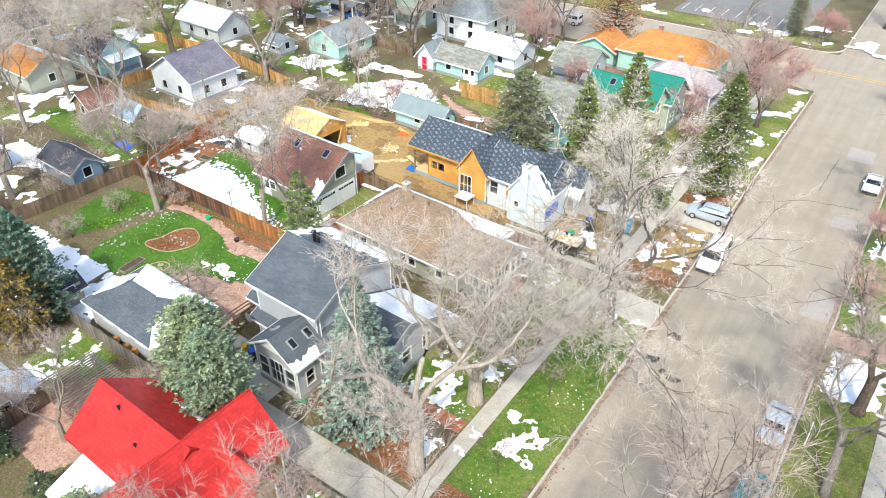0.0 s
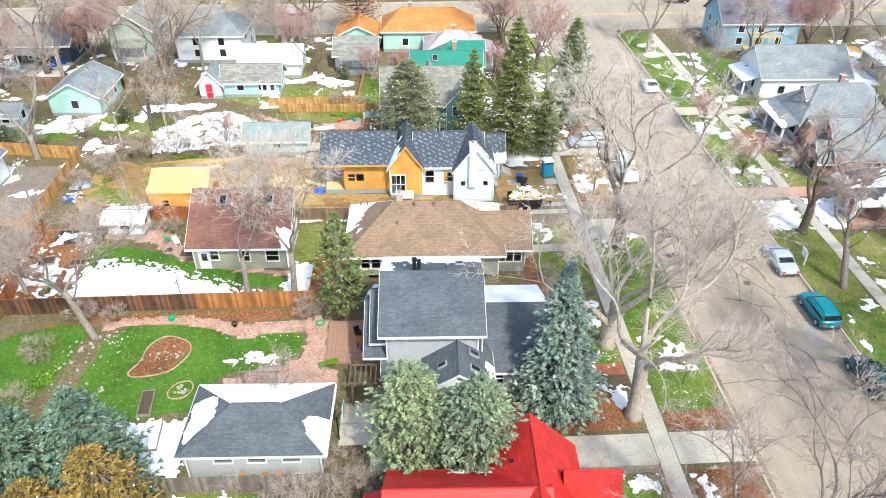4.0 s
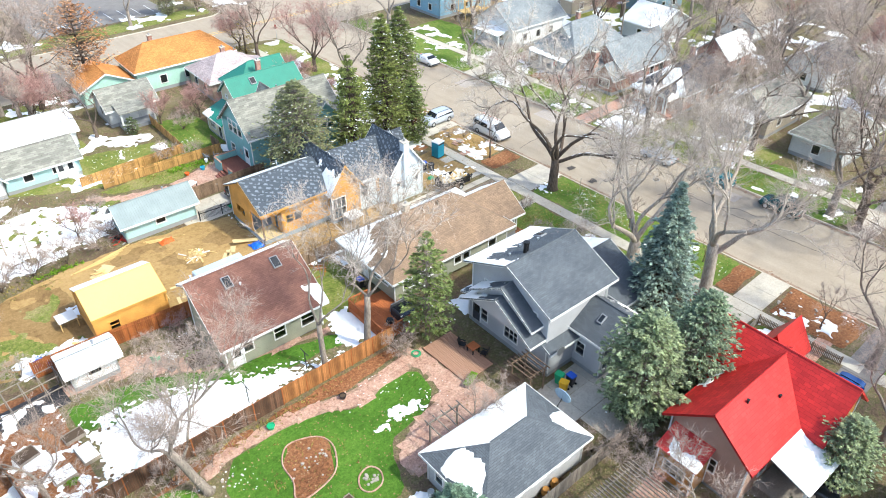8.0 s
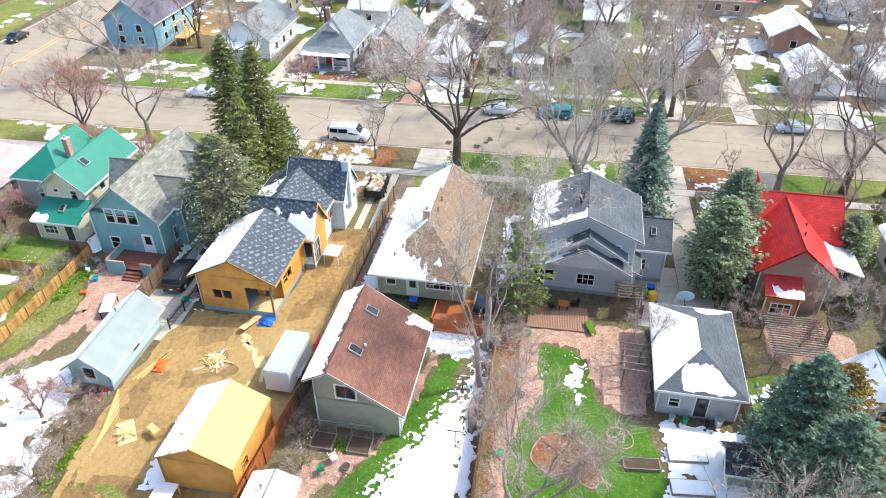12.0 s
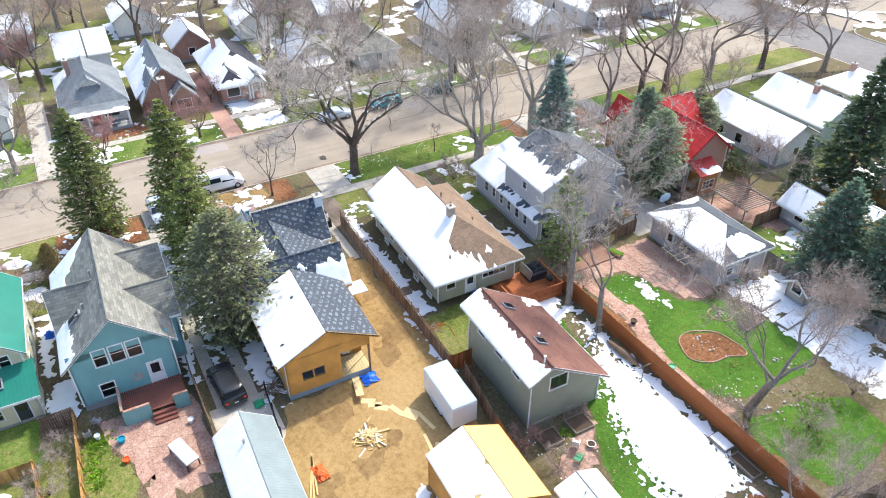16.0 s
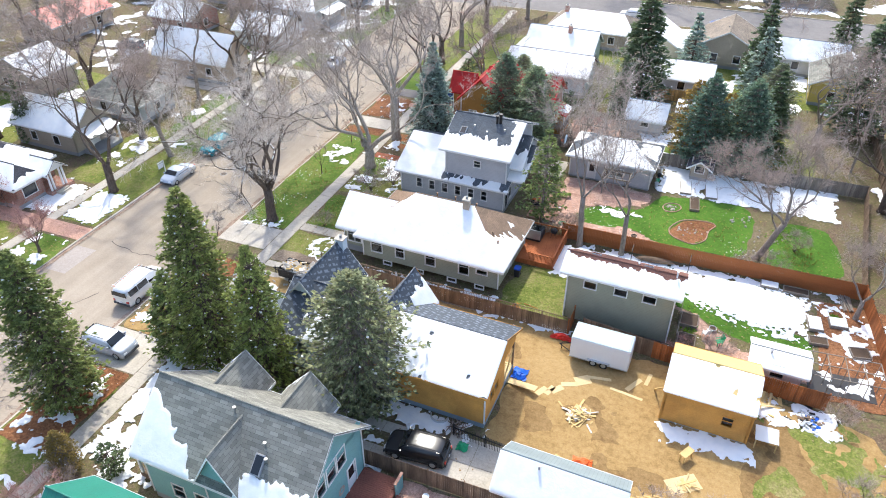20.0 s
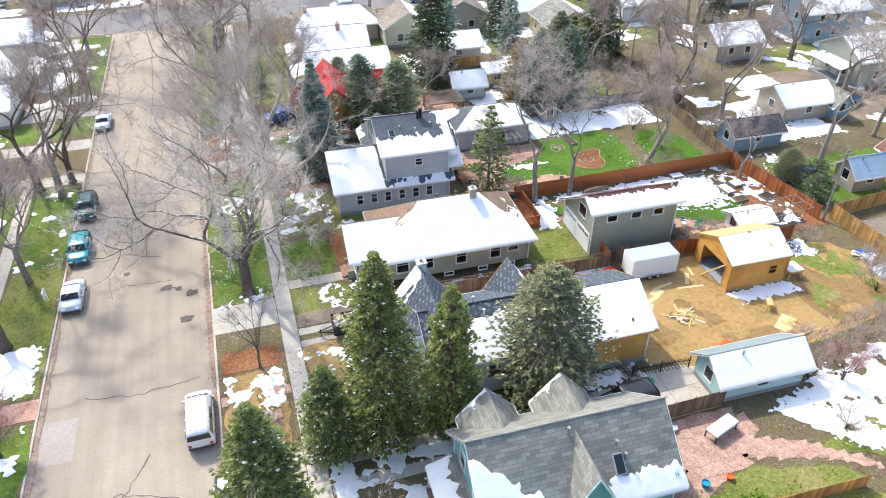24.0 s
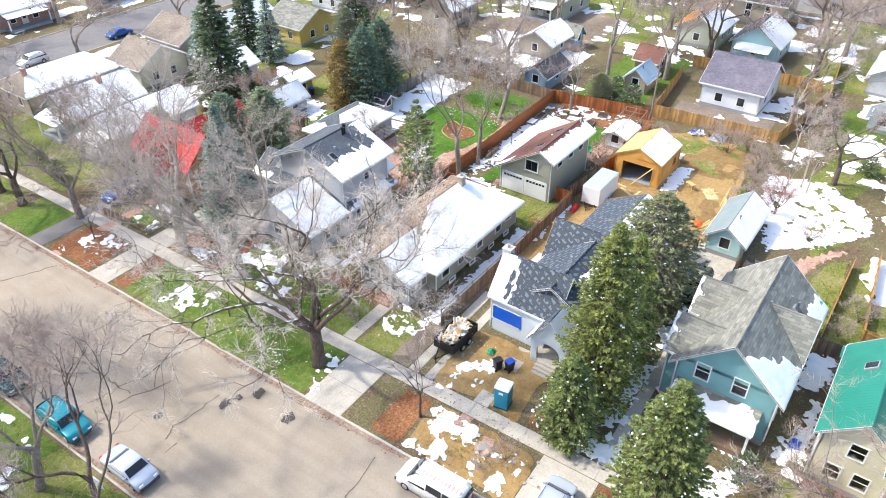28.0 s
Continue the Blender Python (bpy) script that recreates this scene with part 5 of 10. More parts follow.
# the slate-roofed garage behind it
def grey_garage():
    h = place("garage", -13.6, -22.9, "low grey garage with hipped slate-grey shingle roof and snow", "garage")
    body(h, 9.3, 5.8, 2.95, "sid_grey", wins=[("S", 2.6, 1.75, 1.2, 0.65), ("S", 4.9, 1.75, 1.2, 0.65), ("S", 7.3, 1.75, 1.2, 0.65), ("W", 1.2, 1.0, 0.7, 0.8), ("N", 5.2, 1.1, 2.0, 0.9)], doors=[("W", 3.2, 0.2, 0.9, 2.0, "trim_dark"), ("N", 2.6, 0.2, 0.9, 2.0, "door_white")], found=0.2)
    gable_roof(h, 9.3, 5.8, 2.95, 1.38, "x", "shingle_slate", hip0=3.4, hip1=3.4, over=0.45, seed=31, snow={"N": lambda a, b, sd: 0.45 + 0 * a, "W": lambda a, b, sd: np.minimum(np.minimum(a - 0.3, 0.66 - b) * 4, sd - 0.3), "E": lambda a, b, sd: np.minimum(0.42 - b, 0.45 - a) * 4})
    m = wall_frame("E", 9.3, 5.8)
    d = part("garage_door", moved(join(*[bbox(0.7, -0.05, 0.12 + 0.52 * k, 5.1, 0.05, 0.62 + 0.52 * k, 0.02) for k in range(4)]), m), M["door_white"], h)
    part("gutter", box(5.1, -3.3, 2.66, 5.22, 3.3, 2.8), M["trim_white"], h)


grey_garage()


# the olive house with the brown hipped roof
def olive_house():
    h = place("olive_house", -1.05, 0.15, "low olive sided house with snowy brown hipped shingle roof")
    body(h, 14.0, 8.0, 3.55, "sid_olive", wins=[("N", 13.0 - 0.6, 2.0, 1.0, 0.75), ("N", 10.6, 1.5, 0.95, 1.5), ("N", 7.2, 1.5, 0.95, 1.5), ("N", 4.0, 1.5, 0.85, 1.3), ("N", 1.5, 1.5, 1.1, 1.6),
                                                          ("S", 12.0, 1.5, 0.95, 1.5), ("S", 8.6, 1.5, 0.8, 1.4), ("S", 7.5, 1.5, 0.8, 1.4), ("S", 5.0, 1.7, 0.8, 1.2), ("S", 4.0, 1.7, 0.8, 1.2), ("S", 2.4, 1.5, 0.8, 1.3), ("S", 1.4, 1.5, 0.8, 1.3),
                                                          ("W", 1.3, 1.9, 0.8, 1.0), ("W", 5.8, 1.9, 2.4, 0.8), ("E", 1.8, 1.5, 1.0, 1.4), ("E", 6.3, 1.5, 1.0, 1.4)],
         doors=[("W", 3.3, 0.75, 0.95, 2.05, "door_white")], found=0.9, fmat="sid_olive", z0=0.7)
    for u in (2.6, 6.0, 9.4, 12.2):
        m = wall_frame("N", 14.0, 8.0)
        window(h, m, u - 0.4, 0.25, u + 0.4, 0.6, bars=0)
    gable_roof(h, 14.0, 8.0, 3.55, 2.85, "x", "shingle_brown", hip0=4.7, hip1=4.7, over=0.65, seed=41, snow={"N": lambda a, b, sd: 0.5 + 0 * a, "W": lambda a, b, sd: np.minimum(0.40 - b + 0.25 * np.sin(a * 9), 0.62 - a) * 2.2, "E": lambda a, b, sd: np.minimum(a - 0.62, 0.8) * 3})
    # porch wing to the street
    body(h, 3.0, 5.6, 3.1, "sid_olive", 8.2, 0.1, wins=[*many("E", 2, 2.2, 1.2, 0.7, 1.5), ("E", 4.0, 1.2, 0.7, 1.5), ("E", 5.0, 1.2, 0.7, 1.5), *many("N", 3, 3.0, 1.2, 0.7, 1.5), *many("S", 3, 3.0, 1.2, 0.7, 1.5)], doors=[("E", 3.0, 0.7, 0.9, 2.1, "door_white")], found=0.7)
    gable_roof(h, 7.0, 5.6, 3.1, 1.95, "x", "shingle_brown", 6.3, 0.1, wall="sid_olive", over=0.55, ends=(False, True), seed=46, snow={"N": lambda a, b, sd: 0.5 + 0 * a})
    st = part("front_steps", join(*[bbox(9.7 + 0.3 * k, -0.3, 0, 10.0 + 0.3 * k, 1.5, 0.68 - 0.16 * k, 0.02) for k in range(4)]), M["paver"], h, "red brick front steps")
    part("step_cheek", bbox(9.7, -0.55, 0, 10.4, -0.3, 0.9, 0.03), M["sid_olive"], st)
    part("step_cheek", bbox(9.7, 1.5, 0, 10.4, 1.75, 0.9, 0.03), M["sid_olive"], st)
    chimney(h, -2.35, 0.25, 5.6, 7.2, 0.62)
    vents(h, [(-0.9, -0.5, 6.3, 0.35), (1.0, -0.5, 6.3, 0.35), (-5.6, 1.8, 5.0, 0.3), (-6.3, 2.4, 4.6, 0.25), (-2.5, -2.0, 5.2, 0.25)], "fence_old")


olive_house()


def carriage_house():
    h = place("carriage_house", -18.9, 2.0, "olive sided carriage house with rust-brown roof and garage doors", "garage")
    body(h, 9.0, 6.3, 3.1, "sid_olive", wins=[("S", 7.6, 1.0, 1.2, 1.2), ("S", 4.9, 1.0, 1.0, 1.2), ("S", 2.0, 1.2, 0.8, 1.2)], doors=[("S", 1.0, 0.1, 0.9, 2.0, "door_white")], found=0.1, sides="SEW", lid=False)
    body(h, 9.0, 6.3, 5.35, "sid_olive", wins=[("N", 2.0, 3.8, 1.0, 0.65), ("N", 4.6, 3.8, 1.0, 0.65), ("N", 7.0, 3.8, 1.0, 0.65)], found=0.1, sides="N", lid=False)
    gable_roof(h, 9.0, 6.3, 3.0, 3.15, "x", "shingle_rust", off=1.8, e2=5.38, wall="sid_olive", over=0.55, seed=51, snow={"N": lambda a, b, sd: (0.84 - b) * 2.6, "S": lambda a, b, sd: np.minimum(a - 0.9, 0.30 - b) * 5})
    # upper part of the gable ends, window over the doors
    for s, u in (("E", 3.9), ("W", 6.3 - 3.9)):
        m = wall_frame(s, 9.0, 6.3)
        window(h, m, u - 0.75, 3.35, u + 0.75, 4.6, bars=0)
        for k in (0, 1):
            part("pane", moved(box(u - 0.68 + 0.7 * k, -0.03, 3.42, u - 0.02 + 0.7 * k, -0.012, 4.52), m), M["car_glass"], h)
    m = wall_frame("E", 9.0, 6.3)
    for u in (0.35, 3.25):
        d = part("garage_door", moved(join(*[bbox(u, -0.06, 0.12 + 0.53 * k, u + 2.6, 0.02, 0.63 + 0.53 * k, 0.015) for k in range(4)]), m), M["door_white"], h)
        for k in range(6):
            part("door_light", moved(box(u + 0.15 + 0.4 * k, -0.07, 1.85, u + 0.45 + 0.4 * k, -0.05, 2.1), m), M["car_glass"], d)
        part("door_trim", moved(join(box(u - 0.12, -0.05, 0.1, u, 0.03, 2.4), box(u + 2.6, -0.05, 0.1, u + 2.72, 0.03, 2.4), box(u - 0.12, -0.05, 2.26, u + 2.72, 0.03, 2.4)), m), M["trim_white"], h)
    ay = Vector((0, 4.95, 3.15)).normalized()
    for x in (-1.8, 2.7):
        z = 3.0 + 3.15 / 4.95 * (0.7 + 3.15) + 0.17
        skylight(h, (x, 0.7, z), (1, 0, 0), ay, 0.75, 1.1)
    vents(h, [(-4.2, 2.0, 6.1, 0.6), (-0.9, 0.2, 5.2, 0.2)], "trim_white")


carriage_house()


# the unfinished house: sheathing, underlay, stucco front
def unfinished_house():
    h = place("unfinished_house", -2.0, 15.6, "unfinished house with orange sheathing boards and dark roof underlay")
    W = [("W", 1.7, 1.5, 0.85, 0.95), ("W", 2.7, 1.5, 0.85, 0.95), ("S", 2.8, 1.55, 0.85, 0.95), ("S", 3.75, 1.55, 0.85, 0.95)]
    # rear block with a corner porch to the south-west
    body(h, 8.0, 6.9, 4.1, "osb", -6.0, 0.4, wins=[], found=0.5, fmat="foundation_blue", sides="NE")
    m = wall_frame("W", 8.0, 6.9, -6.0, 0.4)
    part("wall", moved(wall_geo(4.4, 0.5, 4.1, [(1.25, 1.55, 2.1, 2.5), (2.2, 1.55, 3.05, 2.5)]), m), M["osb"], h)
    part("wall", moved(wall_geo(2.5, 3.1, 4.1, []), m @ pose(4.4, 0, 0)), M["osb"], h)
    part("wall", moved(wall_geo(2.5, 0.5, 3.1, [(0.4, 0.55, 1.5, 2.6)]), m @ pose(4.4, 2.2, 0)), M["osb"], h)
    m = wall_frame("S", 8.0, 6.9, -6.0, 0.4)
    part("wall", moved(wall_geo(5.8, 0.5, 4.1, [(0.5, 1.55, 1.35, 2.5), (1.5, 1.55, 2.35, 2.5)]), m @ pose(2.2, 0, 0)), M["osb"], h)
    part("wall", moved(wall_geo(2.2, 3.1, 4.1, []), m), M["osb"], h)
    part("wall", moved(wall_geo(2.4, 0.5, 3.1, [(0.6, 0.55, 1.6, 2.6)]), pose(-7.8, -0.6, 0, 0, 0, -90)), M["osb"], h)
    part("window_brace", join(box(-7.25, -3.0, 1.6, -7.2, -2.9, 2.5), box(-7.3, -3.02, 2.0, -6.3, -2.95, 2.06)), M["lumber"], h)
    for k in range(10):
        part("porch_board", box(-9.95, -3.0 + 0.24 * k, 0.5, -7.85, -2.8 + 0.24 * k, 0.54), M["ply_pale"], h, uv=False)
    part("porch_post", box(-9.97, -3.02, 0, -9.83, -2.88, 3.1), M["fence_old"], h)
    part("porch_joists", join(*[box(-9.9 + 0.4 * k, -3.0, 0.3, -9.85 + 0.4 * k, -0.7, 0.5) for k in range(6)]), M["lumber"], h)
    part("brace", tube([(-9.9, -2.9, 2.3), (-9.9, -0.8, 0.6)], [0.05, 0.05], 4), M["lumber"], h)
    gable_roof(h, 8.0, 7.5, 4.0, 1.95, "x", "underlay", -6.0, 0.4, wall="osb", over=0.35, trim="osb", snow={"N": lambda a, b, sd: 0.4 + 0 * a}, seed=61, ends=(True, False))
    # cross gables between the blocks, boards to the south
    body(h, 3.6, 8.0, 4.0, "osb", -0.6, -0.2, found=0.5, wins=[("S", 0.9, 0.55, 1.5, 2.4)], fmat="foundation_blue", sides="SN")
    gable_roof(h, 3.6, 8.0, 3.9, 2.6, "y", "underlay", -0.6, -0.1, wall="osb", over=0.35, trim="osb", seed=64, snow={"W": lambda a, b, sd: np.minimum(a - 0.6, 0.7 - b) * 2})
    # front block, white sheathing below, boards above
    body(h, 6.6, 7.4, 3.9, "stucco_white", 4.4, 0.0, found=0.9, fmat="stucco_white", wins=[("S", 0.9, 1.7, 0.95, 1.5), ("S", 3.0, 1.9, 0.8, 1.1), ("S", 3.9, 1.9, 0.8, 1.1), ("S", 4.8, 1.9, 0.8, 1.1), *many("N", 2, 6.6, 1.6)])
    part("sheathing", join(box(3.6, -3.76, 1.6, 4.0, -3.70, 3.2), box(5.9, -3.76, 1.6, 6.8, -3.70, 3.2)), M["osb"], h)
    gable_roof(h, 7.4, 7.4, 3.9, 2.2, "x", "underlay", 4.2, 0.0, wall="stucco_white", over=0.4, seed=67, snow={"N": lambda a, b, sd: np.minimum(a - 0.35, 0.75 - b) * 4})
    # chimney gable on the south side and the arched front porch to the east
    body(h, 4.4, 5.2, 4.0, "stucco_white", 6.9, -2.4, found=0.2, wins=[("S", 1.0, 2.0, 0.5, 0.6), ("S", 3.5, 2.0, 0.5, 0.6), ("E", 1.5, 1.4, 2.6, 1.3)], fmat="stucco_white")
    gable_roof(h, 4.4, 6.0, 3.9, 2.9, "y", "underlay", 6.9, -2.0, wall="stucco_white", over=0.25, seed=70, snow={"E": lambda a, b, sd: np.minimum(0.25 - a, 0.8) * 3})
    chimney(h, 6.7, -5.0, 2.0, 7.2, 0.75, "stucco_white")
    part("blue_sheet", box(9.11, -4.7, 1.35, 9.16, -2.0, 2.75), M["tarp_blue"], h, "bright blue plastic sheet over the front window")
    arch = [(0, 0), (0.55, 0), (0.55, 1.45)] + [(1.6 - 1.05 * math.cos(math.pi * k / 10), 1.45 + 1.0 * math.sin(math.pi * k / 10)) for k in range(1, 10)] + [(2.65, 1.45), (2.65, 0), (3.2, 0), (3.2, 2.85), (0, 2.85)]
    part("arched_wall", loft([[(10.5 - q, -0.2 + u, z) for u, z in arch] for q in (0.0, 0.22)]), M["stucco_white"], h)
    for y in (-0.2, 3.0):
        sg = 1 if y < 1 else -1
        part("arched_wall", loft([[(7.9 + 0.81 * u, y + sg * q, z) for u, z in arch] for q in (0.0, 0.2)]), M["stucco_white"], h)
    part("porch_floor", bbox(7.9, -0.2, 0, 10.5, 3.0, 0.5, 0.02), M["concrete"], h)
    part("attic_slit", join(box(10.49, 1.3, 3.5, 10.53, 1.5, 4.1)), M["car_glass"], h)
    gable_roof(h, 3.6, 3.2, 2.8, 2.3, "x", "underlay", 8.8, 1.4, wall="stucco_white", over=0.3, seed=72, snow={"N": None, "S": lambda a, b, sd: np.minimum(0.35 - b, 0.8) * 3})
    part("front_steps", join(*[bbox(10.5 + 0.32 * k, 0.6, 0, 10.82 + 0.32 * k, 2.3, 0.55 - 0.14 * k, 0.02) for k in range(4)]), M["concrete"], h)
    vents(h, [(-4.8, 2.6, 5.3, 0.35), (3.6, -0.6, 5.8, 0.5), (3.2, 1.0, 5.8, 0.4)], "galv")
    part("side_stoop", join(box(-1.6, -6.3, 1.2, 0.2, -4.7, 1.28), *[cyl(x, y, 0, 1.2, 0.04) for x in (-1.5, 0.1) for y in (-6.2, -4.8)]), M["door_white"], h, "pale board laid as a stoop roof on posts")


unfinished_house()


def sheathed_garage():
    h = place("unfinished_garage", -27.1, 11.4, "unfinished garage of orange sheathing boards with open front", "garage")
    body(h, 6.2, 5.4, 3.1, "osb", found=0.12, wins=[("S", 1.6, 1.3, 0.75, 0.85), ("N", 4.6, 1.3, 0.75, 0.85)], sides="SNW", trim="osb")
    m = wall_frame("E", 6.2, 5.4)
    part("wall", moved(wall_geo(5.4, 0.05, 3.1, [(0.9, 0.06, 4.5, 2.4)]), m), M["osb"], h)
    gable_roof(h, 6.2, 5.4, 3.0, 1.35, "x", "osb_roof", wall="osb", over=0.12, trim="osb", snow={"N": lambda a, b, sd: 0.4 + 0 * a}, seed=81)
    part("prop", tube([(3.9, -0.2, 0.05), (3.2, 1.9, 2.6)], [0.07, 0.07], 4), M["lumber"], h)
    part("slab", box(-3.1, -2.7, -0.05, 3.1, 2.7, 0.06), M["concrete"], h)


sheathed_garage()


def teal_house():
    h = place("teal_house", 0.8, 30.0, "two-storey teal sided house with grey shingle cross gables and white trim")
    body(h, 12.2, 7.2, 5.1, "sid_teal", wins=[("W", 2.0, 0.9, 1.0, 1.3), ("W", 2.2, 4.0, 0.85, 1.5), ("W", 3.4, 4.0, 0.95, 1.5), ("W", 4.6, 4.0, 0.95, 1.5), ("E", 1.9, 3.9, 0.95, 1.4), ("E", 4.6, 3.9, 0.95, 1.4), *many("N", 5, 12.2, 1.2, 0.9, 1.2), *many("S", 4, 12.2, 1.0, 1.0, 1.5), *many("S", 3, 12.2, 3.6, 0.9, 1.0)],
         doors=[("W", 5.6, 0.75, 1.0, 2.1, "door_white")], found=0.6)
    gable_roof(h, 12.2, 7.2, 5.0, 3.2, "x", "shingle_grey", wall="sid_teal", over=0.5, seed=91, snow={"N": lambda a, b, sd: np.maximum(np.minimum(np.minimum(0.97 - a, a - 0.62), 0.32 - b) * 6, (0.42 * (1 - b / 0.85) - a) * 9)})
    # gables to the south and the north
    for x in (-1.7, 3.6):
        body(h, 3.4, 1.4, 5.2, "sid_teal", x, -3.9, found=0.6, wins=[("S", 1.2, 3.6, 0.8, 1.2), ("S", 2.3, 3.6, 0.8, 1.2)], sides="SEW")
        gable_roof(h, 3.4, 4.2, 5.1, 1.85, "y", "shingle_grey", x, -2.4, wall="sid_teal", over=0.4, seed=93, ends=(True, False), snow={"E": lambda a, b, sd: np.minimum(0.10 - a, 1) * 4 - 0.1})
    body(h, 2.8, 1.0, 5.2, "sid_teal", -0.3, 3.16, found=0.6, wins=[("N", 0.75, 4.0, 0.75, 0.95), ("N", 1.75, 4.0, 0.75, 0.95)], sides="NEW")
    gable_roof(h, 2.8, 3.8, 5.1, 2.55, "y", "shingle_grey", -0.3, 1.8, wall="sid_teal", over=0.4, seed=95, ends=(False, True))
    skylight(h, (-2.5, 2.4, 6.27), (-1, 0, 0), Vector((0, -0.75, 0.66)), 0.7, 1.3)
    # front porch
    P = [(6.0, -3.3, 3.3), (8.2, -3.3, 2.6), (8.2, 2.9, 2.6), (6.0, 2.9, 3.3)]
    slope(h, P, "shingle_grey")
    roof_snow(h, P, 97, lambda a, b, sd: 0.66 - b + 0.1 * np.sin(a * 18))
    edge_board(h, P[1], P[2])
    for y in (-3.1, -0.6, 2.7):
        part("porch_post", box(7.9, y - 0.09, 0.5, 8.1, y + 0.09, 2.5), M["trim_white"], h)
    part("porch_floor", bbox(6.1, -3.2, 0.0, 8.2, 2.8, 0.55, 0.03), M["fence_old"], h)
    part("front_steps", join(*[bbox(8.2 + 0.3 * k, -1.2, 0, 8.5 + 0.3 * k, 0.6, 0.42 - 0.13 * k, 0.02) for k in range(3)]), M["fence_old"], h)
    # back deck
    for k in range(31):
        part("deck_board", box(-9.0, -3.6 + 0.15 * k, 0.72, -6.1, -3.47 + 0.15 * k, 0.76), M["deck_maroon"], h, uv=False)
    for q in ((-9.05, -3.7, -8.95, -2.6), (-9.05, -0.9, -8.95, 0.995), (-9.05, 1.0, -6.1, 1.1)):
        part("deck_wall", bbox(q[0], q[1], 0, q[2], q[3], 1.5, 0.02), M["sid_teal"], h)
    part("deck_cap", join(box(-9.1, -0.9, 1.5, -8.9, 1.15, 1.56), box(-9.1, 0.97, 1.5, -6.1, 1.15, 1.56), box(-9.1, -3.7, 1.5, -8.9, -2.6, 1.56)), M["pavers_pink"], h)
    part("deck_steps", join(*[bbox(-9.4 - 0.3 * k, -2.6, 0, -9.1 - 0.3 * k, -0.9, 0.56 - 0.18 * k, 0.02) for k in range(3)]), M["deck_maroon"], h)
    vents(h, [(0.2, 0.6, 7.8, 0.5), (-2.6, 1.6, 7.0, 0.4), (-3.0, 2.2, 6.4, 0.4)], "metal_grey")
    part("wreath", loft([[(-6.14, -0.6 + (0.28 + 0.1 * math.cos(b)) * math.cos(a), 1.9 + (0.28 + 0.1 * math.cos(b)) * math.sin(a)) for a in (2 * math.pi * k / 14 for k in range(14))] for b in (0, 1.5, 3.1)], False), M["twig_brown"], h)


teal_house()


def red_house():
    h = place("red_roofed_house", 2.0, -32.5, "cottage with bright red metal shingle roof, pink stucco and ochre walls")
    body(h, 9.0, 5.8, 4.5, "stucco_pink", -1.5, 0.0, found=0.3, wins=[("W", 2.8, 1.6, 2.0, 1.2), *many("S", 2, 9.0, 1.4), *many("N", 3, 9.0, 1.4)])
    gable_roof(h, 9.0, 5.8, 4.5, 2.34, "x", "metal_red", -1.5, 0.0, wall="stucco_pink", over=0.5, trim="metal_red", seed=101, snow={"N": lambda a, b, sd: np.minimum(0.12 - b, 0.5 - a) * 3})
    body(h, 5.6, 9.6, 4.4, "sid_ochre", 2.7, 0.1, found=0.3, wins=[*many("E", 3, 9.0, 1.4), *many("S", 2, 5.4, 1.4), *many("N", 2, 5.4, 1.4)])
    gable_roof(h, 5.6, 9.6, 4.35, 2.75, "y", "metal_red", 2.7, 0.1, wall="sid_ochre", over=0.45, trim="metal_red", seed=104, snow={"W": lambda a, b, sd: np.minimum(0.08 - b, 0.3 - a) * 3})
    gable_roof(h, 3.0, 2.4, 4.3, 1.9, "x", "metal_red", 6.2, 1.6, wall="sid_ochre", over=0.3, trim="metal_red", seed=106)
    body(h, 2.4, 2.2, 4.3, "sid_ochre", 6.3, 1.6, found=0.3, wins=[], sides="SNE")
    P = [(-8.0, 2.6, 2.9), (-8.0, -0.6, 2.9), (-5.85, -0.6, 3.9), (-5.85, 2.6, 3.9)]
    slope(h, P, "metal_red")
    roof_snow(h, P, 107, lambda a, b, sd: np.minimum(0.4 - b, a - 0.25) * 2)
    body(h, 1.8, 2.8, 2.9, "sid_ochre", -6.9, 1.0, found=0.2, wins=[("W", 1.4, 1.0, 1.6, 1.0)])
    P = [(-4.2, -6.3, 3.2), (-0.2, -6.3, 3.2), (-0.2, -3.25, 4.22), (-4.2, -3.25, 4.22)]
    slope(h, P, "metal_white")
    roof_snow(h, P, 109, lambda a, b, sd: 0.6 + 0 * a)
    edge_board(h, P[0], P[1])
    for x in (-4.0, -0.5):
        part("porch_post", box(x - 0.08, -6.1, 0, x + 0.08, -5.94, 3.2), M["trim_white"], h)
    part("porch_floor", bbox(-4.1, -6.2, 0, -0.3, -2.95, 0.9, 0.03), M["fence_grey"], h)
    vents(h, [(-3.4, -0.6, 6.3, 0.45), (-0.5, -1.5, 5.6, 0.35), (1.4, 2.6, 5.7, 0.4)], "metal_black")
    part("porch_steps", join(*[bbox(-2.6, -6.5 - 0.3 * k, 0, -1.4, -6.2 - 0.3 * k, 0.72 - 0.18 * k, 0.02) for k in range(4)]), M["fence_grey"], h)


red_house()


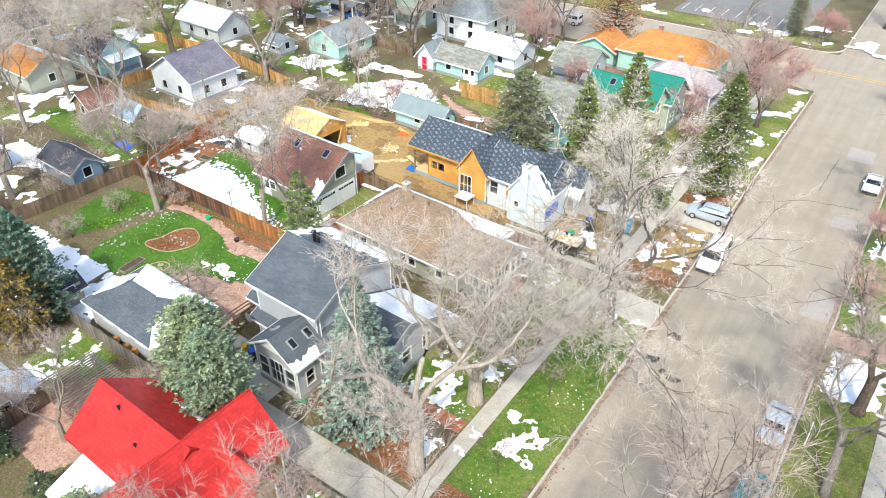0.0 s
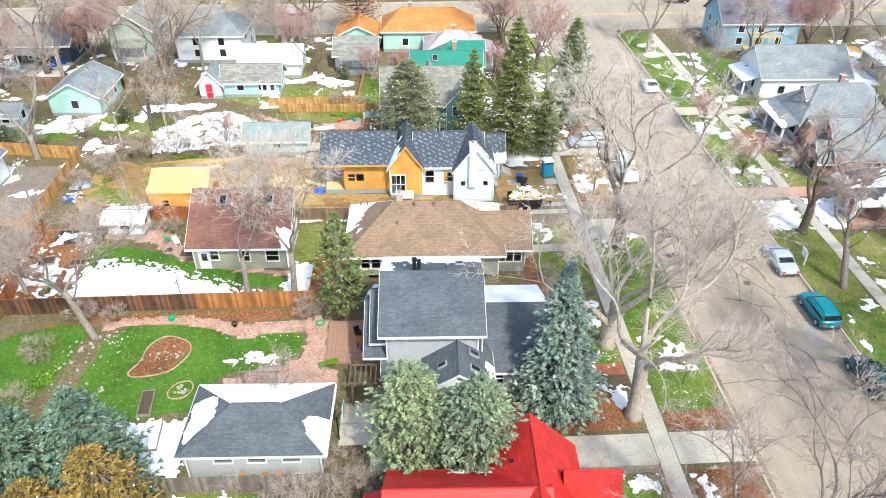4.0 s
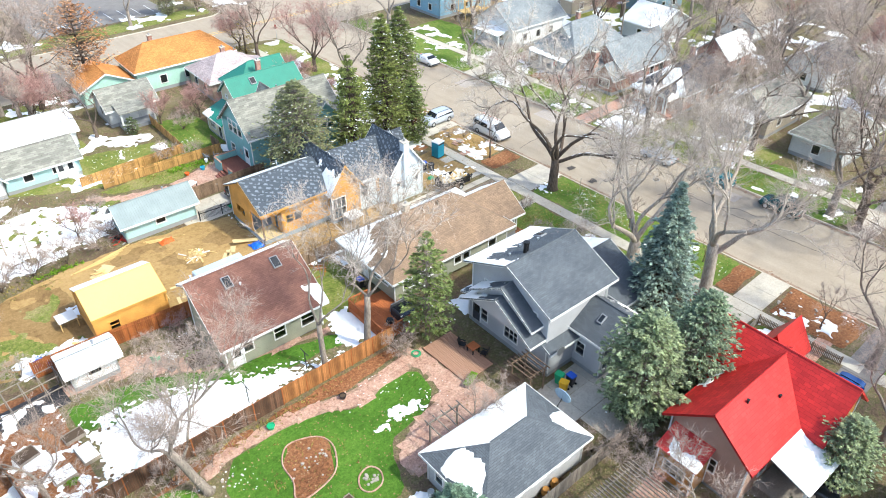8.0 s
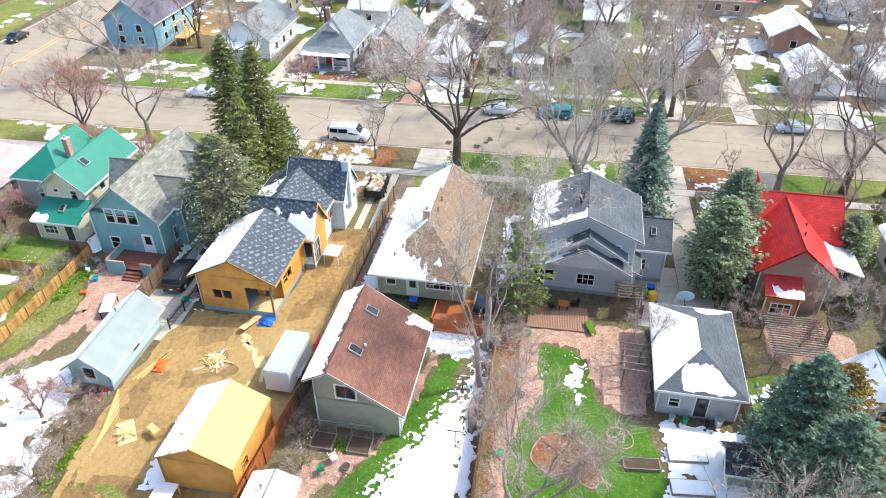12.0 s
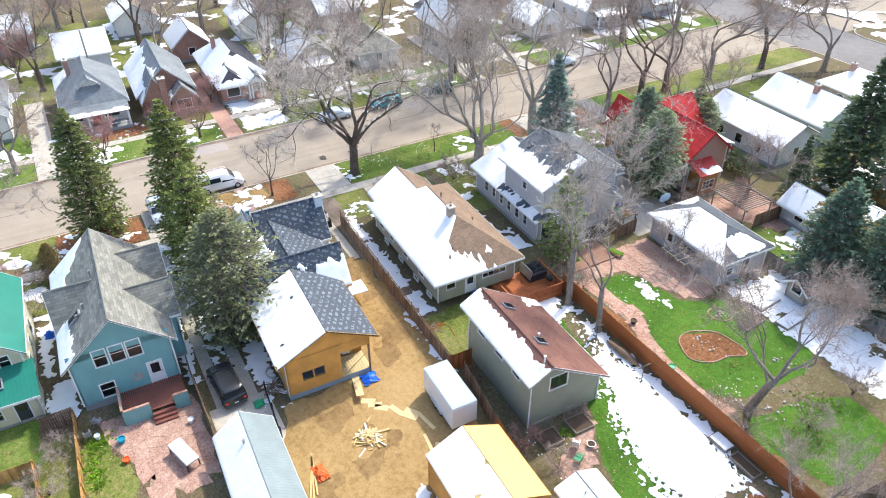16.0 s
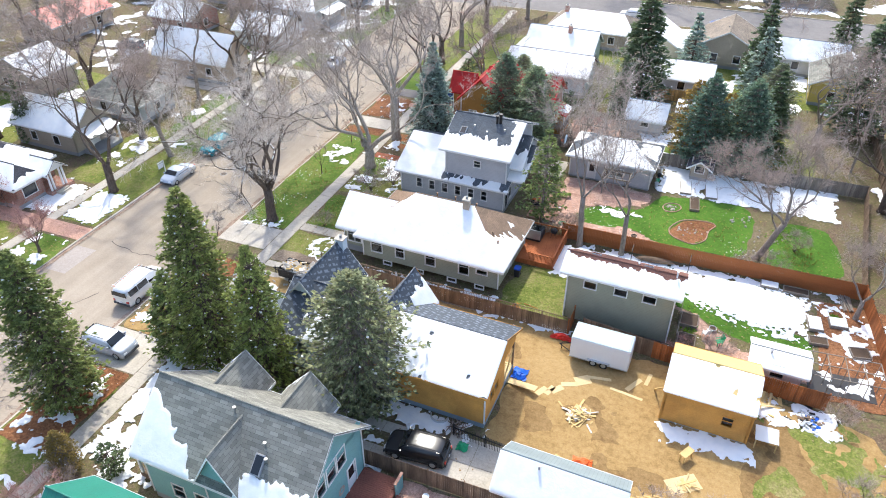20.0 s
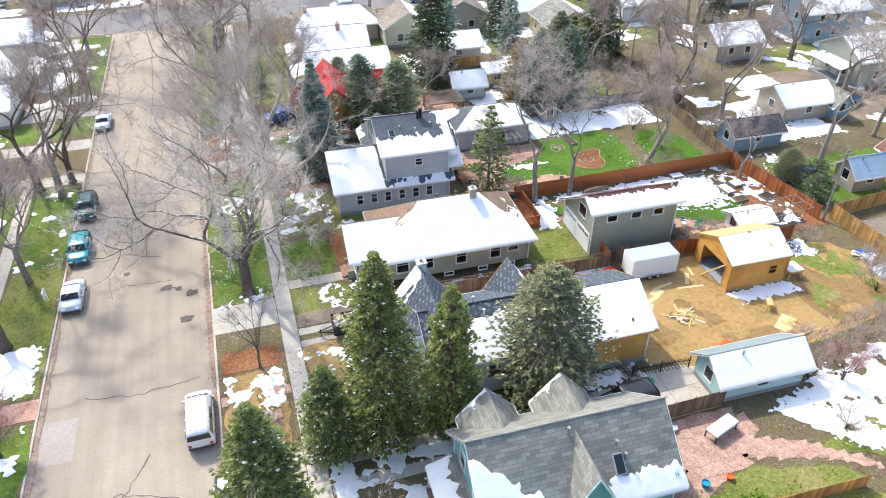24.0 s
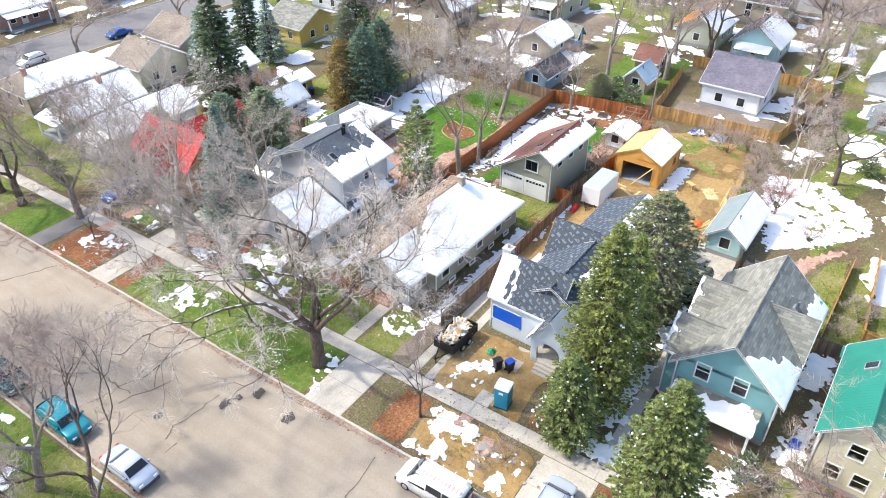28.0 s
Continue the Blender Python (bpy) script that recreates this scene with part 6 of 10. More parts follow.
# plain houses further off
def cottage(x, y, w, d, eave, rise, axis, wall, roof, label, snow="N", hip=0.0, seed=1, chim=None, porch=None, name="house", rz=HR, trim="trim_white", two=False, cat="house", cover=None, east_gable=None):
    h = place(name, x, y, label, cat, rz)
    z = 0.55
    n1, n2 = max(1, int(w / 3.9)), max(1, int(d / 3.9))
    zs = [1.1] if not two else [1.1, eave - 1.7]
    wins = [q for zz in zs for s, n, ln in (("S", n1, w), ("N", n1, w), ("E", n2, d), ("W", n2, d)) for q in many(s, n, ln, zz, 0.95, 1.15)]
    drs = []
    if porch:
        s = porch[0]
        ln = w if s in "SN" else d
        drs = [(s, ln / 2, z - 0.05, 0.95, 2.0, "door_white" if len(porch) < 2 or len(porch[1:]) == 0 else porch[1])]
        wins = [q for q in wins if not (q[0] == s and abs(q[1] - ln / 2) < 1.1)]
    body(h, w, d, eave, wall, wins=wins, doors=drs, found=0.5, trim=trim, far=True)
    cv = cover or (lambda a, b, sd: 0.5 - 0.25 * b)
    sn = {k: cv for k in snow} if snow else None
    gable_roof(h, w, d, eave, rise, axis, roof, wall=wall, over=0.45, seed=seed, snow=sn, hip0=hip, hip1=hip, trim=trim)
    if chim:
        chimney(h, chim[0], chim[1], eave, eave + rise + 0.7, 0.6, "brick_red")
    if porch:
        s = porch[0]
        ln = (w if s in "SN" else d) * 0.7
        m = wall_frame(s, w, d)
        full = w if s in "SN" else d
        a = (full - ln) / 2
        P = [a - 0.2, a + ln + 0.2]
        sl = [m @ Vector(q) for q in ((P[0], -2.2, 2.5), (P[1], -2.2, 2.5), (P[1], 0.1, 3.15), (P[0], 0.1, 3.15))]
        slope(h, [tuple(q) for q in sl], roof, 0.12)
        if "N" in snow and s != "S":
            roof_snow(h, [tuple(q) for q in sl], seed + 9, lambda a, b, sd: 0.3 + 0 * a)
        part("porch_floor", moved(box(a, -2.0, 0, a + ln, 0, 0.45), m), M["foundation"], h)
        for u in (a + 0.1, a + ln - 0.1):
            part("porch_post", moved(box(u - 0.1, -1.95, 0.45, u + 0.1, -1.75, 2.5), m), M[trim], h)
    vents(h, [(w * 0.2 if axis == "x" else 0.4, 0.4 if axis == "x" else d * 0.2, eave + rise * 0.85, 0.4)], "metal_grey")
    return h


# north of the teal house
def green_roofed_house():
    h = place("green_roofed_house", 3.3, 38.9, "two-storey cream sided house with green ribbed metal roofs")
    body(h, 9.4, 4.6, 5.0, "sid_cream", wins=[("W", 3.4, 3.7, 0.7, 1.0), ("W", 1.4, 4.4, 0.5, 0.35), ("S", 7.4, 3.4, 0.8, 1.2), ("S", 3.0, 3.4, 0.8, 1.2), *many("S", 3, 9.4, 1.0), *many("E", 2, 4.6, 1.0), *many("E", 1, 4.6, 3.5)], found=0.4)
    gable_roof(h, 9.4, 4.6, 5.0, 2.0, "x", "metal_green", wall="sid_cream", over=0.45, seed=201, snow={"N": lambda a, b, sd: np.minimum(0.8 - b, a - 0.3) * 3})
    skylight(h, (-1.6, -0.9, 6.42), (1, 0, 0), Vector((0, 0.755, 0.656)), 0.8, 1.0)
    body(h, 7.4, 5.6, 4.4, "sid_palegreen", 1.6, 5.0, wins=[*many("N", 3, 7.4, 1.0), *many("W", 1, 5.6, 1.0), *many("E", 2, 5.6, 1.0)], found=0.4)
    gable_roof(h, 7.4, 5.6, 4.3, 2.3, "x", "metal_green", 1.6, 5.0, wall="sid_palegreen", over=0.45, seed=203, hip0=3.2, snow={"N": lambda a, b, sd: 0.5 - b})
    chimney(h, 1.2, 2.9, 4.0, 7.4, 0.6, "brick_red")
    body(h, 2.6, 4.8, 2.5, "sid_cream", -6.0, -0.2, wins=[("W", 1.5, 1.0, 1.5, 0.9)], doors=[("W", 3.6, 0.3, 0.9, 2.0, "trim_dark")], found=0.3, sides="WSN")
    P = [(-7.7, 2.5, 2.55), (-7.7, -2.9, 2.55), (-4.65, -2.9, 3.75), (-4.65, 2.5, 3.75)]
    slope(h, P, "metal_green")
    roof_snow(h, P, 205, lambda a, b, sd: np.minimum(0.3 - b, 0.4 - a) * 4)
    skylight(h, (-6.0, -0.4, 3.3), (0, -1, 0), Vector((0.93, 0, 0.366)), 0.6, 0.9)
    edge_board(h, P[0], P[1])


green_roofed_house()
cottage(5.2, 53.0, 8.6, 7.8, 3.0, 2.2, "x", "sid_tan", "shingle_pink", "small house with pale pinkish hipped roof and a street porch", seed=203, hip=3.6, snow="", porch="E", chim=(0, 0.5))
cottage(1.5, 62.0, 15, 7.6, 3.6, 2.4, "x", "sid_mint", "shingle_orange", "mint green house with bright orange shingle roof", seed=205, hip=3.4, snow="", chim=(-3.0, 1.0))
cottage(-10.2, 61.8, 7, 6.0, 2.6, 1.7, "y", "sid_mint", "shingle_orange", "low outbuilding with orange shingle roof", seed=206, snow="")
cottage(-10.2, 53.2, 6.4, 5.6, 2.6, 1.8, "x", "sid_ltgrey", "shingle_grey", "small grey roofed cottage with a porch", seed=207, snow="", porch="S")
cottage(-23.0, 51.0, 9, 6.4, 2.6, 1.6, "x", "sid_white", "shingle_grey", "long low white outbuilding with snow-covered roof", seed=208, cover=lambda a, b, sd: 0.6 + 0 * a, snow="NS")
cottage(-33.5, 59.5, 10.5, 9.5, 4.6, 2.8, "x", "sid_white", "shingle_light", "white two-storey house with pale roof", seed=209, hip=4.2, two=True, snow="", chim=(2.0, 0.5))
_h = cottage(-24.8, 42.8, 8.2, 4.4, 2.5, 1.7, "x", "sid_aqua", "shingle_grey", "small aqua cottage with grey shingle roof and white glazed doors", seed=210, snow="", porch=None)
for _u in (5.6, 6.7):
    door(_h, wall_frame("S", 8.2, 4.4) @ pose(0, -0.1, 0), _u, 0.2, _u + 0.9, 2.2)
_h = cottage(-30.6, 42.2, 3.2, 3.6, 2.4, 1.8, "y", "sid_white", "shingle_light", "little white shed with bright red door", seed=211, snow="", name="garden_shed", cat="shed")
door(_h, wall_frame("S", 3.2, 3.6) @ pose(0, -0.1, 0), 0.95, 0.25, 1.95, 2.3, mat="door_red", glazed=False)
cottage(-47.8, 39.5, 7.0, 8.0, 2.8, 1.9, "y", "sid_mint", "shingle_light", "green garage with pale green-grey roof", seed=212, snow="", name="garage", cat="garage")
cottage(-46.5, 61.5, 7, 8, 4.6, 2.4, "y", "sid_palegreen", "shingle_grey", "two-storey green house with grey roof", seed=213, two=True, snow="W", porch="S")
cottage(-60.0, 58.5, 9, 7, 3.4, 2.2, "x", "sid_navy", "shingle_light", "dark navy sided house with white trim", seed=214, snow="N", porch="S")
cottage(-55.5, 33.0, 3.4, 3.2, 2.1, 1.0, "x", "sid_ltgrey", "shingle_light", "small grey shed with double doors", seed=215, snow="", name="garden_shed", cat="shed")
cottage(-72.0, 33.0, 11, 7, 3.0, 2.0, "x", "sid_ltgrey", "shingle_light", "long pale outbuilding with white snowy roof", seed=216, cover=lambda a, b, sd: 0.6 + 0 * a, snow="NS")
cottage(-85.0, 45.0, 10, 9, 3.6, 2.4, "y", "sid_tan", "shingle_grey", "tan sided bungalow with grey roof", seed=217, snow="W", porch="W")
cottage(-75.0, 60.0, 11, 8, 3.4, 2.2, "x", "sid_white", "shingle_dark", "white bungalow with dark roof", seed=218, porch="S")
# west lots
cottage(-54.5, 14.6, 9.4, 8.0, 3.5, 2.7, "y", "sid_white", "shingle_violet", "white boarded house with steep dark violet-grey roof", seed=220, two=False, snow="", trim="trim_white")
cottage(-74.5, 12.5, 9.0, 7.0, 3.2, 2.6, "x", "sid_aqua", "shingle_dark", "bright aqua house with dark roof and white terrace", seed=221, snow="N", porch="E")
cottage(-77.0, 2.6, 9.0, 7.0, 3.0, 2.0, "x", "sid_olive_l", "shingle_orange", "olive cottage with orange-brown roof half under snow", seed=222, snow="N")
cottage(-95.0, 8.0, 10, 9, 4.0, 2.6, "y", "sid_tan", "shingle_dark", "dark roofed house beside the west street", seed=223, snow="", two=True)
cottage(-57.0, -17.5, 7.6, 5.8, 2.5, 1.7, "x", "sid_tan", "shingle_tan", "tan garage with snow-covered roof", seed=224, snow="NS", cover=lambda a, b, sd: 0.5 + 0 * a, name="garage", cat="garage")
cottage(-45.0, -11.2, 6.8, 3.6, 2.3, 1.2, "x", "sid_blue", "shingle_dark", "long blue shed with dark curved roof", seed=225, snow="", name="garden_shed", cat="shed")
cottage(-50.6, 1.4, 4.2, 3.2, 2.2, 1.4, "x", "sid_tan", "metal_blue", "garden shed with pale blue metal roof", seed=226, snow="", name="garden_shed", cat="shed")
cottage(-58.0, 0.2, 4.0, 3.6, 2.4, 1.5, "y", "sid_brown", "shingle_rust", "brown wooden shed with rust roof", seed=227, snow="", name="garden_shed", cat="shed")
cottage(-61.5, -15.0, 2.6, 2.8, 2.2, 1.4, "y", "sid_skyblue", "shingle_grey", "small blue barn-shaped shed", seed=228, snow="N", name="garden_shed", cat="shed")
cottage(-77.0, -26.0, 11, 9, 4.0, 2.4, "x", "sid_olive_l", "shingle_tan", "olive bungalow with covered back porch", seed=229, porch="E")
cottage(-83.0, -44.0, 12, 9, 5.2, 2.8, "x", "sid_blue", "shingle_dark", "two-storey blue-grey house with dark roof", seed=230, two=True)
cottage(-62.0, -40.0, 8, 7, 3.0, 2.0, "x", "sid_tan", "shingle_rust", "tan cottage with brown roof", seed=231)
cottage(-40.0, -56.0, 9, 8, 3.2, 2.2, "y", "sid_yellow", "shingle_grey", "pale yellow bungalow with grey roof", seed=232, snow="W")
cottage(-58.0, -62.0, 10, 8, 3.4, 2.2, "x", "sid_ltgrey", "shingle_dark", "grey bungalow with snow on its roof", seed=233)
cottage(-23.6, -66.5, 9, 9, 3.4, 2.4, "y", "sid_tan", "shingle_tan", "tan house with brown roof", seed=234, two=False)
cottage(-80.0, -66.0, 11, 9, 3.6, 2.2, "x", "sid_white", "shingle_grey", "white bungalow behind bare trees", seed=235)
# south of the red roof
cottage(0.2, -46.0, 11.8, 6.4, 3.3, 1.8, "x", "sid_white", "shingle_dark", "white house with snow-covered roof and a glazed porch", seed=240, snow="NS", cover=lambda a, b, sd: 0.6 + 0 * a, porch="E")
cottage(0.6, -55.4, 10.2, 6.8, 3.2, 2.4, "x", "sid_palegreen", "shingle_light", "pale green sided house with snow-covered roof", seed=241, snow="NS", cover=lambda a, b, sd: 0.55 + 0 * a, porch="E", chim=(-1.0, 0.6))
cottage(-2.0, -67.8, 14.0, 8.0, 3.0, 1.9, "x", "brick_tan", "shingle_tan", "long brick ranch house with snow-covered roof", seed=242, snow="NS", cover=lambda a, b, sd: 0.6 + 0 * a, chim=(5.0, 0.8), hip=3.0)
cottage(-13.0, -62.0, 8.0, 7.0, 3.4, 2.4, "y", "sid_cream", "shingle_tan", "cream house with steep tan roof", seed=243, snow="W")
cottage(-35.5, -66.0, 9.6, 6.6, 2.8, 1.8, "x", "sid_ltgrey", "shingle_light", "white house with snow-covered roof and brick chimney", seed=244, snow="NS", cover=lambda a, b, sd: 0.6 + 0 * a, name="garage", cat="garage")
cottage(-15.4, -36.0, 4.4, 3.4, 2.3, 1.5, "x", "sid_grey", "metal_blue", "small grey garden studio with pale roof", seed=245, snow="N", name="garden_shed", cat="shed", cover=lambda a, b, sd: 0.5 + 0 * a)
cottage(-21.0, -39.6, 3.6, 3.2, 2.4, 0.8, "x", "sid_yellow", "shingle_light", "mustard yellow playhouse with snow on its roof", seed=246, snow="NS", name="garden_shed", cat="shed", cover=lambda a, b, sd: 0.6 + 0 * a)
cottage(-18.4, -51.2, 7.4, 5.4, 2.7, 1.6, "x", "sid_ltgrey", "shingle_light", "grey block garage with snow-covered roof", seed=247, snow="NS", cover=lambda a, b, sd: 0.6 + 0 * a, name="garage", cat="garage")
cottage(-23.2, -25.3, 2.0, 2.2, 1.9, 0.7, "y", "sid_tan", "shingle_dark", "little tan tool shed with dark snowy roof", seed=248, snow="N", name="garden_shed", cat="shed")
for k, (x, lab, wl, rf) in enumerate(((2, "white bungalow across the cross street", "sid_white", "shingle_grey"), (-16, "brick bungalow across the cross street", "brick_red", "shingle_dark"), (-34, "tan bungalow across the cross street", "sid_tan", "shingle_tan"), (46, "grey bungalow at the far corner", "sid_ltgrey", "shingle_grey"), (64, "white cottage across the cross street", "sid_white", "shingle_tan"))):
    cottage(x, -106, 11, 9, 3.4, 2.4, "x", wl, rf, lab, seed=260 + k, snow="N", porch="N")
# east side of the street
cottage(56.6, 60.4, 13, 9, 4.8, 3.4, "x", "sid_skyblue", "shingle_violet", "sky blue house with dark violet-grey roof and steep gable", seed=270, two=True, snow="N")
cottage(54.5, 39.8, 12.5, 8.6, 3.6, 3.0, "x", "sid_white", "shingle_light", "white bungalow with pale grey metal-like roof", seed=271, snow="N", porch="W", cover=lambda a, b, sd: 0.25 - b)
def porch_house():
    h = place("house", 53.0, 25.2, "grey-blue bungalow with pale hipped roof, dormer and full-width porch", "house")
    body(h, 11.5, 7.6, 3.6, "sid_ltgrey", wins=[("W", 5.6, 1.2, 1.8, 1.2), ("W", 1.5, 1.2, 0.9, 1.3), *many("N", 3, 11.5, 1.1), *many("S", 3, 11.5, 1.1)], doors=[("W", 3.6, 0.5, 1.0, 2.1, "door_red")], found=0.5, far=True)
    gable_roof(h, 11.5, 7.6, 3.5, 3.3, "x", "shingle_light", over=0.5, seed=272, hip0=3.4, hip1=3.4, snow={"N": lambda a, b, sd: np.minimum(0.5 - b, 0.4 - a) * 4})
    body(h, 1.6, 2.0, 5.5, "sid_ltgrey", -3.6, 0.0, wins=[("W", 1.0, 4.5, 0.9, 0.8)], found=0, z0=4.0, far=True, lid=False)
    gable_roof(h, 2.6, 2.2, 5.4, 0.9, "x", "shingle_light", -3.2, 0.0, wall="sid_ltgrey", over=0.3, seed=274)
    P = [(-8.1, 4.0, 2.6), (-8.1, -4.0, 2.6), (-5.7, -4.0, 3.5), (-5.7, 4.0, 3.5)]
    slope(h, P, "shingle_light", 0.12)
    roof_snow(h, P, 275, lambda a, b, sd: (0.3 - b) * 2)
    for y in (-3.7, -1.2, 1.2, 3.7):
        part("porch_post", box(-7.95, y - 0.12, 0.4, -7.7, y + 0.12, 2.6), M["trim_white"], h)
    part("porch_floor", bbox(-8.0, -3.9, 0, -5.75, 3.9, 0.45, 0.02), M["foundation"], h)
    part("porch_rail", join(box(-7.9, -3.7, 0.95, -7.82, -1.2, 1.03), box(-7.9, 1.2, 0.95, -7.82, 3.7, 1.03)), M["trim_white"], h)
    chimney(h, 1.0, 2.0, 4.0, 7.2, 0.6, "brick_red")


porch_house()


def brick_house(x, y, label, steep):
    h = place("house", x, y, label, "house")
    body(h, 12.0, 7.0, 3.3, "brick_red", wins=[("W", 1.7, 1.1, 1.6, 1.2), *many("N", 4, 12.0, 1.1), *many("S", 4, 12.0, 1.1), *many("E", 2, 7.0, 1.1)], found=0.5, far=True)
    if steep:
        gable_roof(h, 12.0, 7.0, 3.2, 3.2, "x", "shingle_light", wall="brick_red", over=0.5, seed=281, snow={"N": lambda a, b, sd: (0.75 - b) * 3 + 0.3 * np.sin(a * 9)})
        body(h, 2.0, 3.4, 3.0, "brick_red", -6.6, 1.6, wins=[("W", 1.7, 1.1, 0.8, 1.3)], found=0.5, far=True)
        gable_roof(h, 4.0, 3.4, 2.9, 3.0, "x", "shingle_light", -5.8, 1.6, wall="brick_red", over=0.3, seed=283, snow={"N": lambda a, b, sd: 0.5 - b})
        body(h, 2.4, 3.2, 2.6, "brick_red", -6.8, -1.8, wins=[("W", 1.6, 1.0, 1.9, 1.2)], found=0.5, far=True)
        gable_roof(h, 4.2, 3.2, 2.6, 1.7, "x", "shingle_light", -5.9, -1.8, wall="stucco_pink", over=0.35, seed=285, snow={"N": lambda a, b, sd: 0.4 - b})
        chimney(h, -7.9, 0.5, 0.0, 5.6, 0.9, "brick_red")
    else:
        gable_roof(h, 12.0, 7.0, 3.2, 2.5, "x", "shingle_dark", over=0.55, seed=287, hip0=3.4, hip1=3.4, snow={"N": lambda a, b, sd: 0.6 + 0 * a, "W": lambda a, b, sd: 0.5 - 0.5 * b})
        body(h, 2.6, 3.6, 3.0, "brick_red", -6.8, 1.5, wins=[("W", 1.8, 1.1, 1.7, 1.2)], found=0.5, far=True)
        gable_roof(h, 4.6, 3.6, 2.9, 1.5, "x", "shingle_dark", -5.9, 1.5, wall="trim_white", over=0.4, seed=289, hip0=1.6, snow={"N": lambda a, b, sd: 0.6 + 0 * a, "S": lambda a, b, sd: 0.4 - b, "W": lambda a, b, sd: 0.4 - b})
        gable_roof(h, 3.0, 2.4, 2.8, 1.0, "x", "shingle_dark", -7.4, -1.6, wall="trim_white", over=0.3, seed=291, snow={"N": lambda a, b, sd: 0.6 + 0 * a, "S": lambda a, b, sd: 0.4 - b})
        for yy in (-2.6, -2.2, -1.0, -0.6):
            part("porch_column", cyl(-8.7, yy, 0.5, 2.8, 0.13, 0.11, 10), M["trim_white"], h)
        part("porch_floor", bbox(-9.0, -3.4, 0, -6.0, -0.2, 0.5, 0.02), M["brick_red"], h)
        part("front_steps", join(*[bbox(-9.3 - 0.3 * k, -2.4, 0, -9.0 - 0.3 * k, -0.8, 0.38 - 0.13 * k, 0.02) for k in range(3)]), M["concrete"], h)
        chimney(h, 2.0, 1.4, 3.6, 6.6, 0.6, "brick_red")
    vents(h, [(2.6, 1.2, 5.2, 0.4)], "metal_grey")


brick_house(53.4, 16.0, "red brick house with pale shingled steep gables and front chimney", True)
brick_house(53.6, 5.8, "red brick house with snowy roof and white columned porch", False)
cottage(54.0, -6.0, 10, 6.4, 3.2, 2.4, "x", "sid_tan", "shingle_grey", "small tan bungalow behind bare trees", seed=275, snow="N", porch="W")
cottage(52.4, -16.2, 9.5, 6.4, 3.0, 2.2, "x", "sid_ltgrey", "shingle_grey", "pale grey bungalow with hipped grey roof", seed=276, snow="", hip=3.4)
cottage(51.5, -31.2, 13.0, 5.6, 3.6, 3.2, "x", "brick_tan", "shingle_tan", "tan brick house with steep roof and arched front window", seed=277, snow="N", cover=lambda a, b, sd: 0.6 + 0 * a)
cottage(50.0, -47.2, 9.0, 6.6, 2.8, 2.0, "x", "sid_white", "shingle_light", "white garage with snow-covered roof", seed=278, snow="NS", cover=lambda a, b, sd: 0.6 + 0 * a, name="garage", cat="garage")
cottage(52.0, -60.0, 13, 9.0, 3.4, 2.4, "x", "sid_ltgrey", "shingle_grey", "grey bungalow with hipped roof near the corner", seed=279, hip=3.5, snow="N", porch="W")
cottage(52.0, -73.0, 12, 8.0, 3.6, 2.4, "x", "sid_ltgrey", "shingle_dark", "corner house with grey siding", seed=280, snow="N", porch="W")
cottage(86.5, -39.0, 8.0, 13.0, 3.2, 2.0, "y", "brick_tan", "metal_red", "long garage building with dark red metal roof", seed=281, snow="", name="garage", cat="garage")
cottage(68.0, -48.0, 9, 7, 3.0, 2.0, "x", "brick_red", "shingle_light", "brick garage with snow-covered roof", seed=282, snow="NS", cover=lambda a, b, sd: 0.6 + 0 * a, name="garage", cat="garage")
cottage(68.5, 8.6, 7, 5.4, 2.8, 2.4, "x", "brick_red", "shingle_dark", "dark red garage with snowy gable roof", seed=283, snow="NS", cover=lambda a, b, sd: 0.5 + 0 * a, name="garage", cat="garage")
for k, (x, y, wl, rf, lab) in enumerate(((72, 24, "sid_ltgrey", "shingle_grey", "grey house in the next row"), (74, -4, "sid_white", "shingle_dark", "white garage in the next row"), (72, -18, "sid_tan", "shingle_grey", "tan outbuilding with snowy roof"), (86, 14, "sid_white", "shingle_tan", "white house in the next row"), (86, 34, "sid_blue", "shingle_grey", "blue house in the next row"),
                                          (88, -14, "sid_ltgrey", "shingle_dark", "grey house in the next row"), (74, 44, "sid_tan", "shingle_tan", "tan garage in the next row"), (86, -62, "sid_white", "shingle_grey", "white house in the next row"), (70, -66, "sid_tan", "shingle_light", "tan garage with snowy roof"))):
    cottage(x, y, 9, 7, 3.2, 2.3, "x" if k % 2 else "y", wl, rf, lab, seed=290 + k, snow="NW", cover=lambda a, b, sd: 0.45 + 0 * a)
# teal shed and white shed
cottage(-18.7, 24.1, 7.6, 3.4, 2.3, 1.3, "x", "sid_aqua", "metal_pale", "long aqua shed with pale metal roof", seed=300, snow="N", name="garden_shed", cat="shed", cover=lambda a, b, sd: 0.5 + 0 * a)
cottage(-31.9, 6.1, 3.6, 2.5, 2.1, 0.5, "x", "sid_white", "shingle_light", "small pale shed with white snowy roof", seed=301, snow="NS", name="garden_shed", cat="shed", cover=lambda a, b, sd: 0.6 + 0 * a)


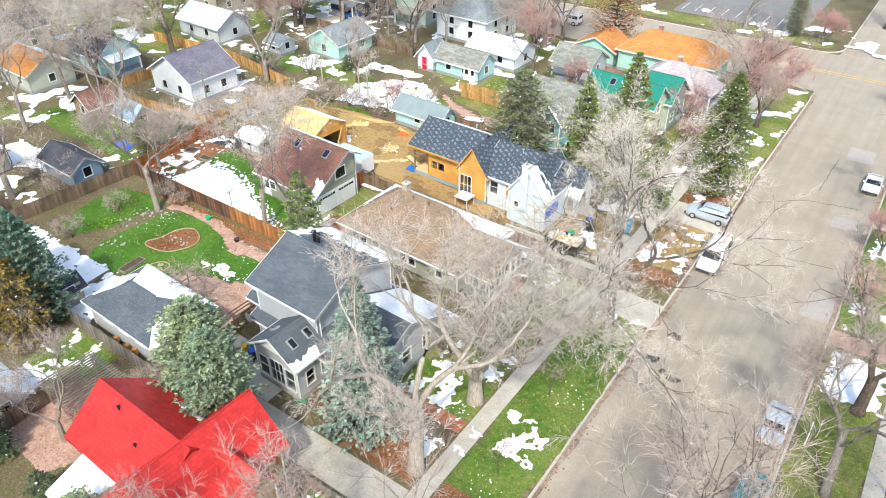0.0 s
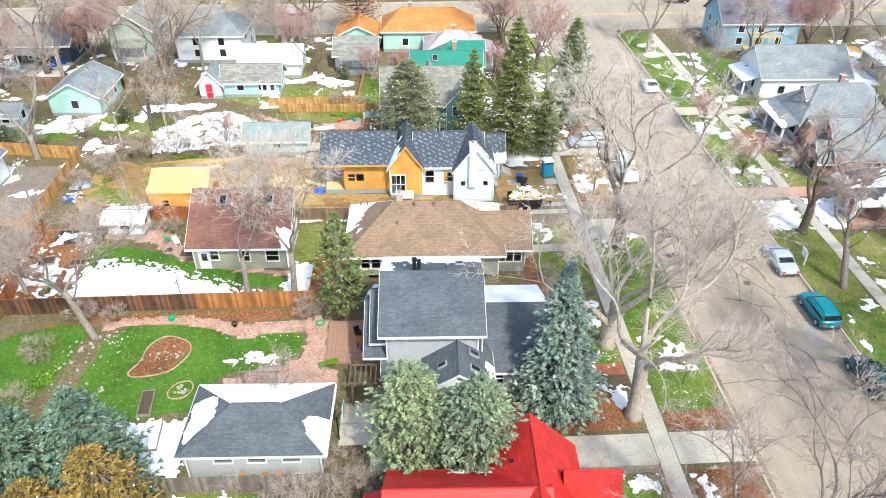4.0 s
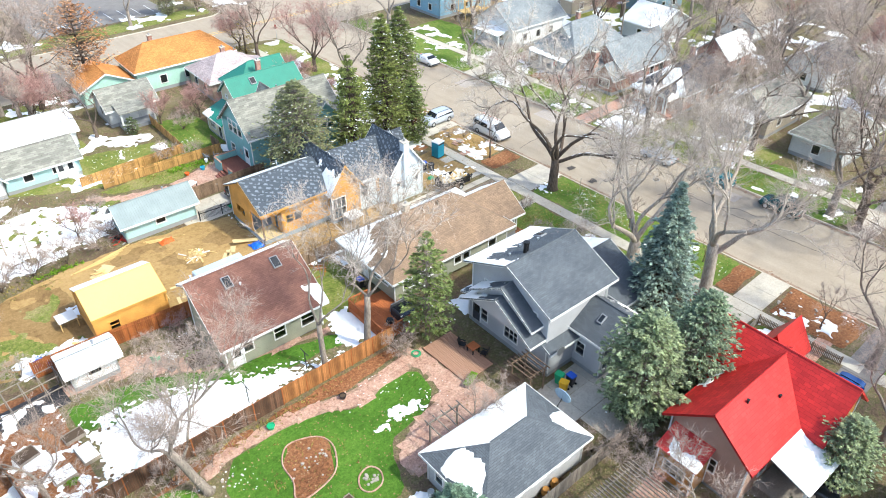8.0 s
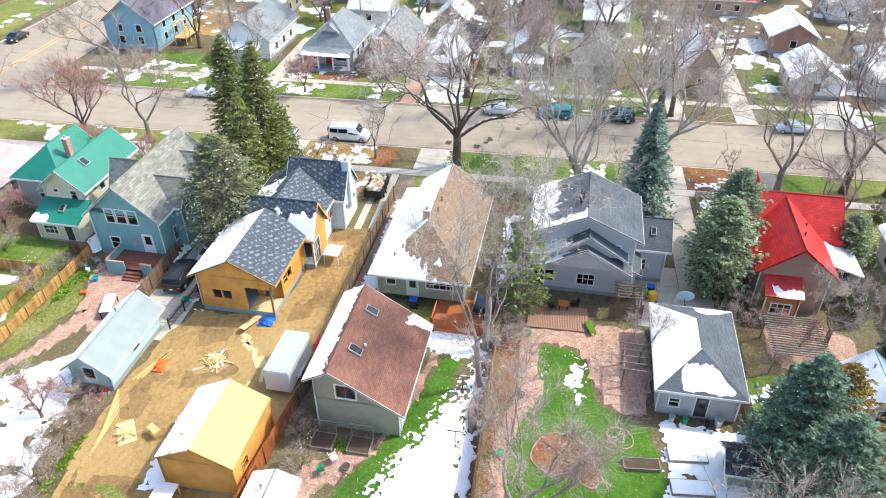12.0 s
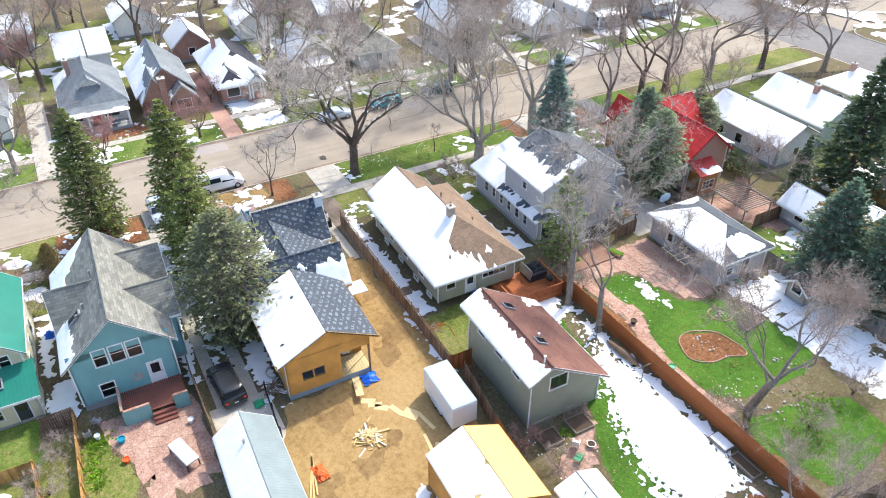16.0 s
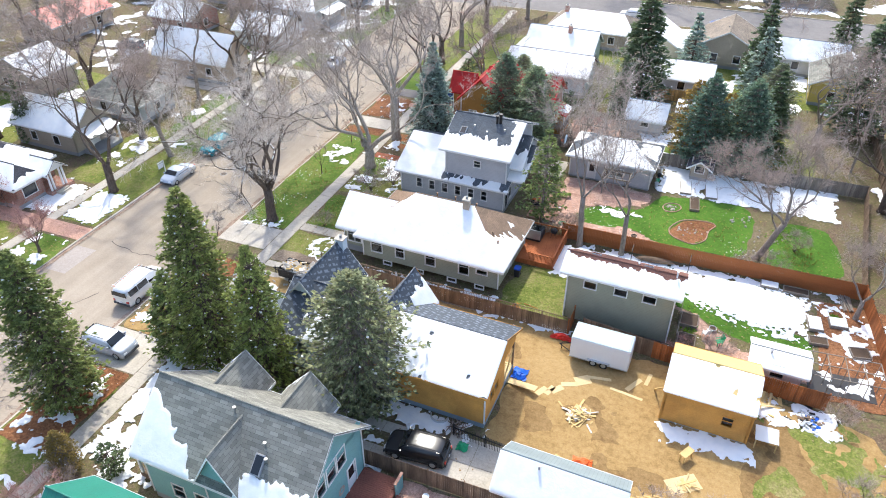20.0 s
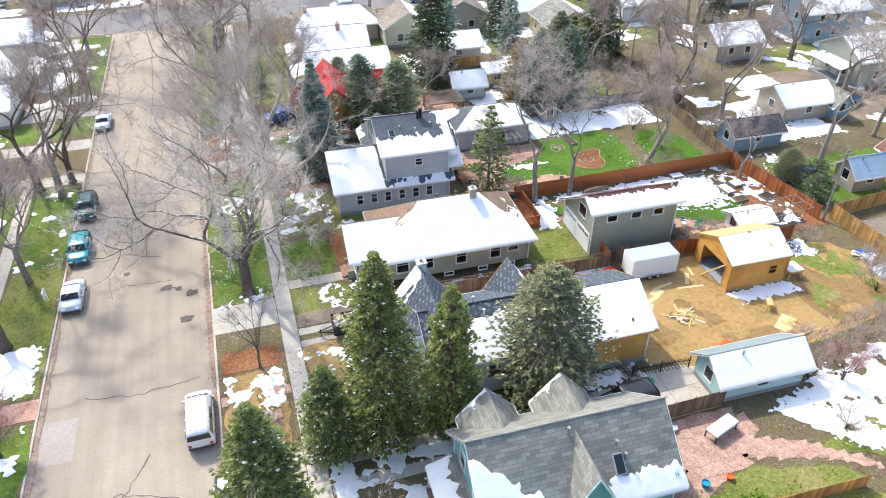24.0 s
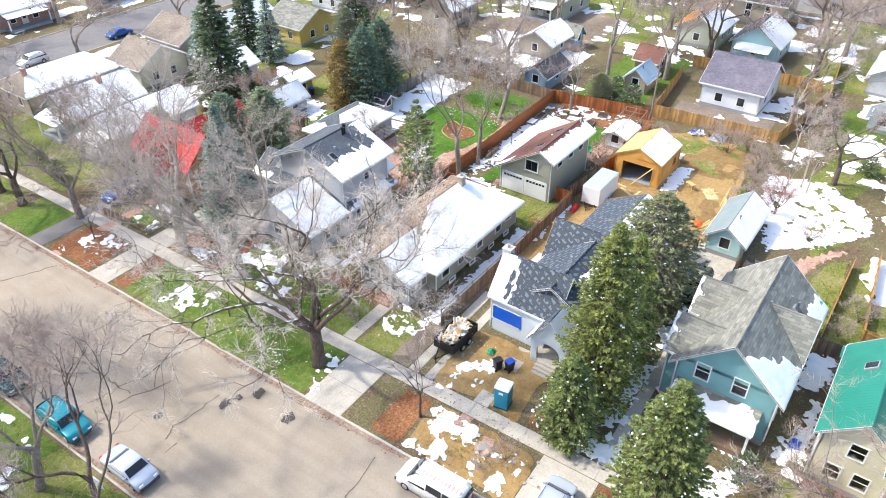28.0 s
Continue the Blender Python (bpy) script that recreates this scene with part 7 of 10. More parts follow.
# ---- trees ----
def grow(seed, height, leaders, trunk=(2.5, 0.4), lean=(0, 0), stems=None, depth=5, ang=(0.28, 0.62), ratio=0.8, up=0.12, twigs=7, tw=0.012, twig_len=0.8, sides=2, snowy=False, gnarl=0.2, seg=(5, 3, 2)):
    """A bare tree: (trunk, limbs, twigs, snow). It keeps forking; leaders are (heading, rise, length, start) of the main limbs."""
    rng = random.Random(seed)
    trunks, limbs, tv, tf, caps = [], [], [], [], []

    def off(k=1.0):
        return Vector((rng.uniform(-k, k), rng.uniform(-k, k), rng.uniform(-k, k)))

    def side(d, a):
        c = d.cross(off())
        return (d * math.cos(a) + c.normalized() * math.sin(a)).normalized() if c.length > 1e-4 else d

    def twig(p, d, l, w):
        s = d.cross(off())
        s = s.normalized() * w if s.length > 1e-4 else Vector((w, 0, 0))
        n, e = len(tv), p + d * l + off(l * 0.12)
        tv.extend([tuple(p - s), tuple(p + s), tuple(e)])
        tf.append((n, n + 1, n + 2))

    def spray(p, d, l):
        for _ in range(twigs):
            q = side(d, rng.uniform(0.1, 1.0))
            ll = l * rng.uniform(0.55, 1.35)
            twig(p, q, ll, tw)
            for _ in range(2):
                twig(p + q * ll * rng.uniform(0.25, 0.8), side(q, rng.uniform(0.4, 0.9)), ll * 0.6, tw * 0.75)

    def limb(p, d, l, r, lev, n=0):
        pts = [p]
        n = n or (seg[0] if lev <= 2 else seg[1] if lev < depth else seg[2])
        bend = off(gnarl)
        for _ in range(n):
            bend = bend * 0.45 + off(gnarl)
            d = (d + bend * (3 / n) ** 0.5 + Vector((0, 0, up * (1 if d.z < 0.75 else 0.2)))).normalized()
            p = p + d * (l / n)
            pts.append(p)
        r1 = r * (0.7 if lev < depth else 0.4)
        rad = [r + (r1 - r) * k / n for k in range(n + 1)]
        limbs.append(tube(pts, rad, 7 if r > 0.16 else (5 if r > 0.075 else 3), False))
        if snowy and r > 0.06:
            for k in range(n):
                if rng.random() < 0.6:
                    q = [pts[k].lerp(pts[k + 1], f) + Vector((0, 0, rad[k] * 0.72)) for f in (0.05, 0.5, 0.9)]
                    caps.append(tube(q, [rad[k] * 0.25, rad[k] * 0.6, rad[k] * 0.25], 4))
        if lev >= 2:
            for _ in range(sides):
                k = rng.randrange(n)
                q = pts[k].lerp(pts[k + 1], rng.random())
                dd = side(d, rng.uniform(0.6, 1.2))
                if lev < depth and rng.random() < 0.5:
                    limb(q, dd, l * 0.5, max(r * 0.3, 0.012), max(lev + 2, depth), 2)
                else:
                    spray(q, dd, twig_len)
        if lev >= depth:
            spray(p, d, twig_len)
            spray(pts[-2], d, twig_len)
            return
        m = 2 if rng.random() < 0.65 else 3
        base = off()
        for k in range(m):
            c = d.cross(base).normalized()
            c = (c * math.cos(2 * math.pi * k / m) + d.cross(c) * math.sin(2 * math.pi * k / m))
            a = rng.uniform(*ang) * (0.6 if k == 0 else 1.15)
            limb(p, (d * math.cos(a) + c * math.sin(a)).normalized(), l * ratio * rng.uniform(0.8, 1.15), r1 * (0.9 if k == 0 else rng.uniform(0.55, 0.8)), lev + 1)

    h, r0 = trunk
    for dx, dy, ids in (stems or [(lean[0], lean[1], range(len(leaders)))]):
        d0 = Vector((dx, dy, 1)).normalized()
        p0 = Vector((dx * 0.5, dy * 0.5, -0.15))
        k = r0 * (1.0 if not stems else 0.78)
        pts = [p0, p0 + d0 * 0.5, p0 + d0 * h * 0.4 + off(0.06), p0 + d0 * h * 0.75 + off(0.06), p0 + d0 * h]
        trunks.append(tube(pts, [k * 1.5, k * 1.1, k, k * 0.94, k * 0.86], 10, True))
        for i in ids:
            az, el, ln, st = leaders[i]
            az, el = radians(az), radians(el)
            d = Vector((math.cos(az) * math.cos(el), math.sin(az) * math.cos(el), math.sin(el)))
            limb(p0 + d0 * (h * st), d, ln, k * rng.uniform(0.38, 0.54), 1)
    return join(*trunks), join(*limbs), (tv, tf), (join(*caps) if caps else None)


def crown(seed, n, rise, ln):
    rng = random.Random(seed)
    return [((k + rng.uniform(-0.25, 0.25)) * 360 / n, rise + rng.uniform(-12, 14), ln * rng.uniform(0.85, 1.15), 0.98 if k % 2 else rng.uniform(0.75, 0.95)) for k in range(n)]


SPECIES = {}


def species(key, bark, twig, **kw):
    t, l, w, c = grow(**kw)
    SPECIES[key] = [mesh_of("trunk", t, M[bark], True, False), mesh_of("crown", l, M[bark], True, False), mesh_of("twig_spray", w, M[twig], False, False)]
    if c:
        SPECIES[key].append(mesh_of("snow", c, M["snow"], True, False))


species("elm", "bark_dark", "twig_frost", seed=12, height=18, trunk=(4.0, 0.52), depth=5, ratio=0.79, up=0.05, twigs=5, tw=0.013, twig_len=1.05, sides=3, snowy=True, gnarl=0.32, ang=(0.3, 0.8), seg=(6, 4, 3),
        leaders=[(-72, 30, 5.6, 0.9), (98, 38, 5.4, 0.95), (15, 40, 4.8, 0.95), (200, 40, 4.8, 0.92), (-40, 62, 5.2, 1.0), (150, 64, 5.2, 1.0), (250, 56, 5.0, 1.0)])
species("sycamore", "bark_pale", "twig_grey", seed=22, height=20, trunk=(6.0, 0.55), lean=(-0.02, 0.06), depth=5, ratio=0.8, up=0.16, twigs=4, tw=0.011, twig_len=0.95, sides=3, ang=(0.25, 0.6), gnarl=0.28, seg=(6, 4, 3),
        leaders=[(85, 62, 5.0, 0.98), (215, 64, 4.4, 1.0), (130, 70, 4.8, 1.0), (290, 60, 3.6, 0.8)])
species("sycamore_b", "bark_pale", "twig_grey", seed=27, height=20, trunk=(2.4, 0.6), depth=5, ratio=0.82, up=0.15, twigs=4, tw=0.011, twig_len=1.0, sides=3, ang=(0.25, 0.6), gnarl=0.28, seg=(6, 4, 3),
        leaders=[(130, 74, 5.4, 1.0), (80, 62, 5.2, 0.95), (48, 40, 4.4, 0.85), (200, 60, 4.8, 0.95), (300, 68, 4.8, 1.0)])
STREET = dict(depth=5, ratio=0.8, twigs=4, tw=0.014, twig_len=1.05, gnarl=0.28, up=0.12, seg=(5, 3, 2), sides=2)
AFAR = dict(depth=4, ratio=0.82, twigs=6, tw=0.022, twig_len=1.45, gnarl=0.28, up=0.12, seg=(4, 2, 2), sides=2)
for _sfx, _kw in (("", STREET), ("_far", AFAR)):
    species("ash" + _sfx, "bark_grey", "twig_brown", seed=33, height=16, trunk=(3.8, 0.38), leaders=crown(1, 3, 62, 4.4), ang=(0.28, 0.66), **_kw)
    species("ash_b" + _sfx, "bark_dark", "twig_brown", seed=34, height=16, trunk=(3.4, 0.40), leaders=crown(2, 3, 58, 4.5), ang=(0.28, 0.68), **_kw)
    species("tall" + _sfx, "bark_grey", "twig_grey", seed=35, height=18, trunk=(5.6, 0.27), lean=(0.04, -0.03), leaders=crown(3, 3, 70, 4.4), **{**_kw, "up": 0.22, "twigs": 3})
    species("maple" + _sfx, "bark_dark", "twig_red", seed=37, height=11, trunk=(1.8, 0.26), leaders=crown(5, 5, 58, 2.6), **{**_kw, "depth": 4, "twigs": 6, "up": 0.22})
species("leaning", "bark_grey", "twig_brown", seed=36, height=14, trunk=(5.2, 0.3), lean=(-0.3, 0.12), leaders=crown(4, 4, 52, 3.2), depth=5, ratio=0.8, twigs=4, tw=0.011, twig_len=0.95, gnarl=0.3, up=0.16, seg=(5, 3, 2), sides=2)
species("young", "bark_dark", "twig_brown", seed=38, height=6, trunk=(1.8, 0.07), leaders=crown(6, 4, 62, 1.6), depth=2, twigs=7, tw=0.011, twig_len=0.6)
species("shrub", "bark_dark", "twig_brown", seed=39, height=2.6, trunk=(0.3, 0.07), leaders=crown(7, 8, 48, 0.9), depth=3, twigs=5, tw=0.010, twig_len=0.5, sides=1, seg=(3, 2, 2))
species("shrub_red", "bark_dark", "twig_red", seed=40, height=2.4, trunk=(0.3, 0.06), leaders=crown(8, 8, 48, 0.9), depth=3, twigs=5, tw=0.010, twig_len=0.5, sides=1, seg=(3, 2, 2))
species("aspen", "bark_pale", "twig_grey", seed=41, height=8, trunk=(3.6, 0.09), leaders=crown(9, 4, 70, 1.7), depth=3, twigs=6, tw=0.010, twig_len=0.5, up=0.25)
LABELS = {"elm": "broad bare elm with grey bark and fine twigs", "sycamore": "tall bare tree with two pale leaning trunks", "sycamore_b": "tall bare tree with pale forked trunk", "ash": "bare leafless tree with grey bark", "ash_b": "bare leafless tree with dark bark",
          "tall": "slender tall bare tree in the yard", "leaning": "leaning bare tree with pale crooked trunk", "maple": "bare tree with reddish budding twigs", "young": "young bare tree with thin stem", "shrub": "leafless brown garden shrub", "shrub_red": "leafless reddish garden shrub", "aspen": "thin bare aspen with pale stem"}


def tree(key, x, y, s=1.0, rz=0.0, z=0.0):
    name = "shrub" if "shrub" in key else "tree"
    t = new(name)
    t.matrix_basis = pose(x, y, z, 0, 0, rz) @ Matrix.Diagonal((s, s, s, 1))
    tagged(t, LABELS[key], name, "bare street trees" if 15 < x < 23 or 35 < x < 42 else "")
    if math.hypot(x, y) > 55 and key + "_far" in SPECIES:
        key += "_far"
    for n, me in zip(("trunk", "crown", "twig_spray", "snow"), SPECIES[key]):
        ob = part(n, me, None, t)
        if n in ("twig_spray", "snow"):
            ob["kind"] = "stuff"
    return t


tree("elm", 18.7, 0.9, 1.0, 0)
tree("sycamore", 14.3, -21.6, 1.0, 0)
tree("sycamore_b", 14.1, -13.6, 1.0, 0)
tree("tall", -13.3, -6.2, 1.05, 10)
tree("tall", -17.5, -6.2, 0.9, 120)
tree("leaning", -29.9, -10.6, 1.0, 0)
tree("ash", 18.4, 40.9, 0.85, 50)
tree("maple", 18.2, 49.8, 1.2, 10)
tree("young", 18.6, 11.1, 1.5, 30)
for k, (key, x, y, s) in enumerate((("young", 18.7, -9.9, 0.8), ("young", 19.2, -18.5, 0.7), ("young", 18.2, -30.8, 0.95), ("ash", 16.6, -35.8, 1.0), ("ash_b", 18.6, -43.6, 1.05), ("ash_b", 18.5, -48.3, 1.1), ("ash", 18.4, -57.0, 1.1), ("ash_b", 17.5, -67.5, 1.1), ("ash", 12, -75, 1.0),
                                     ("ash_b", 39.0, 2.4, 1.1), ("leaning", 38.6, -7.2, 1.0), ("ash", 37.3, -23.0, 1.1), ("ash_b", 40.0, -25.2, 1.15), ("ash_b", 36.6, -26.2, 0.9), ("maple", 37.4, 14.6, 0.6), ("ash", 37.8, -30.8, 0.42), ("ash", 37.4, -41.6, 0.4), ("ash_b", 38.0, -57, 1.1), ("ash", 38.4, -70, 1.0), ("maple", 36.9, 26.2, 0.62), ("ash", 38.0, 56.0, 1.0), ("ash_b", 52.6, 50.0, 0.8), ("ash", 38.6, 36.0, 0.8),
                                     ("maple", 47.5, 10.5, 0.45), ("ash_b", 45.0, -9.5, 1.0), ("tall", 46.5, -23.0, 1.0), ("ash", 58, -9, 1.0), ("ash_b", 61, -18, 1.1), ("tall", 62, -2, 1.05), ("ash", 63, 14, 1.0), ("ash_b", 64, 31, 1.0), ("tall", 60, -38, 0.9), ("ash", 64, -56, 1.0), ("ash_b", 79, -26, 1.1), ("ash", 78, 4, 1.1), ("tall", 80, 22, 1.1), ("ash", 66, 50, 1.0), ("ash_b", 92, -2, 1.1), ("ash", 93, 26, 1.1), ("ash", 78, -54, 1.0), ("ash_b", 95, -30, 1.1),
                                     ("tall", -49.0, -3.2, 1.05), ("ash_b", -42.5, -24.5, 1.0), ("ash", -46, -18.5, 0.95), ("ash", -38.6, -4.0, 0.55), ("ash", -13.0, -18.9, 0.35), ("ash", -34, -28.5, 0.45), ("ash", -48.4, 23.0, 0.95), ("ash_b", -36.5, 30.6, 0.75), ("maple", -26.0, 26.5, 0.45), ("aspen", -38.8, 25.4, 1.2), ("aspen", -33.5, 27.6, 1.1), ("aspen", -32.5, 28.4, 0.9), ("aspen", -30.8, 26.4, 0.7),
                                     ("ash", -56, 3.4, 1.0), ("ash_b", -67, 6.4, 1.1), ("tall", -62, -8, 1.0), ("ash", -79, -4, 1.0), ("ash_b", -70, 22, 1.1), ("ash", -86, 20, 1.1), ("ash_b", -63, 44, 1.0), ("tall", -54, 47, 1.0), ("ash", -76, 46, 1.0), ("ash", -92, 32, 1.0), ("ash_b", -94, 54, 1.1), ("ash", -88, -14, 1.1), ("ash_b", -70, -34, 1.0), ("ash", -50, -32, 1.0), ("tall", -58, -50, 1.0), ("ash", -36, -38, 0.9), ("ash_b", -44, -44, 1.0), ("ash", -72, -54, 1.0), ("ash", -94, -36, 1.0), ("ash_b", -52, -74, 1.0), ("ash", -30, -76, 1.0), ("ash", -10, -76, 0.9),
                                     ("ash", -22, 60, 0.8), ("ash_b", -16, 49, 0.6), ("maple", -3, 46, 0.55), ("ash", -40, 50, 0.8), ("maple", -8, 47.5, 0.5), ("ash", -25, 66, 0.8), ("ash_b", 14, 60, 0.8), ("maple", 14, 66, 0.7), ("ash", 5, 90, 0.8), ("ash", -30, 91, 0.8), ("ash_b", 26, 106, 1.1), ("maple", 18, 90, 0.6), ("ash", 45, 92, 0.9), ("ash", 8.8, -39.6, 0.75), ("ash", 8.5, -47, 0.7), ("ash", -8.6, -34.6, 0.55), ("maple", 10.5, 43, 0.7), ("maple", 12.5, 38, 0.45), ("ash", 30, -99, 1.0), ("ash_b", -5, -98, 1.0), ("ash", 58, -98, 1.0), ("ash", -20, -98, 1.0))):
    tree(key, x, y, s, (k * 67) % 360)
for k, (key, x, y, s) in enumerate((("shrub_red", -9.0, -32.5, 1.2), ("shrub", -6.4, -28.6, 1.2), ("shrub", -7.6, -25.9, 0.9), ("shrub", -11.5, -8.0, 0.9), ("shrub", -9.8, -7.6, 0.7), ("shrub", -31.5, -8.5, 0.9), ("shrub", -28.8, -8.4, 0.7), ("shrub", -33.6, -13, 0.9), ("shrub", -12.0, -9.0, 0.7), ("shrub_red", -24.6, 6.4, 0.7), ("shrub", -27.4, 5.4, 0.8), ("shrub", -33, -19, 1.0),
                                     ("shrub", -37, 23, 1.1), ("shrub", -34.5, 22.6, 1.2), ("shrub", -31.5, 23, 1.2), ("shrub", -28.4, 23.2, 1.1), ("shrub", -25.2, 23.4, 1.1), ("shrub", -23.4, 25.6, 1.0), ("shrub", -39.5, 20, 1.1), ("shrub", -40.4, 15, 1.0), ("shrub", -36.5, 9.6, 0.8), ("shrub", -37.5, 18, 1.2), ("shrub", 12.8, 0.0, 0.7), ("shrub", 10.2, -5.0, 0.8), ("shrub", 11.5, -8.5, 1.2), ("shrub", 9.6, -10.5, 1.2), ("shrub", 18.5, 18.6, 0.7), ("shrub", 20.0, 17.4, 0.5), ("shrub_red", 9.4, -28.6, 0.9), ("shrub_red", 7.6, -29.2, 0.7), ("shrub", 9.0, 36.6, 1.0), ("shrub", 13.5, 35.5, 0.9), ("shrub", 12.0, 41.5, 1.2), ("shrub_red", 44.6, 15.8, 1.1), ("shrub_red", 45.4, 18.6, 1.0), ("shrub", 44.8, 29, 1.0), ("shrub", 46, 34, 0.9), ("shrub", -22.8, 30.6, 0.8), ("shrub", -8.8, 35.8, 0.8), ("shrub", -11.8, 37.0, 1.0), ("shrub", -6.4, 44, 1.0), ("shrub_red", -4.2, 46.5, 1.1), ("shrub", -50, 25.5, 1.2), ("shrub", -44.5, 28.5, 1.2), ("shrub", -48, -14, 1.2), ("shrub", -42.5, -14.5, 1.1), ("shrub", -56, 27, 1.1), ("shrub_red", 1.6, 46, 1.2))):
    tree(key, x, y, s, (k * 77) % 360)


# more bare trees in the yards behind the far houses
rng = random.Random(77)
BUILDINGS = [o for o in scene.collection.all_objects if o.parent is None and o.name.split(".")[0] in ("house", "garage", "garden_shed")]
for k in range(84):
    side_e = k % 2
    x = rng.uniform(58, 100) if side_e else rng.uniform(-100, -62)
    y = rng.uniform(-62, 62)
    if k >= 54:
        x, y = rng.uniform(-66, -14), rng.uniform(40, 66)
    if min(math.hypot(x - o.matrix_basis.translation.x, y - o.matrix_basis.translation.y) for o in BUILDINGS) < (8.5 if k < 54 else 7.0):
        continue
    tree(("ash", "ash_b", "tall", "maple")[k % 4], x, y, rng.uniform(0.8, 1.15), rng.uniform(0, 360))


def conifer(seed, height, r, n, shape, drop=0.35, blade=0.55, wide=0.16, trunk=0.22, bare=0.06, gap=0.55, tip=0.15):
    """A needled tree: (trunk, crown) geometries; boughs in loose tiers carry side shoots, each ending in a tuft."""
    rng = random.Random(seed)
    v, f, wood = [], [], []
    per = 34
    m = max(12, int(n / per))
    lobes = [rng.uniform(0.72, 1.15) for _ in range(40)]
    for k in range(m):
        t = ((k + rng.random()) / m) ** 1.1
        tier = round(t * height / gap) * gap / height
        t = 0.75 * tier + 0.25 * t
        t = min(max(t, 0.0), 0.985)
        a = k * 2.39996 + rng.uniform(-0.4, 0.4)
        rr = max(0.22, shape(t) * r * rng.uniform(0.74, 1.12) * lobes[(int(t * 9) * 4 + int(a * 0.64)) % 40])
        z = bare * height + t * (1 - bare) * height
        d = Vector((math.cos(a), math.sin(a), 0))
        s = Vector((-d.y, d.x, 0))

        def at(q):
            return d * rr * q + Vector((0, 0, z - drop * rr * q * q + tip * rr * q ** 4))
        if rr > 0.8:
            wood.append(tube([at(0.02), at(0.5), at(0.9)], [0.045, 0.03, 0.012], 3, False))
        for j in range(per // 4):
            q = 0.3 + 0.7 * ((j + rng.random()) / (per // 4)) ** 0.75
            w = (0.34 * rr * (1.12 - q) + 0.12) * rng.uniform(-1, 1)
            c = at(q) + s * w + Vector((0, 0, rng.gauss(0, 0.05) - 0.1 * abs(w)))
            out = (d + s * (w * 1.1) + Vector((0, 0, 0.1))).normalized()
            sz = rng.uniform(0.7, 1.25) * (0.6 + 0.4 * min(1, rr / 1.4))
            for _ in range(4):
                o = (out + Vector((rng.gauss(0, 0.5), rng.gauss(0, 0.5), rng.gauss(0.05, 0.34)))).normalized()
                u = o.cross(Vector((rng.gauss(0, 0.35), rng.gauss(0, 0.35), 1))).normalized()
                l, ww = blade * sz * rng.uniform(0.6, 1.15), wide * sz * rng.uniform(0.55, 1.0)
                p = c - o * l * 0.25
                i, b = len(v), p + o * l * 0.55
                v.extend([tuple(p), tuple(b + u * ww), tuple(p + o * l + Vector((0, 0, -0.1 * l))), tuple(b - u * ww)])
                f.extend([(i, i + 1, i + 2), (i, i + 2, i + 3)])
    tr = tube([(0, 0, -0.1), (0.03, 0.02, height * 0.5), (0, 0, height * 0.96)], [trunk, trunk * 0.6, 0.03], 8)
    return join(tr, *wood), (v, f)


def clods(seed, height, r, shape, n):
    """Small lumps of snow resting on the outer boughs."""
    rng = random.Random(seed)
    out = []
    for _ in range(n):
        t, a = rng.uniform(0.05, 0.9), rng.uniform(0, 6.28)
        rr = shape(t) * r * rng.uniform(0.75, 1.0)
        x, y, z, s = rr * math.cos(a), rr * math.sin(a), 0.06 * height + t * 0.94 * height - 0.2 * rr, rng.uniform(0.05, 0.15)
        out.append(([(x - s, y, z), (x, y - s * 0.7, z - 0.03), (x + s, y, z), (x, y + s * 0.8, z - 0.02), (x, y, z + s * 0.5)], [(0, 1, 4), (1, 2, 4), (2, 3, 4), (3, 0, 4), (3, 2, 1, 0)]))
    return join(*out)


SPIRE = lambda t: (1 - t) ** 0.85 * min(1, 0.55 + t * 5)
ROUND = lambda t: max(0.05, math.sin(math.pi * (0.18 + 0.82 * t)) ** 0.7) if t < 0.97 else 0.15
PLUME = lambda t: min(1, 0.78 + 1.6 * t) * (1 - t ** 2.2) ** 0.8
COLUMN = lambda t: min(1, 0.6 + 2 * t) * (1 - t ** 3) ** 0.8
CON = {}


def con_species(key, mat, bark, shape, snow_n, **kw):
    tr, cr = conifer(shape=shape, **kw)
    CON[key] = (mesh_of("trunk", tr, M[bark], True, False), mesh_of("crown", cr, M[mat], False, False),
                mesh_of("snow", clods(kw["seed"], kw["height"], kw["r"], shape, snow_n), M["snow"], True, False) if snow_n else None)


con_species("blue_spruce", "needle_blue", "bark_dark", SPIRE, 26, seed=5, height=14.0, r=4.0, n=23000, blade=0.46, wide=0.125, gap=0.6, bare=0.03, drop=0.3)
con_species("pine", "needle_olive", "bark_dark", PLUME, 150, seed=6, height=17, r=3.1, n=19000, drop=0.24, blade=0.4, wide=0.105, gap=0.7, tip=0.2)
con_species("pine_moss", "needle_moss", "bark_dark", PLUME, 80, seed=16, height=9.0, r=2.6, n=11000, drop=0.24, blade=0.38, wide=0.10, gap=0.7, tip=0.2)
con_species("pine_dark", "needle_green", "bark_dark", SPIRE, 110, seed=7, height=15, r=3.6, n=9000, drop=0.35, blade=0.6, wide=0.15, gap=0.8)
con_species("grey_pine", "needle_grey", "bark_grey", ROUND, 70, seed=8, height=13.4, r=3.7, n=19000, drop=0.12, blade=0.38, wide=0.085, gap=0.8, tip=0.15)
con_species("slim_pine", "needle_moss", "bark_grey", PLUME, 12, seed=18, height=11.0, r=2.5, n=4200, drop=0.12, blade=0.5, wide=0.12, gap=1.1, bare=0.14, tip=0.2)
con_species("juniper", "needle_juniper", "bark_grey", ROUND, 12, seed=9, height=11.0, r=3.1, n=16000, drop=-0.15, blade=0.44, wide=0.115, gap=0.45)
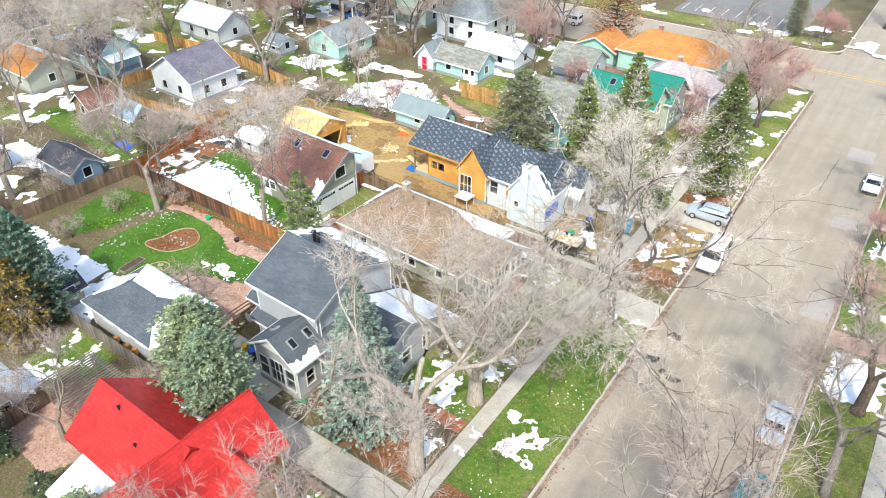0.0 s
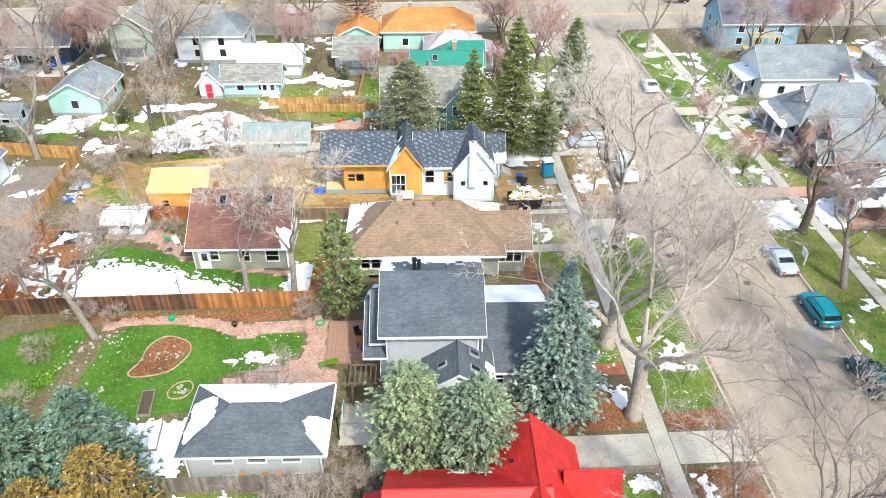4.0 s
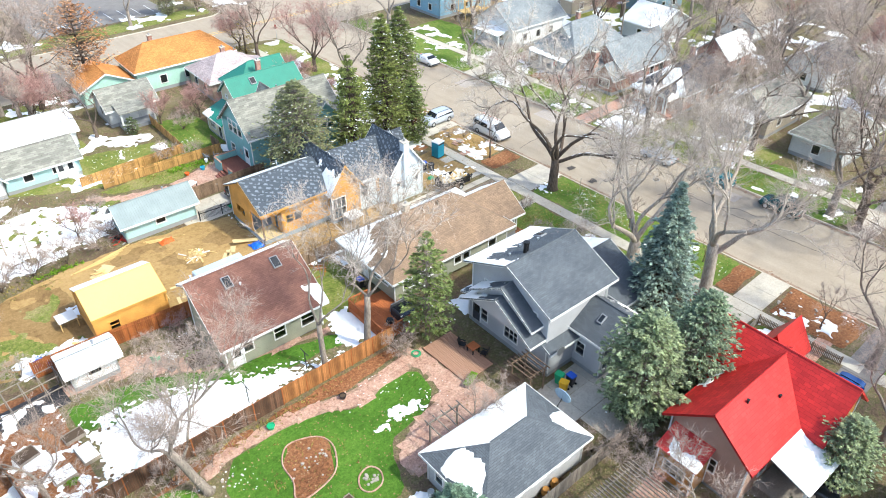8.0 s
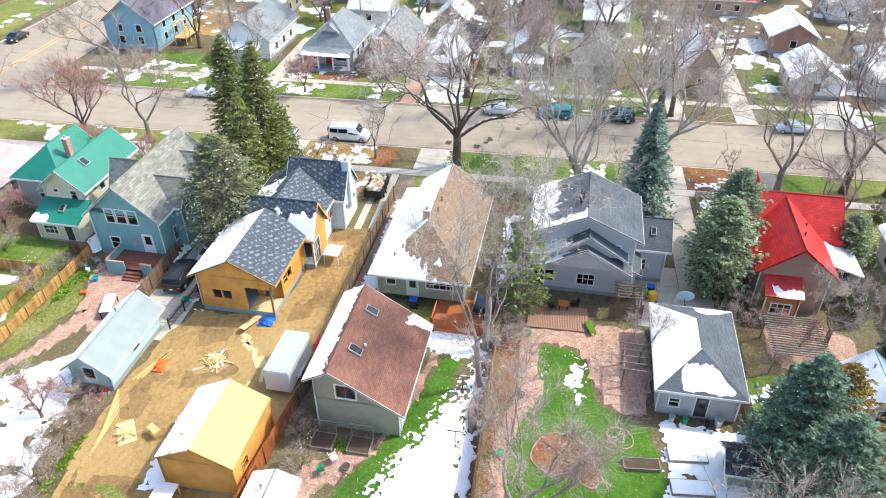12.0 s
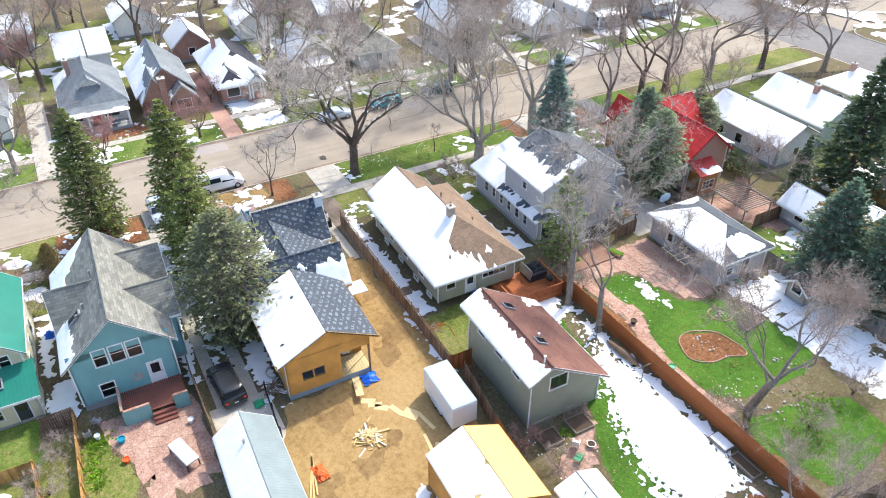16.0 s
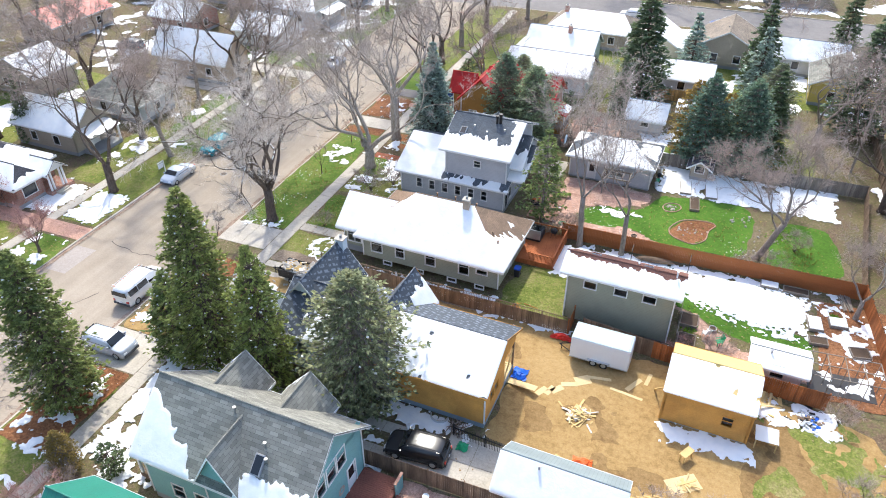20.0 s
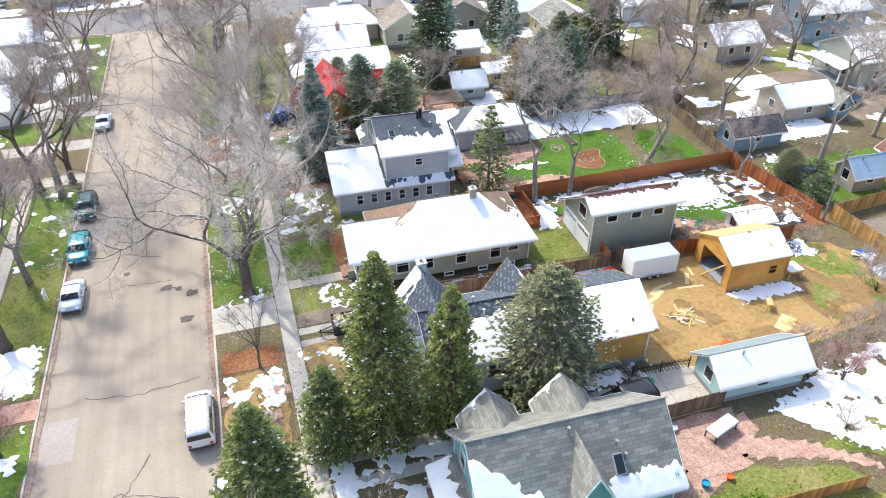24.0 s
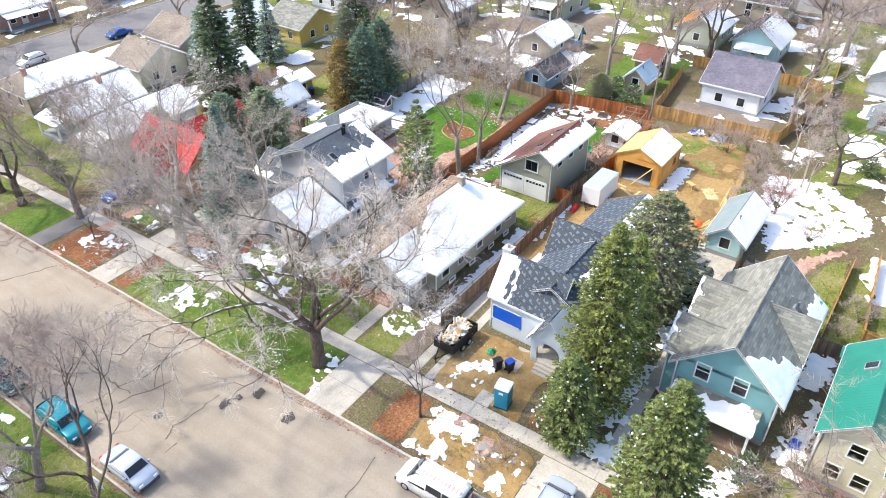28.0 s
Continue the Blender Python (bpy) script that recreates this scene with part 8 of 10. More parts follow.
con_species("soft_pine", "needle_soft", "bark_grey", PLUME, 60, seed=19, height=12.0, r=3.7, n=14500, drop=0.12, blade=0.5, wide=0.12, gap=0.7, tip=0.25)
con_species("golden", "needle_gold", "bark_grey", ROUND, 40, seed=10, height=7.5, r=2.8, n=9000, drop=0.3, blade=0.42, wide=0.095)
con_species("cone_small", "needle_blue", "bark_dark", SPIRE, 20, seed=12, height=8.0, r=2.2, n=4500, drop=0.35, blade=0.48, wide=0.12)
con_species("evergreen_bush", "needle_green", "bark_dark", ROUND, 8, seed=13, height=2.4, r=1.1, n=1600, drop=0.05, blade=0.3, wide=0.09, trunk=0.06)
con_species("copper_beech", "leaf_copper", "bark_dark", ROUND, 0, seed=14, height=10.0, r=4.4, n=8000, drop=-0.25, blade=0.34, wide=0.11)
con_species("budding", "leaf_bud", "bark_dark", ROUND, 0, seed=15, height=6.5, r=3.0, n=2200, drop=0.0, blade=0.28, wide=0.07)
CLAB = {"blue_spruce": "tall blue spruce with silvery needles", "pine": "tall olive green pine with snow on its boughs", "pine_dark": "dark green spruce dusted with snow", "grey_pine": "broad grey-green pine with snow specks", "juniper": "dense bushy grey-green juniper tree",
        "soft_pine": "large soft blue-green pine with snow on its boughs", "golden": "golden brown juniper with drooping sprays", "cone_small": "blue-green spruce of middling height", "evergreen_bush": "small dark evergreen bush", "pine_moss": "bushy young pine with moss green needles", "slim_pine": "slender open pine with moss green needles", "copper_beech": "tree still holding copper brown leaves", "budding": "small tree with yellowish spring buds"}


def needled(key, x, y, s=1.0, rz=0.0, sz=None):
    t = new("bush" if "bush" in key else "tree")
    t.matrix_basis = pose(x, y, 0, 0, 0, rz) @ Matrix.Diagonal((s, s, sz or s, 1))
    tagged(t, CLAB[key], "bush" if "bush" in key else "tree")
    for n, me in zip(("trunk", "crown", "snow"), CON[key]):
        if me:
            ob = part(n, me, None, t)
            if n == "snow":
                ob["kind"] = "stuff"
    return t


for k, (key, x, y, s, sz) in enumerate((("blue_spruce", 8.4, -20.1, 1.0, 1.0), ("juniper", -2.7, -25.9, 1.03, 0.95), ("juniper", 1.6, -27.6, 0.92, 1.0), ("pine", 10.5, 21.5, 1.04, 1.01), ("pine_moss", 5.5, 21.6, 1.05, 1.5), ("pine_moss", 14.4, 21.2, 0.95, 0.95), ("grey_pine", -2.2, 20.8, 1.22, 0.95), ("pine", 19.0, 29.0, 1.02, 0.86), ("slim_pine", -8.6, -8.7, 1.0, 1.0),
                                         ("pine_dark", -12.8, -45.4, 1.5, 1.12), ("cone_small", -18.8, -56.5, 1.5, 1.25), ("pine_dark", -28.4, -57, 1.1, 0.85), ("pine_dark", -40.5, -44, 1.4, 1.1), ("cone_small", -28.4, -52, 1.5, 1.3), ("soft_pine", -22.9, -27.9, 0.92, 0.98), ("soft_pine", -27.4, -28.6, 1.0, 0.96), ("golden", -21.3, -30.6, 1.0, 1.3), ("golden", -25.0, -31.8, 0.95, 1.1), ("pine_dark", -30.0, -33.0, 0.9, 0.75), ("grey_pine", -30, -37, 0.9, 0.8), ("juniper", 2.5, -38.8, 0.7, 0.62), ("pine_dark", -11.5, -38.4, 0.6, 0.55),
                                         ("golden", 14.2, 34.0, 0.45, 0.55), ("copper_beech", -10.5, 66.8, 1.2, 1.25), ("budding", 14, 64, 0.9, 0.9), ("budding", -2, 70.5 - 6, 0.5, 0.6), ("evergreen_bush", 13, -45.5, 1.1, 1.1), ("evergreen_bush", 12.6, -49, 1.0, 1.2), ("evergreen_bush", -4.8, -38.2, 1.0, 1.2), ("evergreen_bush", -3.2, -38.4, 1.0, 1.2), ("evergreen_bush", 11, 33, 1.0, 1.3), ("grey_pine", -43.6, -2.0, 0.6, 0.3), ("evergreen_bush", -46.2, -0.6, 1.6, 1.2), ("evergreen_bush", -43.5, 3, 1.6, 1.4), ("evergreen_bush", -53.5, 26.6, 1.4, 1.2), ("evergreen_bush", -41, 33.5, 1.2, 1.0), ("pine_dark", 58, -4.0, 0.6, 0.6), ("pine_dark", -66, -50, 0.9, 0.9), ("pine_dark", -90, -58, 1.0, 1.0), ("grey_pine", 13.0, 92, 0.6, 0.6), ("evergreen_bush", -12, 47, 1.0, 1.0), ("pine_dark", -40, -68, 0.9, 0.9))):
    needled(key, x, y, s, (k * 53) % 360, sz)


# ---- fences ----
def fence(pts, mat, h=1.8, step=2.4, board=0.14, gap=0.012, label="weathered wooden board fence", picket=False, lattice=False, each=False, back=None):
    for (ax, ay), (bx, by) in zip(pts, pts[1:]):
        ln = math.hypot(bx - ax, by - ay)
        t = thing("fence", ax, ay, 0, math.degrees(math.atan2(by - ay, bx - ax)), label, "fence")
        n = max(1, round(ln / step))
        s = ln / n
        top = h - (0.35 if lattice else 0)
        nb = int(s / (board + gap))
        g = []
        rr = random.Random(int(ax * 7 + ay * 13))
        for k in range(nb):
            u = k * (s / nb)
            e = rr.uniform(-0.02, 0.02)
            if picket:
                g.append(loft([[(u, -0.01, 0.08), (u + board, -0.01, 0.08), (u + board, 0.015, 0.08), (u, 0.015, 0.08)], [(u, -0.01, top + e), (u + board, -0.01, top + e), (u + board, 0.015, top + e), (u, 0.015, top + e)]]))
            else:
                g.append(box(u, -0.012, 0.04, u + s / nb - gap, 0.012, top + e))
        me = mesh_of("board_panel", join(*g), M[mat], False, False)
        one = mesh_of("board", box(0, -0.012, 0.04, s / nb - gap, 0.012, top), M[mat], False, False)
        pm = mesh_of("post", bbox(-0.05, 0.015, -0.1, 0.05, 0.11, h + 0.05, 0.012), M[mat], False, False)
        rm = mesh_of("rail", box(0, 0.012, top - 0.35, s, 0.05, top - 0.27), M[mat], False, False)
        lm = mesh_of("lattice", join(*[box(0.16 * k, -0.01, top + 0.02, 0.16 * k + 0.03, 0.01, h) for k in range(int(s / 0.16))], box(0, -0.02, h - 0.03, s, 0.02, h + 0.02)), M[mat], False, False) if lattice else None
        bm_ = mesh_of("back_panel", join(*g), M[back], False, False) if back else None
        for k in range(n):
            for nm, m in (("board_panel", me), ("rails", rm), ("post", pm), ("lattice", lm)):
                if m and each and nm == "board_panel":
                    for q in range(nb):
                        ob = part("board", one, None, t)
                        ob.matrix_basis = pose(k * s + q * (s / nb), rr.uniform(-0.006, 0.006), rr.uniform(-0.03, 0.03))
                elif m:
                    ob = part(nm if nm != "rails" else "rail", m, None, t)
                    ob.location = (k * s, 0, 0)
                    if nm == "board_panel":
                        ob["kind"] = "stuff"
            if back:
                ob = part("back_panel", bm_, None, t)
                ob.location, ob["kind"] = (k * s, 0.06, 0), "stuff"
        ob = part("post", pm, None, t)
        ob.location = (ln, 0, 0)


fence([(-11.2, -7.1), (-22.0, -7.0)], "fence_red", each=True, back="fence_tan", label="red stained board fence, weathered orange behind")
fence([(-22.0, -7.0), (-39.3, -7.0)], "fence_red", each=True, back="fence_dark", label="red stained board fence, dark with age behind")
fence([(-39.3, -7.0), (-40.8, 6.4)], "fence_red", back="fence_dark", label="red stained board fence at the yard end")
fence([(-22.4, 7.5), (-29.8, 8.3), (-35.6, 8.6)], "fence_red", label="red board fence beside the sheathed garage")
fence([(9.2, 6.7), (-15.3, 7.3)], "fence_old", lattice=True, h=1.9, label="old brown board fence with lattice top")
fence([(-15.3, 7.3), (-15.4, 5.4)], "fence_red", label="short red fence return at the garage")
fence([(-16.4, 6.7), (-22.4, 7.5)], "fence_old", label="old brown fence behind the carriage house")
fence([(-42.4, 6.6), (-43.0, 22.6)], "fence_new", label="new yellow-brown board fence")
fence([(-42.4, 6.6), (-59.0, 5.0)], "fence_new", label="new yellow-brown board fence round the white house")
fence([(-43.0, 22.6), (-60.0, 25.6)], "fence_new", label="orange-brown board fence behind the white house")
fence([(-60.0, 25.6), (-78.0, 24.4)], "fence_new", label="orange-brown board fence along the back lots")
fence([(-20.2, -26.7), (-4.6, -26.9)], "fence_grey", h=1.6, label="weathered grey board fence beside the garage")
fence([(-7.2, -19.5), (-7.6, -16.6)], "fence_old", h=1.6, label="brown board gate screen by the patio")
fence([(7.7, -26.9), (14.6, -26.8)], "picket_white", 0.9, picket=True, board=0.07, gap=0.06, label="white picket fence along the drive")
fence([(14.6, -26.8), (14.7, -34.0)], "fence_old", 1.0, picket=True, board=0.07, gap=0.06, label="brown picket fence along the sidewalk")
fence([(-4.6, 25.9), (-15.2, 25.9)], "fence_old", 1.7, label="brown board fence beside the concrete pad")
fence([(-5.8, 34.6), (-20.2, 35.2)], "fence_new", 1.3, label="low tan board fence behind the terrace")
fence([(-5.8, 34.6), (-5.8, 36.8)], "fence_old", 1.6, label="brown fence between two houses")
fence([(-10.0, 21.2), (-15.0, 21.6)], "metal_black", 1.2, picket=True, board=0.03, gap=0.09, label="black picket fence at the lot edge")
fence([(-9.0, 48.5), (-9.4, 37.6), (-22.0, 37.2)], "fence_new", 1.3, label="tan board fence round a grass plot")
fence([(-20.2, -26.7), (-41.0, -26.7)], "fence_grey", 1.7, label="grey board fence under the trees")
fence([(-41.0, -26.7), (-39.3, -7.0)], "fence_old", 1.7, label="old brown fence at the back of the lawn")
fence([(-43.0, -20.0), (-43.0, -45.0)], "fence_old", 1.7, label="brown board fence between back yards")
fence([(-13.0, -38.6), (-13.0, -30.5)], "fence_old", 1.7, label="brown board fence beside the studio")
fence([(-12.5, -46.6), (-24.0, -46.6)], "fence_new", 1.7, label="tan board fence behind the white houses")
fence([(-64.0, 24.0), (-64.0, 5.0)], "fence_new", 1.7, label="orange-brown fence behind the aqua house")
fence([(-36.0, 44.0), (-60.0, 46.5)], "fence_old", 1.6, label="brown board fence between back lots")
fence([(14.4, -61.8), (8.5, -76.0)], "timber_grey", 1.1, picket=True, board=0.06, gap=0.1, label="low open fence at the corner lot")


# ---- vehicles ----
def wheel(parent, x, y, r, w=0.2):
    o = 1 if y > 0 else -1
    t = part("tyre", tube([(x, y - o * w, r), (x, y - o * w * 0.9, r), (x, y - 0.02 * o, r), (x, y, r)], [r * 0.9, r, r, r * 0.9], 16), M["rubber"], parent, smooth=False)
    part("rim", tube([(x, y - 0.02 * o, r), (x, y + 0.012 * o, r)], [r * 0.62, r * 0.58], 12), M["galv"], t)


def car(kind, x, y, rz, paint, label, z=-0.13):
    spec = {"sedan": (4.6, 1.8, [(-2.3, .55), (-2.27, .82), (-1.75, .98), (-1.15, 1.02), (-.55, 1.44), (.65, 1.46), (1.35, 1.03), (2.1, .88), (2.28, .6)], .32, (-1.38, 1.4)),
            "suv": (4.7, 1.88, [(-2.35, .6), (-2.33, 1.05), (-2.2, 1.12), (-1.95, 1.66), (.55, 1.7), (1.2, 1.12), (2.15, 1.0), (2.33, .65)], .37, (-1.4, 1.42)),
            "van": (5.4, 2.0, [(-2.7, .5), (-2.68, 1.15), (-2.62, 2.02), (1.0, 2.1), (1.75, 1.28), (2.5, 1.12), (2.68, .6)], .37, (-1.7, 1.75)),
            "pickup": (5.2, 1.9, [(-2.6, .6), (-2.58, 1.02), (-.6, 1.02), (-.45, 1.66), (.85, 1.7), (1.45, 1.15), (2.4, 1.02), (2.58, .65)], .38, (-1.6, 1.65))}[kind]
    ln, wd, prof, r, axles = spec
    t = thing("car" if kind != "van" else "van", x, y, z, rz, label, "car" if kind != "van" else "van", "parked cars")
    belt = 1.0 if kind == "sedan" else (1.14 if kind != "pickup" else 1.1)
    zb = 0.28
    # body: profile swept across with a rounded, tucked-in upper part
    ys = [-0.5, -0.485, -0.44, -0.3, 0.0, 0.3, 0.44, 0.485, 0.5]
    soft = list(prof)
    for _ in range(2):
        cut = [soft[0]]
        for (ax, az), (bx, bz) in zip(soft, soft[1:]):
            cut += [(ax * 0.82 + bx * 0.18, az * 0.82 + bz * 0.18), (ax * 0.18 + bx * 0.82, az * 0.18 + bz * 0.82)]
        soft = cut + [soft[-1]]
    ring = soft + [(prof[-1][0] - 0.05, zb), (prof[0][0] + 0.05, zb)]
    rings = []
    for v in ys:
        e = (2 * abs(v)) ** 5
        rr = []
        for px, pz in ring:
            tuck = 0.11 * (pz - belt) / 0.45 if pz > belt else 0.05 * max(0, 0.55 - pz)
            rr.append((px * (1 - 0.075 * e), v * wd * (1 - tuck), pz - (0.05 * e if pz > zb else 0)))
        rings.append(rr)
    b = part("body", loft(rings), M[paint], t, smooth=True)
    # glass: side strips, windscreen and rear window slightly proud
    roof = [p for p in prof if p[1] > belt + 0.25]
    x0, x1 = roof[0][0], roof[-1][0]
    zr = max(p[1] for p in prof)
    pre = prof[prof.index(roof[0]) - 1]
    post = prof[prof.index(roof[-1]) + 1]
    for sgn in (-1, 1):
        g = []
        a0, a1 = (pre[0] + (x0 - pre[0]) * 0.45, post[0] - (post[0] - x1) * 0.35)
        if kind == "van":
            a0 = 0.2
        lo, hi = belt + 0.03, zr - 0.1
        y0_, y1_ = sgn * (wd * 0.5 + 0.004), sgn * (wd * (0.5 - 0.055 * (zr - 0.1 - belt) / 0.45 * 1.7) - 0.0)
        v = [(a0 - 0.1, y0_ * 0.985, lo), (a1 + 0.12, y0_ * 0.985, lo), (x1 - 0.02, y1_ * 0.975, hi), (max(x0, a0) + 0.06, y1_ * 0.975, hi)]
        part("side_window", slab_side(v, 0.03 * sgn), M["car_glass"], t)
    for pa, pb, nm in ((post, roof[-1], "windscreen"), (pre, roof[0], "rear_window")):
        if kind == "van" and nm == "rear_window":
            pa, pb = (-2.70, 1.25), (-2.64, 1.85)
        d = 0.02 if nm == "windscreen" else -0.02
        v = [(pa[0] * 0.9 + pb[0] * 0.1 + d, -wd * 0.42, pa[1] * 0.9 + pb[1] * 0.1 + 0.03), (pa[0] * 0.9 + pb[0] * 0.1 + d, wd * 0.42, pa[1] * 0.9 + pb[1] * 0.1 + 0.03), (pa[0] * 0.15 + pb[0] * 0.85 + d, wd * 0.38, pa[1] * 0.15 + pb[1] * 0.85 + 0.03), (pa[0] * 0.15 + pb[0] * 0.85 + d, -wd * 0.38, pa[1] * 0.15 + pb[1] * 0.85 + 0.03)]
        part(nm, (v + [(p[0] - d, p[1], p[2] - 0.03) for p in v], [(0, 1, 2, 3), (7, 6, 5, 4), (0, 4, 5, 1), (1, 5, 6, 2), (2, 6, 7, 3), (3, 7, 4, 0)]), M["car_glass"], t)
    for ax in axles:
        for sgn in (-1, 1):
            wheel(t, ax, sgn * (wd / 2 + 0.005), r)
    for sgn in (-1, 1):
        part("headlight", bbox(ln / 2 - 0.2, sgn * wd * 0.32 - 0.16, 0.64, ln / 2 - 0.05, sgn * wd * 0.32 + 0.16, 0.78, 0.02), M["plastic_white"], t)
        part("tail_light", bbox(-ln / 2 + 0.0, sgn * wd * 0.37 - 0.12, 0.7, -ln / 2 + 0.12, sgn * wd * 0.37 + 0.12, 0.84, 0.02), M["plastic_red"], t)
        part("mirror", bbox(post[0] - 0.35, sgn * (wd / 2 + 0.1) - 0.1, belt + 0.02, post[0] - 0.22, sgn * (wd / 2 + 0.1) + 0.1, belt + 0.18, 0.03), M[paint], t)
    part("bumper", bbox(ln / 2 - 0.1, -wd * 0.44, 0.35, ln / 2 + 0.03, wd * 0.44, 0.55, 0.03), M["trim_dark"], t)
    part("bumper", bbox(-ln / 2 - 0.03, -wd * 0.44, 0.38, -ln / 2 + 0.1, wd * 0.44, 0.58, 0.03), M["trim_dark"], t)
    part("number_plate", box(-ln / 2 - 0.045, -0.16, 0.62, -ln / 2 - 0.02, 0.16, 0.72), M["plastic_white"], t)
    if kind == "suv":
        for sgn in (-1, 1):
            part("roof_rail", tube([(-1.7, sgn * 0.68, 1.74), (0.4, sgn * 0.68, 1.77)], [0.025, 0.025], 5), M["metal_black"], t)
    if kind == "pickup":
        part("load_bed", box(-2.5, -0.78, 1.0, -0.65, 0.78, 1.035), M["plastic_black"], t)
    if kind == "van":
        for yy in (-0.62, -0.2, 0.25, 0.62):
            part("ladder_rail", tube([(-2.6, yy, 2.24), (1.0, yy, 2.28)], [0.03, 0.03], 5), M["trim_white"], t)
        for sgn in (-1, 1):
            for xa, xb in ((-2.35, -1.3), (-1.2, 0.0)):
                part("side_window", slab_side([(xa, sgn * 0.985, 1.28), (xb, sgn * 0.985, 1.28), (xb, sgn * 0.865, 1.78), (xa, sgn * 0.865, 1.78)], 0.03 * sgn), M["car_glass"], t)
        part("roof_rack", join(*[tube([(xx, -0.85, 2.2), (xx, 0.85, 2.2)], [0.03, 0.03], 5) for xx in (-2.3, -1.3, -0.3, 0.6)]), M["trim_white"], t)
        part("ladder_rungs", join(*[tube([(-2.5 + 0.3 * k, 0.25, 2.26), (-2.5 + 0.3 * k, 0.62, 2.26)], [0.02, 0.02], 4) for k in range(12)]), M["tarp_orange"], t)
    return t


def slab_side(v, d):
    return (v + [(p[0], p[1] - d, p[2]) for p in v], [(0, 1, 2, 3), (7, 6, 5, 4), (0, 4, 5, 1), (1, 5, 6, 2), (2, 6, 7, 3), (3, 7, 4, 0)])


for nm, c in (("paint_silver", (0.52, 0.57, 0.64)), ("paint_teal", (0.01, 0.24, 0.30)), ("paint_darkteal", (0.02, 0.09, 0.10)), ("paint_white", (0.80, 0.80, 0.80)), ("paint_black", (0.03, 0.032, 0.036)), ("paint_blue", (0.02, 0.08, 0.28)), ("paint_red", (0.35, 0.02, 0.03)), ("paint_grey", (0.16, 0.17, 0.18))):
    plain(nm, c, 0.25, 0.2, 0.03, 0.6)
car("sedan", 34.15, -3.0, 90, "paint_silver", "silver-blue sedan parked at the kerb")
car("suv", 34.25, -10.6, 90, "paint_teal", "bright teal sport utility parked at the kerb")
car("suv", 34.3, -18.9, 90, "paint_darkteal", "dark green station wagon parked at the kerb")
car("sedan", 34.2, -41.6, 90, "paint_silver", "silver sedan parked further down the street")
car("sedan", 33.9, 41.0, -90, "paint_white", "white car parked near the corner")
car("van", 23.45, 15.7, -90, "paint_white", "white van with ladder rack at the kerb")
car("suv", 20.4, 23.1, 180, "paint_silver", "silver sport utility on the drive apron", 0.03)
car("suv", -8.2, 23.7, 4, "paint_black", "black sport utility with roof box on the concrete pad", 0.03)
car("suv", 11.2, -35.6, 0, "paint_blue", "dark blue car on the drive beside the red roof", 0.03)
car("sedan", 11.6, 56.0, 0, "paint_white", "white car beside the pink-roofed house", 0.02)
car("van", -23.5, 75.4, 180, "paint_white", "white van on the cross street", -0.12)
car("sedan", 52, 83.8, 180, "paint_black", "black car on the cross street", -0.12)
car("sedan", -58.0, 54.5, 60, "paint_blue", "blue car in a back drive", 0.03)
car("pickup", -61.0, 57.5, 100, "paint_silver", "pale blue pickup in a back drive", 0.03)
car("pickup", -65.5, -17.2, 10, "paint_blue", "dark blue pickup in a back yard", 0.03)
car("suv", 70, -35.8, 0, "paint_grey", "grey car at the end of the long drive", 0.03)
car("suv", -6.0, -83.0, 0, "paint_white", "white sport utility on the south street", -0.12)
car("sedan", -22.0, -83.0, 0, "paint_blue", "blue car on the south street", -0.12)
car("sedan", -107.0, 18.0, 90, "paint_black", "dark car on the west street", -0.12)
car("suv", 2.5, -38.6, 10, "paint_black", "black car behind the red-roofed house", 0.03)


def box_trailer():
    t = thing("cargo_trailer", -18.5, 9.25, 0, HR, "white enclosed cargo trailer on two axles", "trailer")
    part("body", bbox(-2.4, -1.05, 0.45, 2.4, 1.05, 2.5, 0.05), M["plastic_white"], t)
    part("roof", bbox(-2.38, -1.03, 2.5, 2.38, 1.03, 2.54, 0.02), M["metal_white"], t)
    part("roof_ice", bbox(-2.2, -0.9, 2.54, 2.2, 0.9, 2.555, 0.005), M["roof_ice"], t, "pale blue meltwater ice on the roof")
    for x in (-0.45, 0.4):
        for y in (-1.08, 1.08):
            wheel(t, x, y, 0.34)
    part("tongue", join(tube([(2.4, -0.6, 0.5), (3.5, 0, 0.5)], [0.05, 0.05], 4), tube([(2.4, 0.6, 0.5), (3.5, 0, 0.5)], [0.05, 0.05], 4)), M["metal_black"], t)
    part("jack", cyl(3.3, 0, 0.0, 0.7, 0.04), M["metal_black"], t)
    part("rear_door", bbox(-2.43, -0.95, 0.5, -2.4, 0.95, 2.4, 0.01), M["plastic_white"], t)
    part("edge_trim", join(box(-2.43, -1.07, 0.42, 2.43, -1.04, 0.5), box(-2.43, 1.04, 0.42, 2.43, 1.07, 0.5)), M["galv"], t)
    for y in (-1.1, 1.1):
        part("fender", bbox(-0.95, y - 0.12, 0.68, 0.9, y + 0.12, 0.74, 0.02), M["galv"], t)


box_trailer()


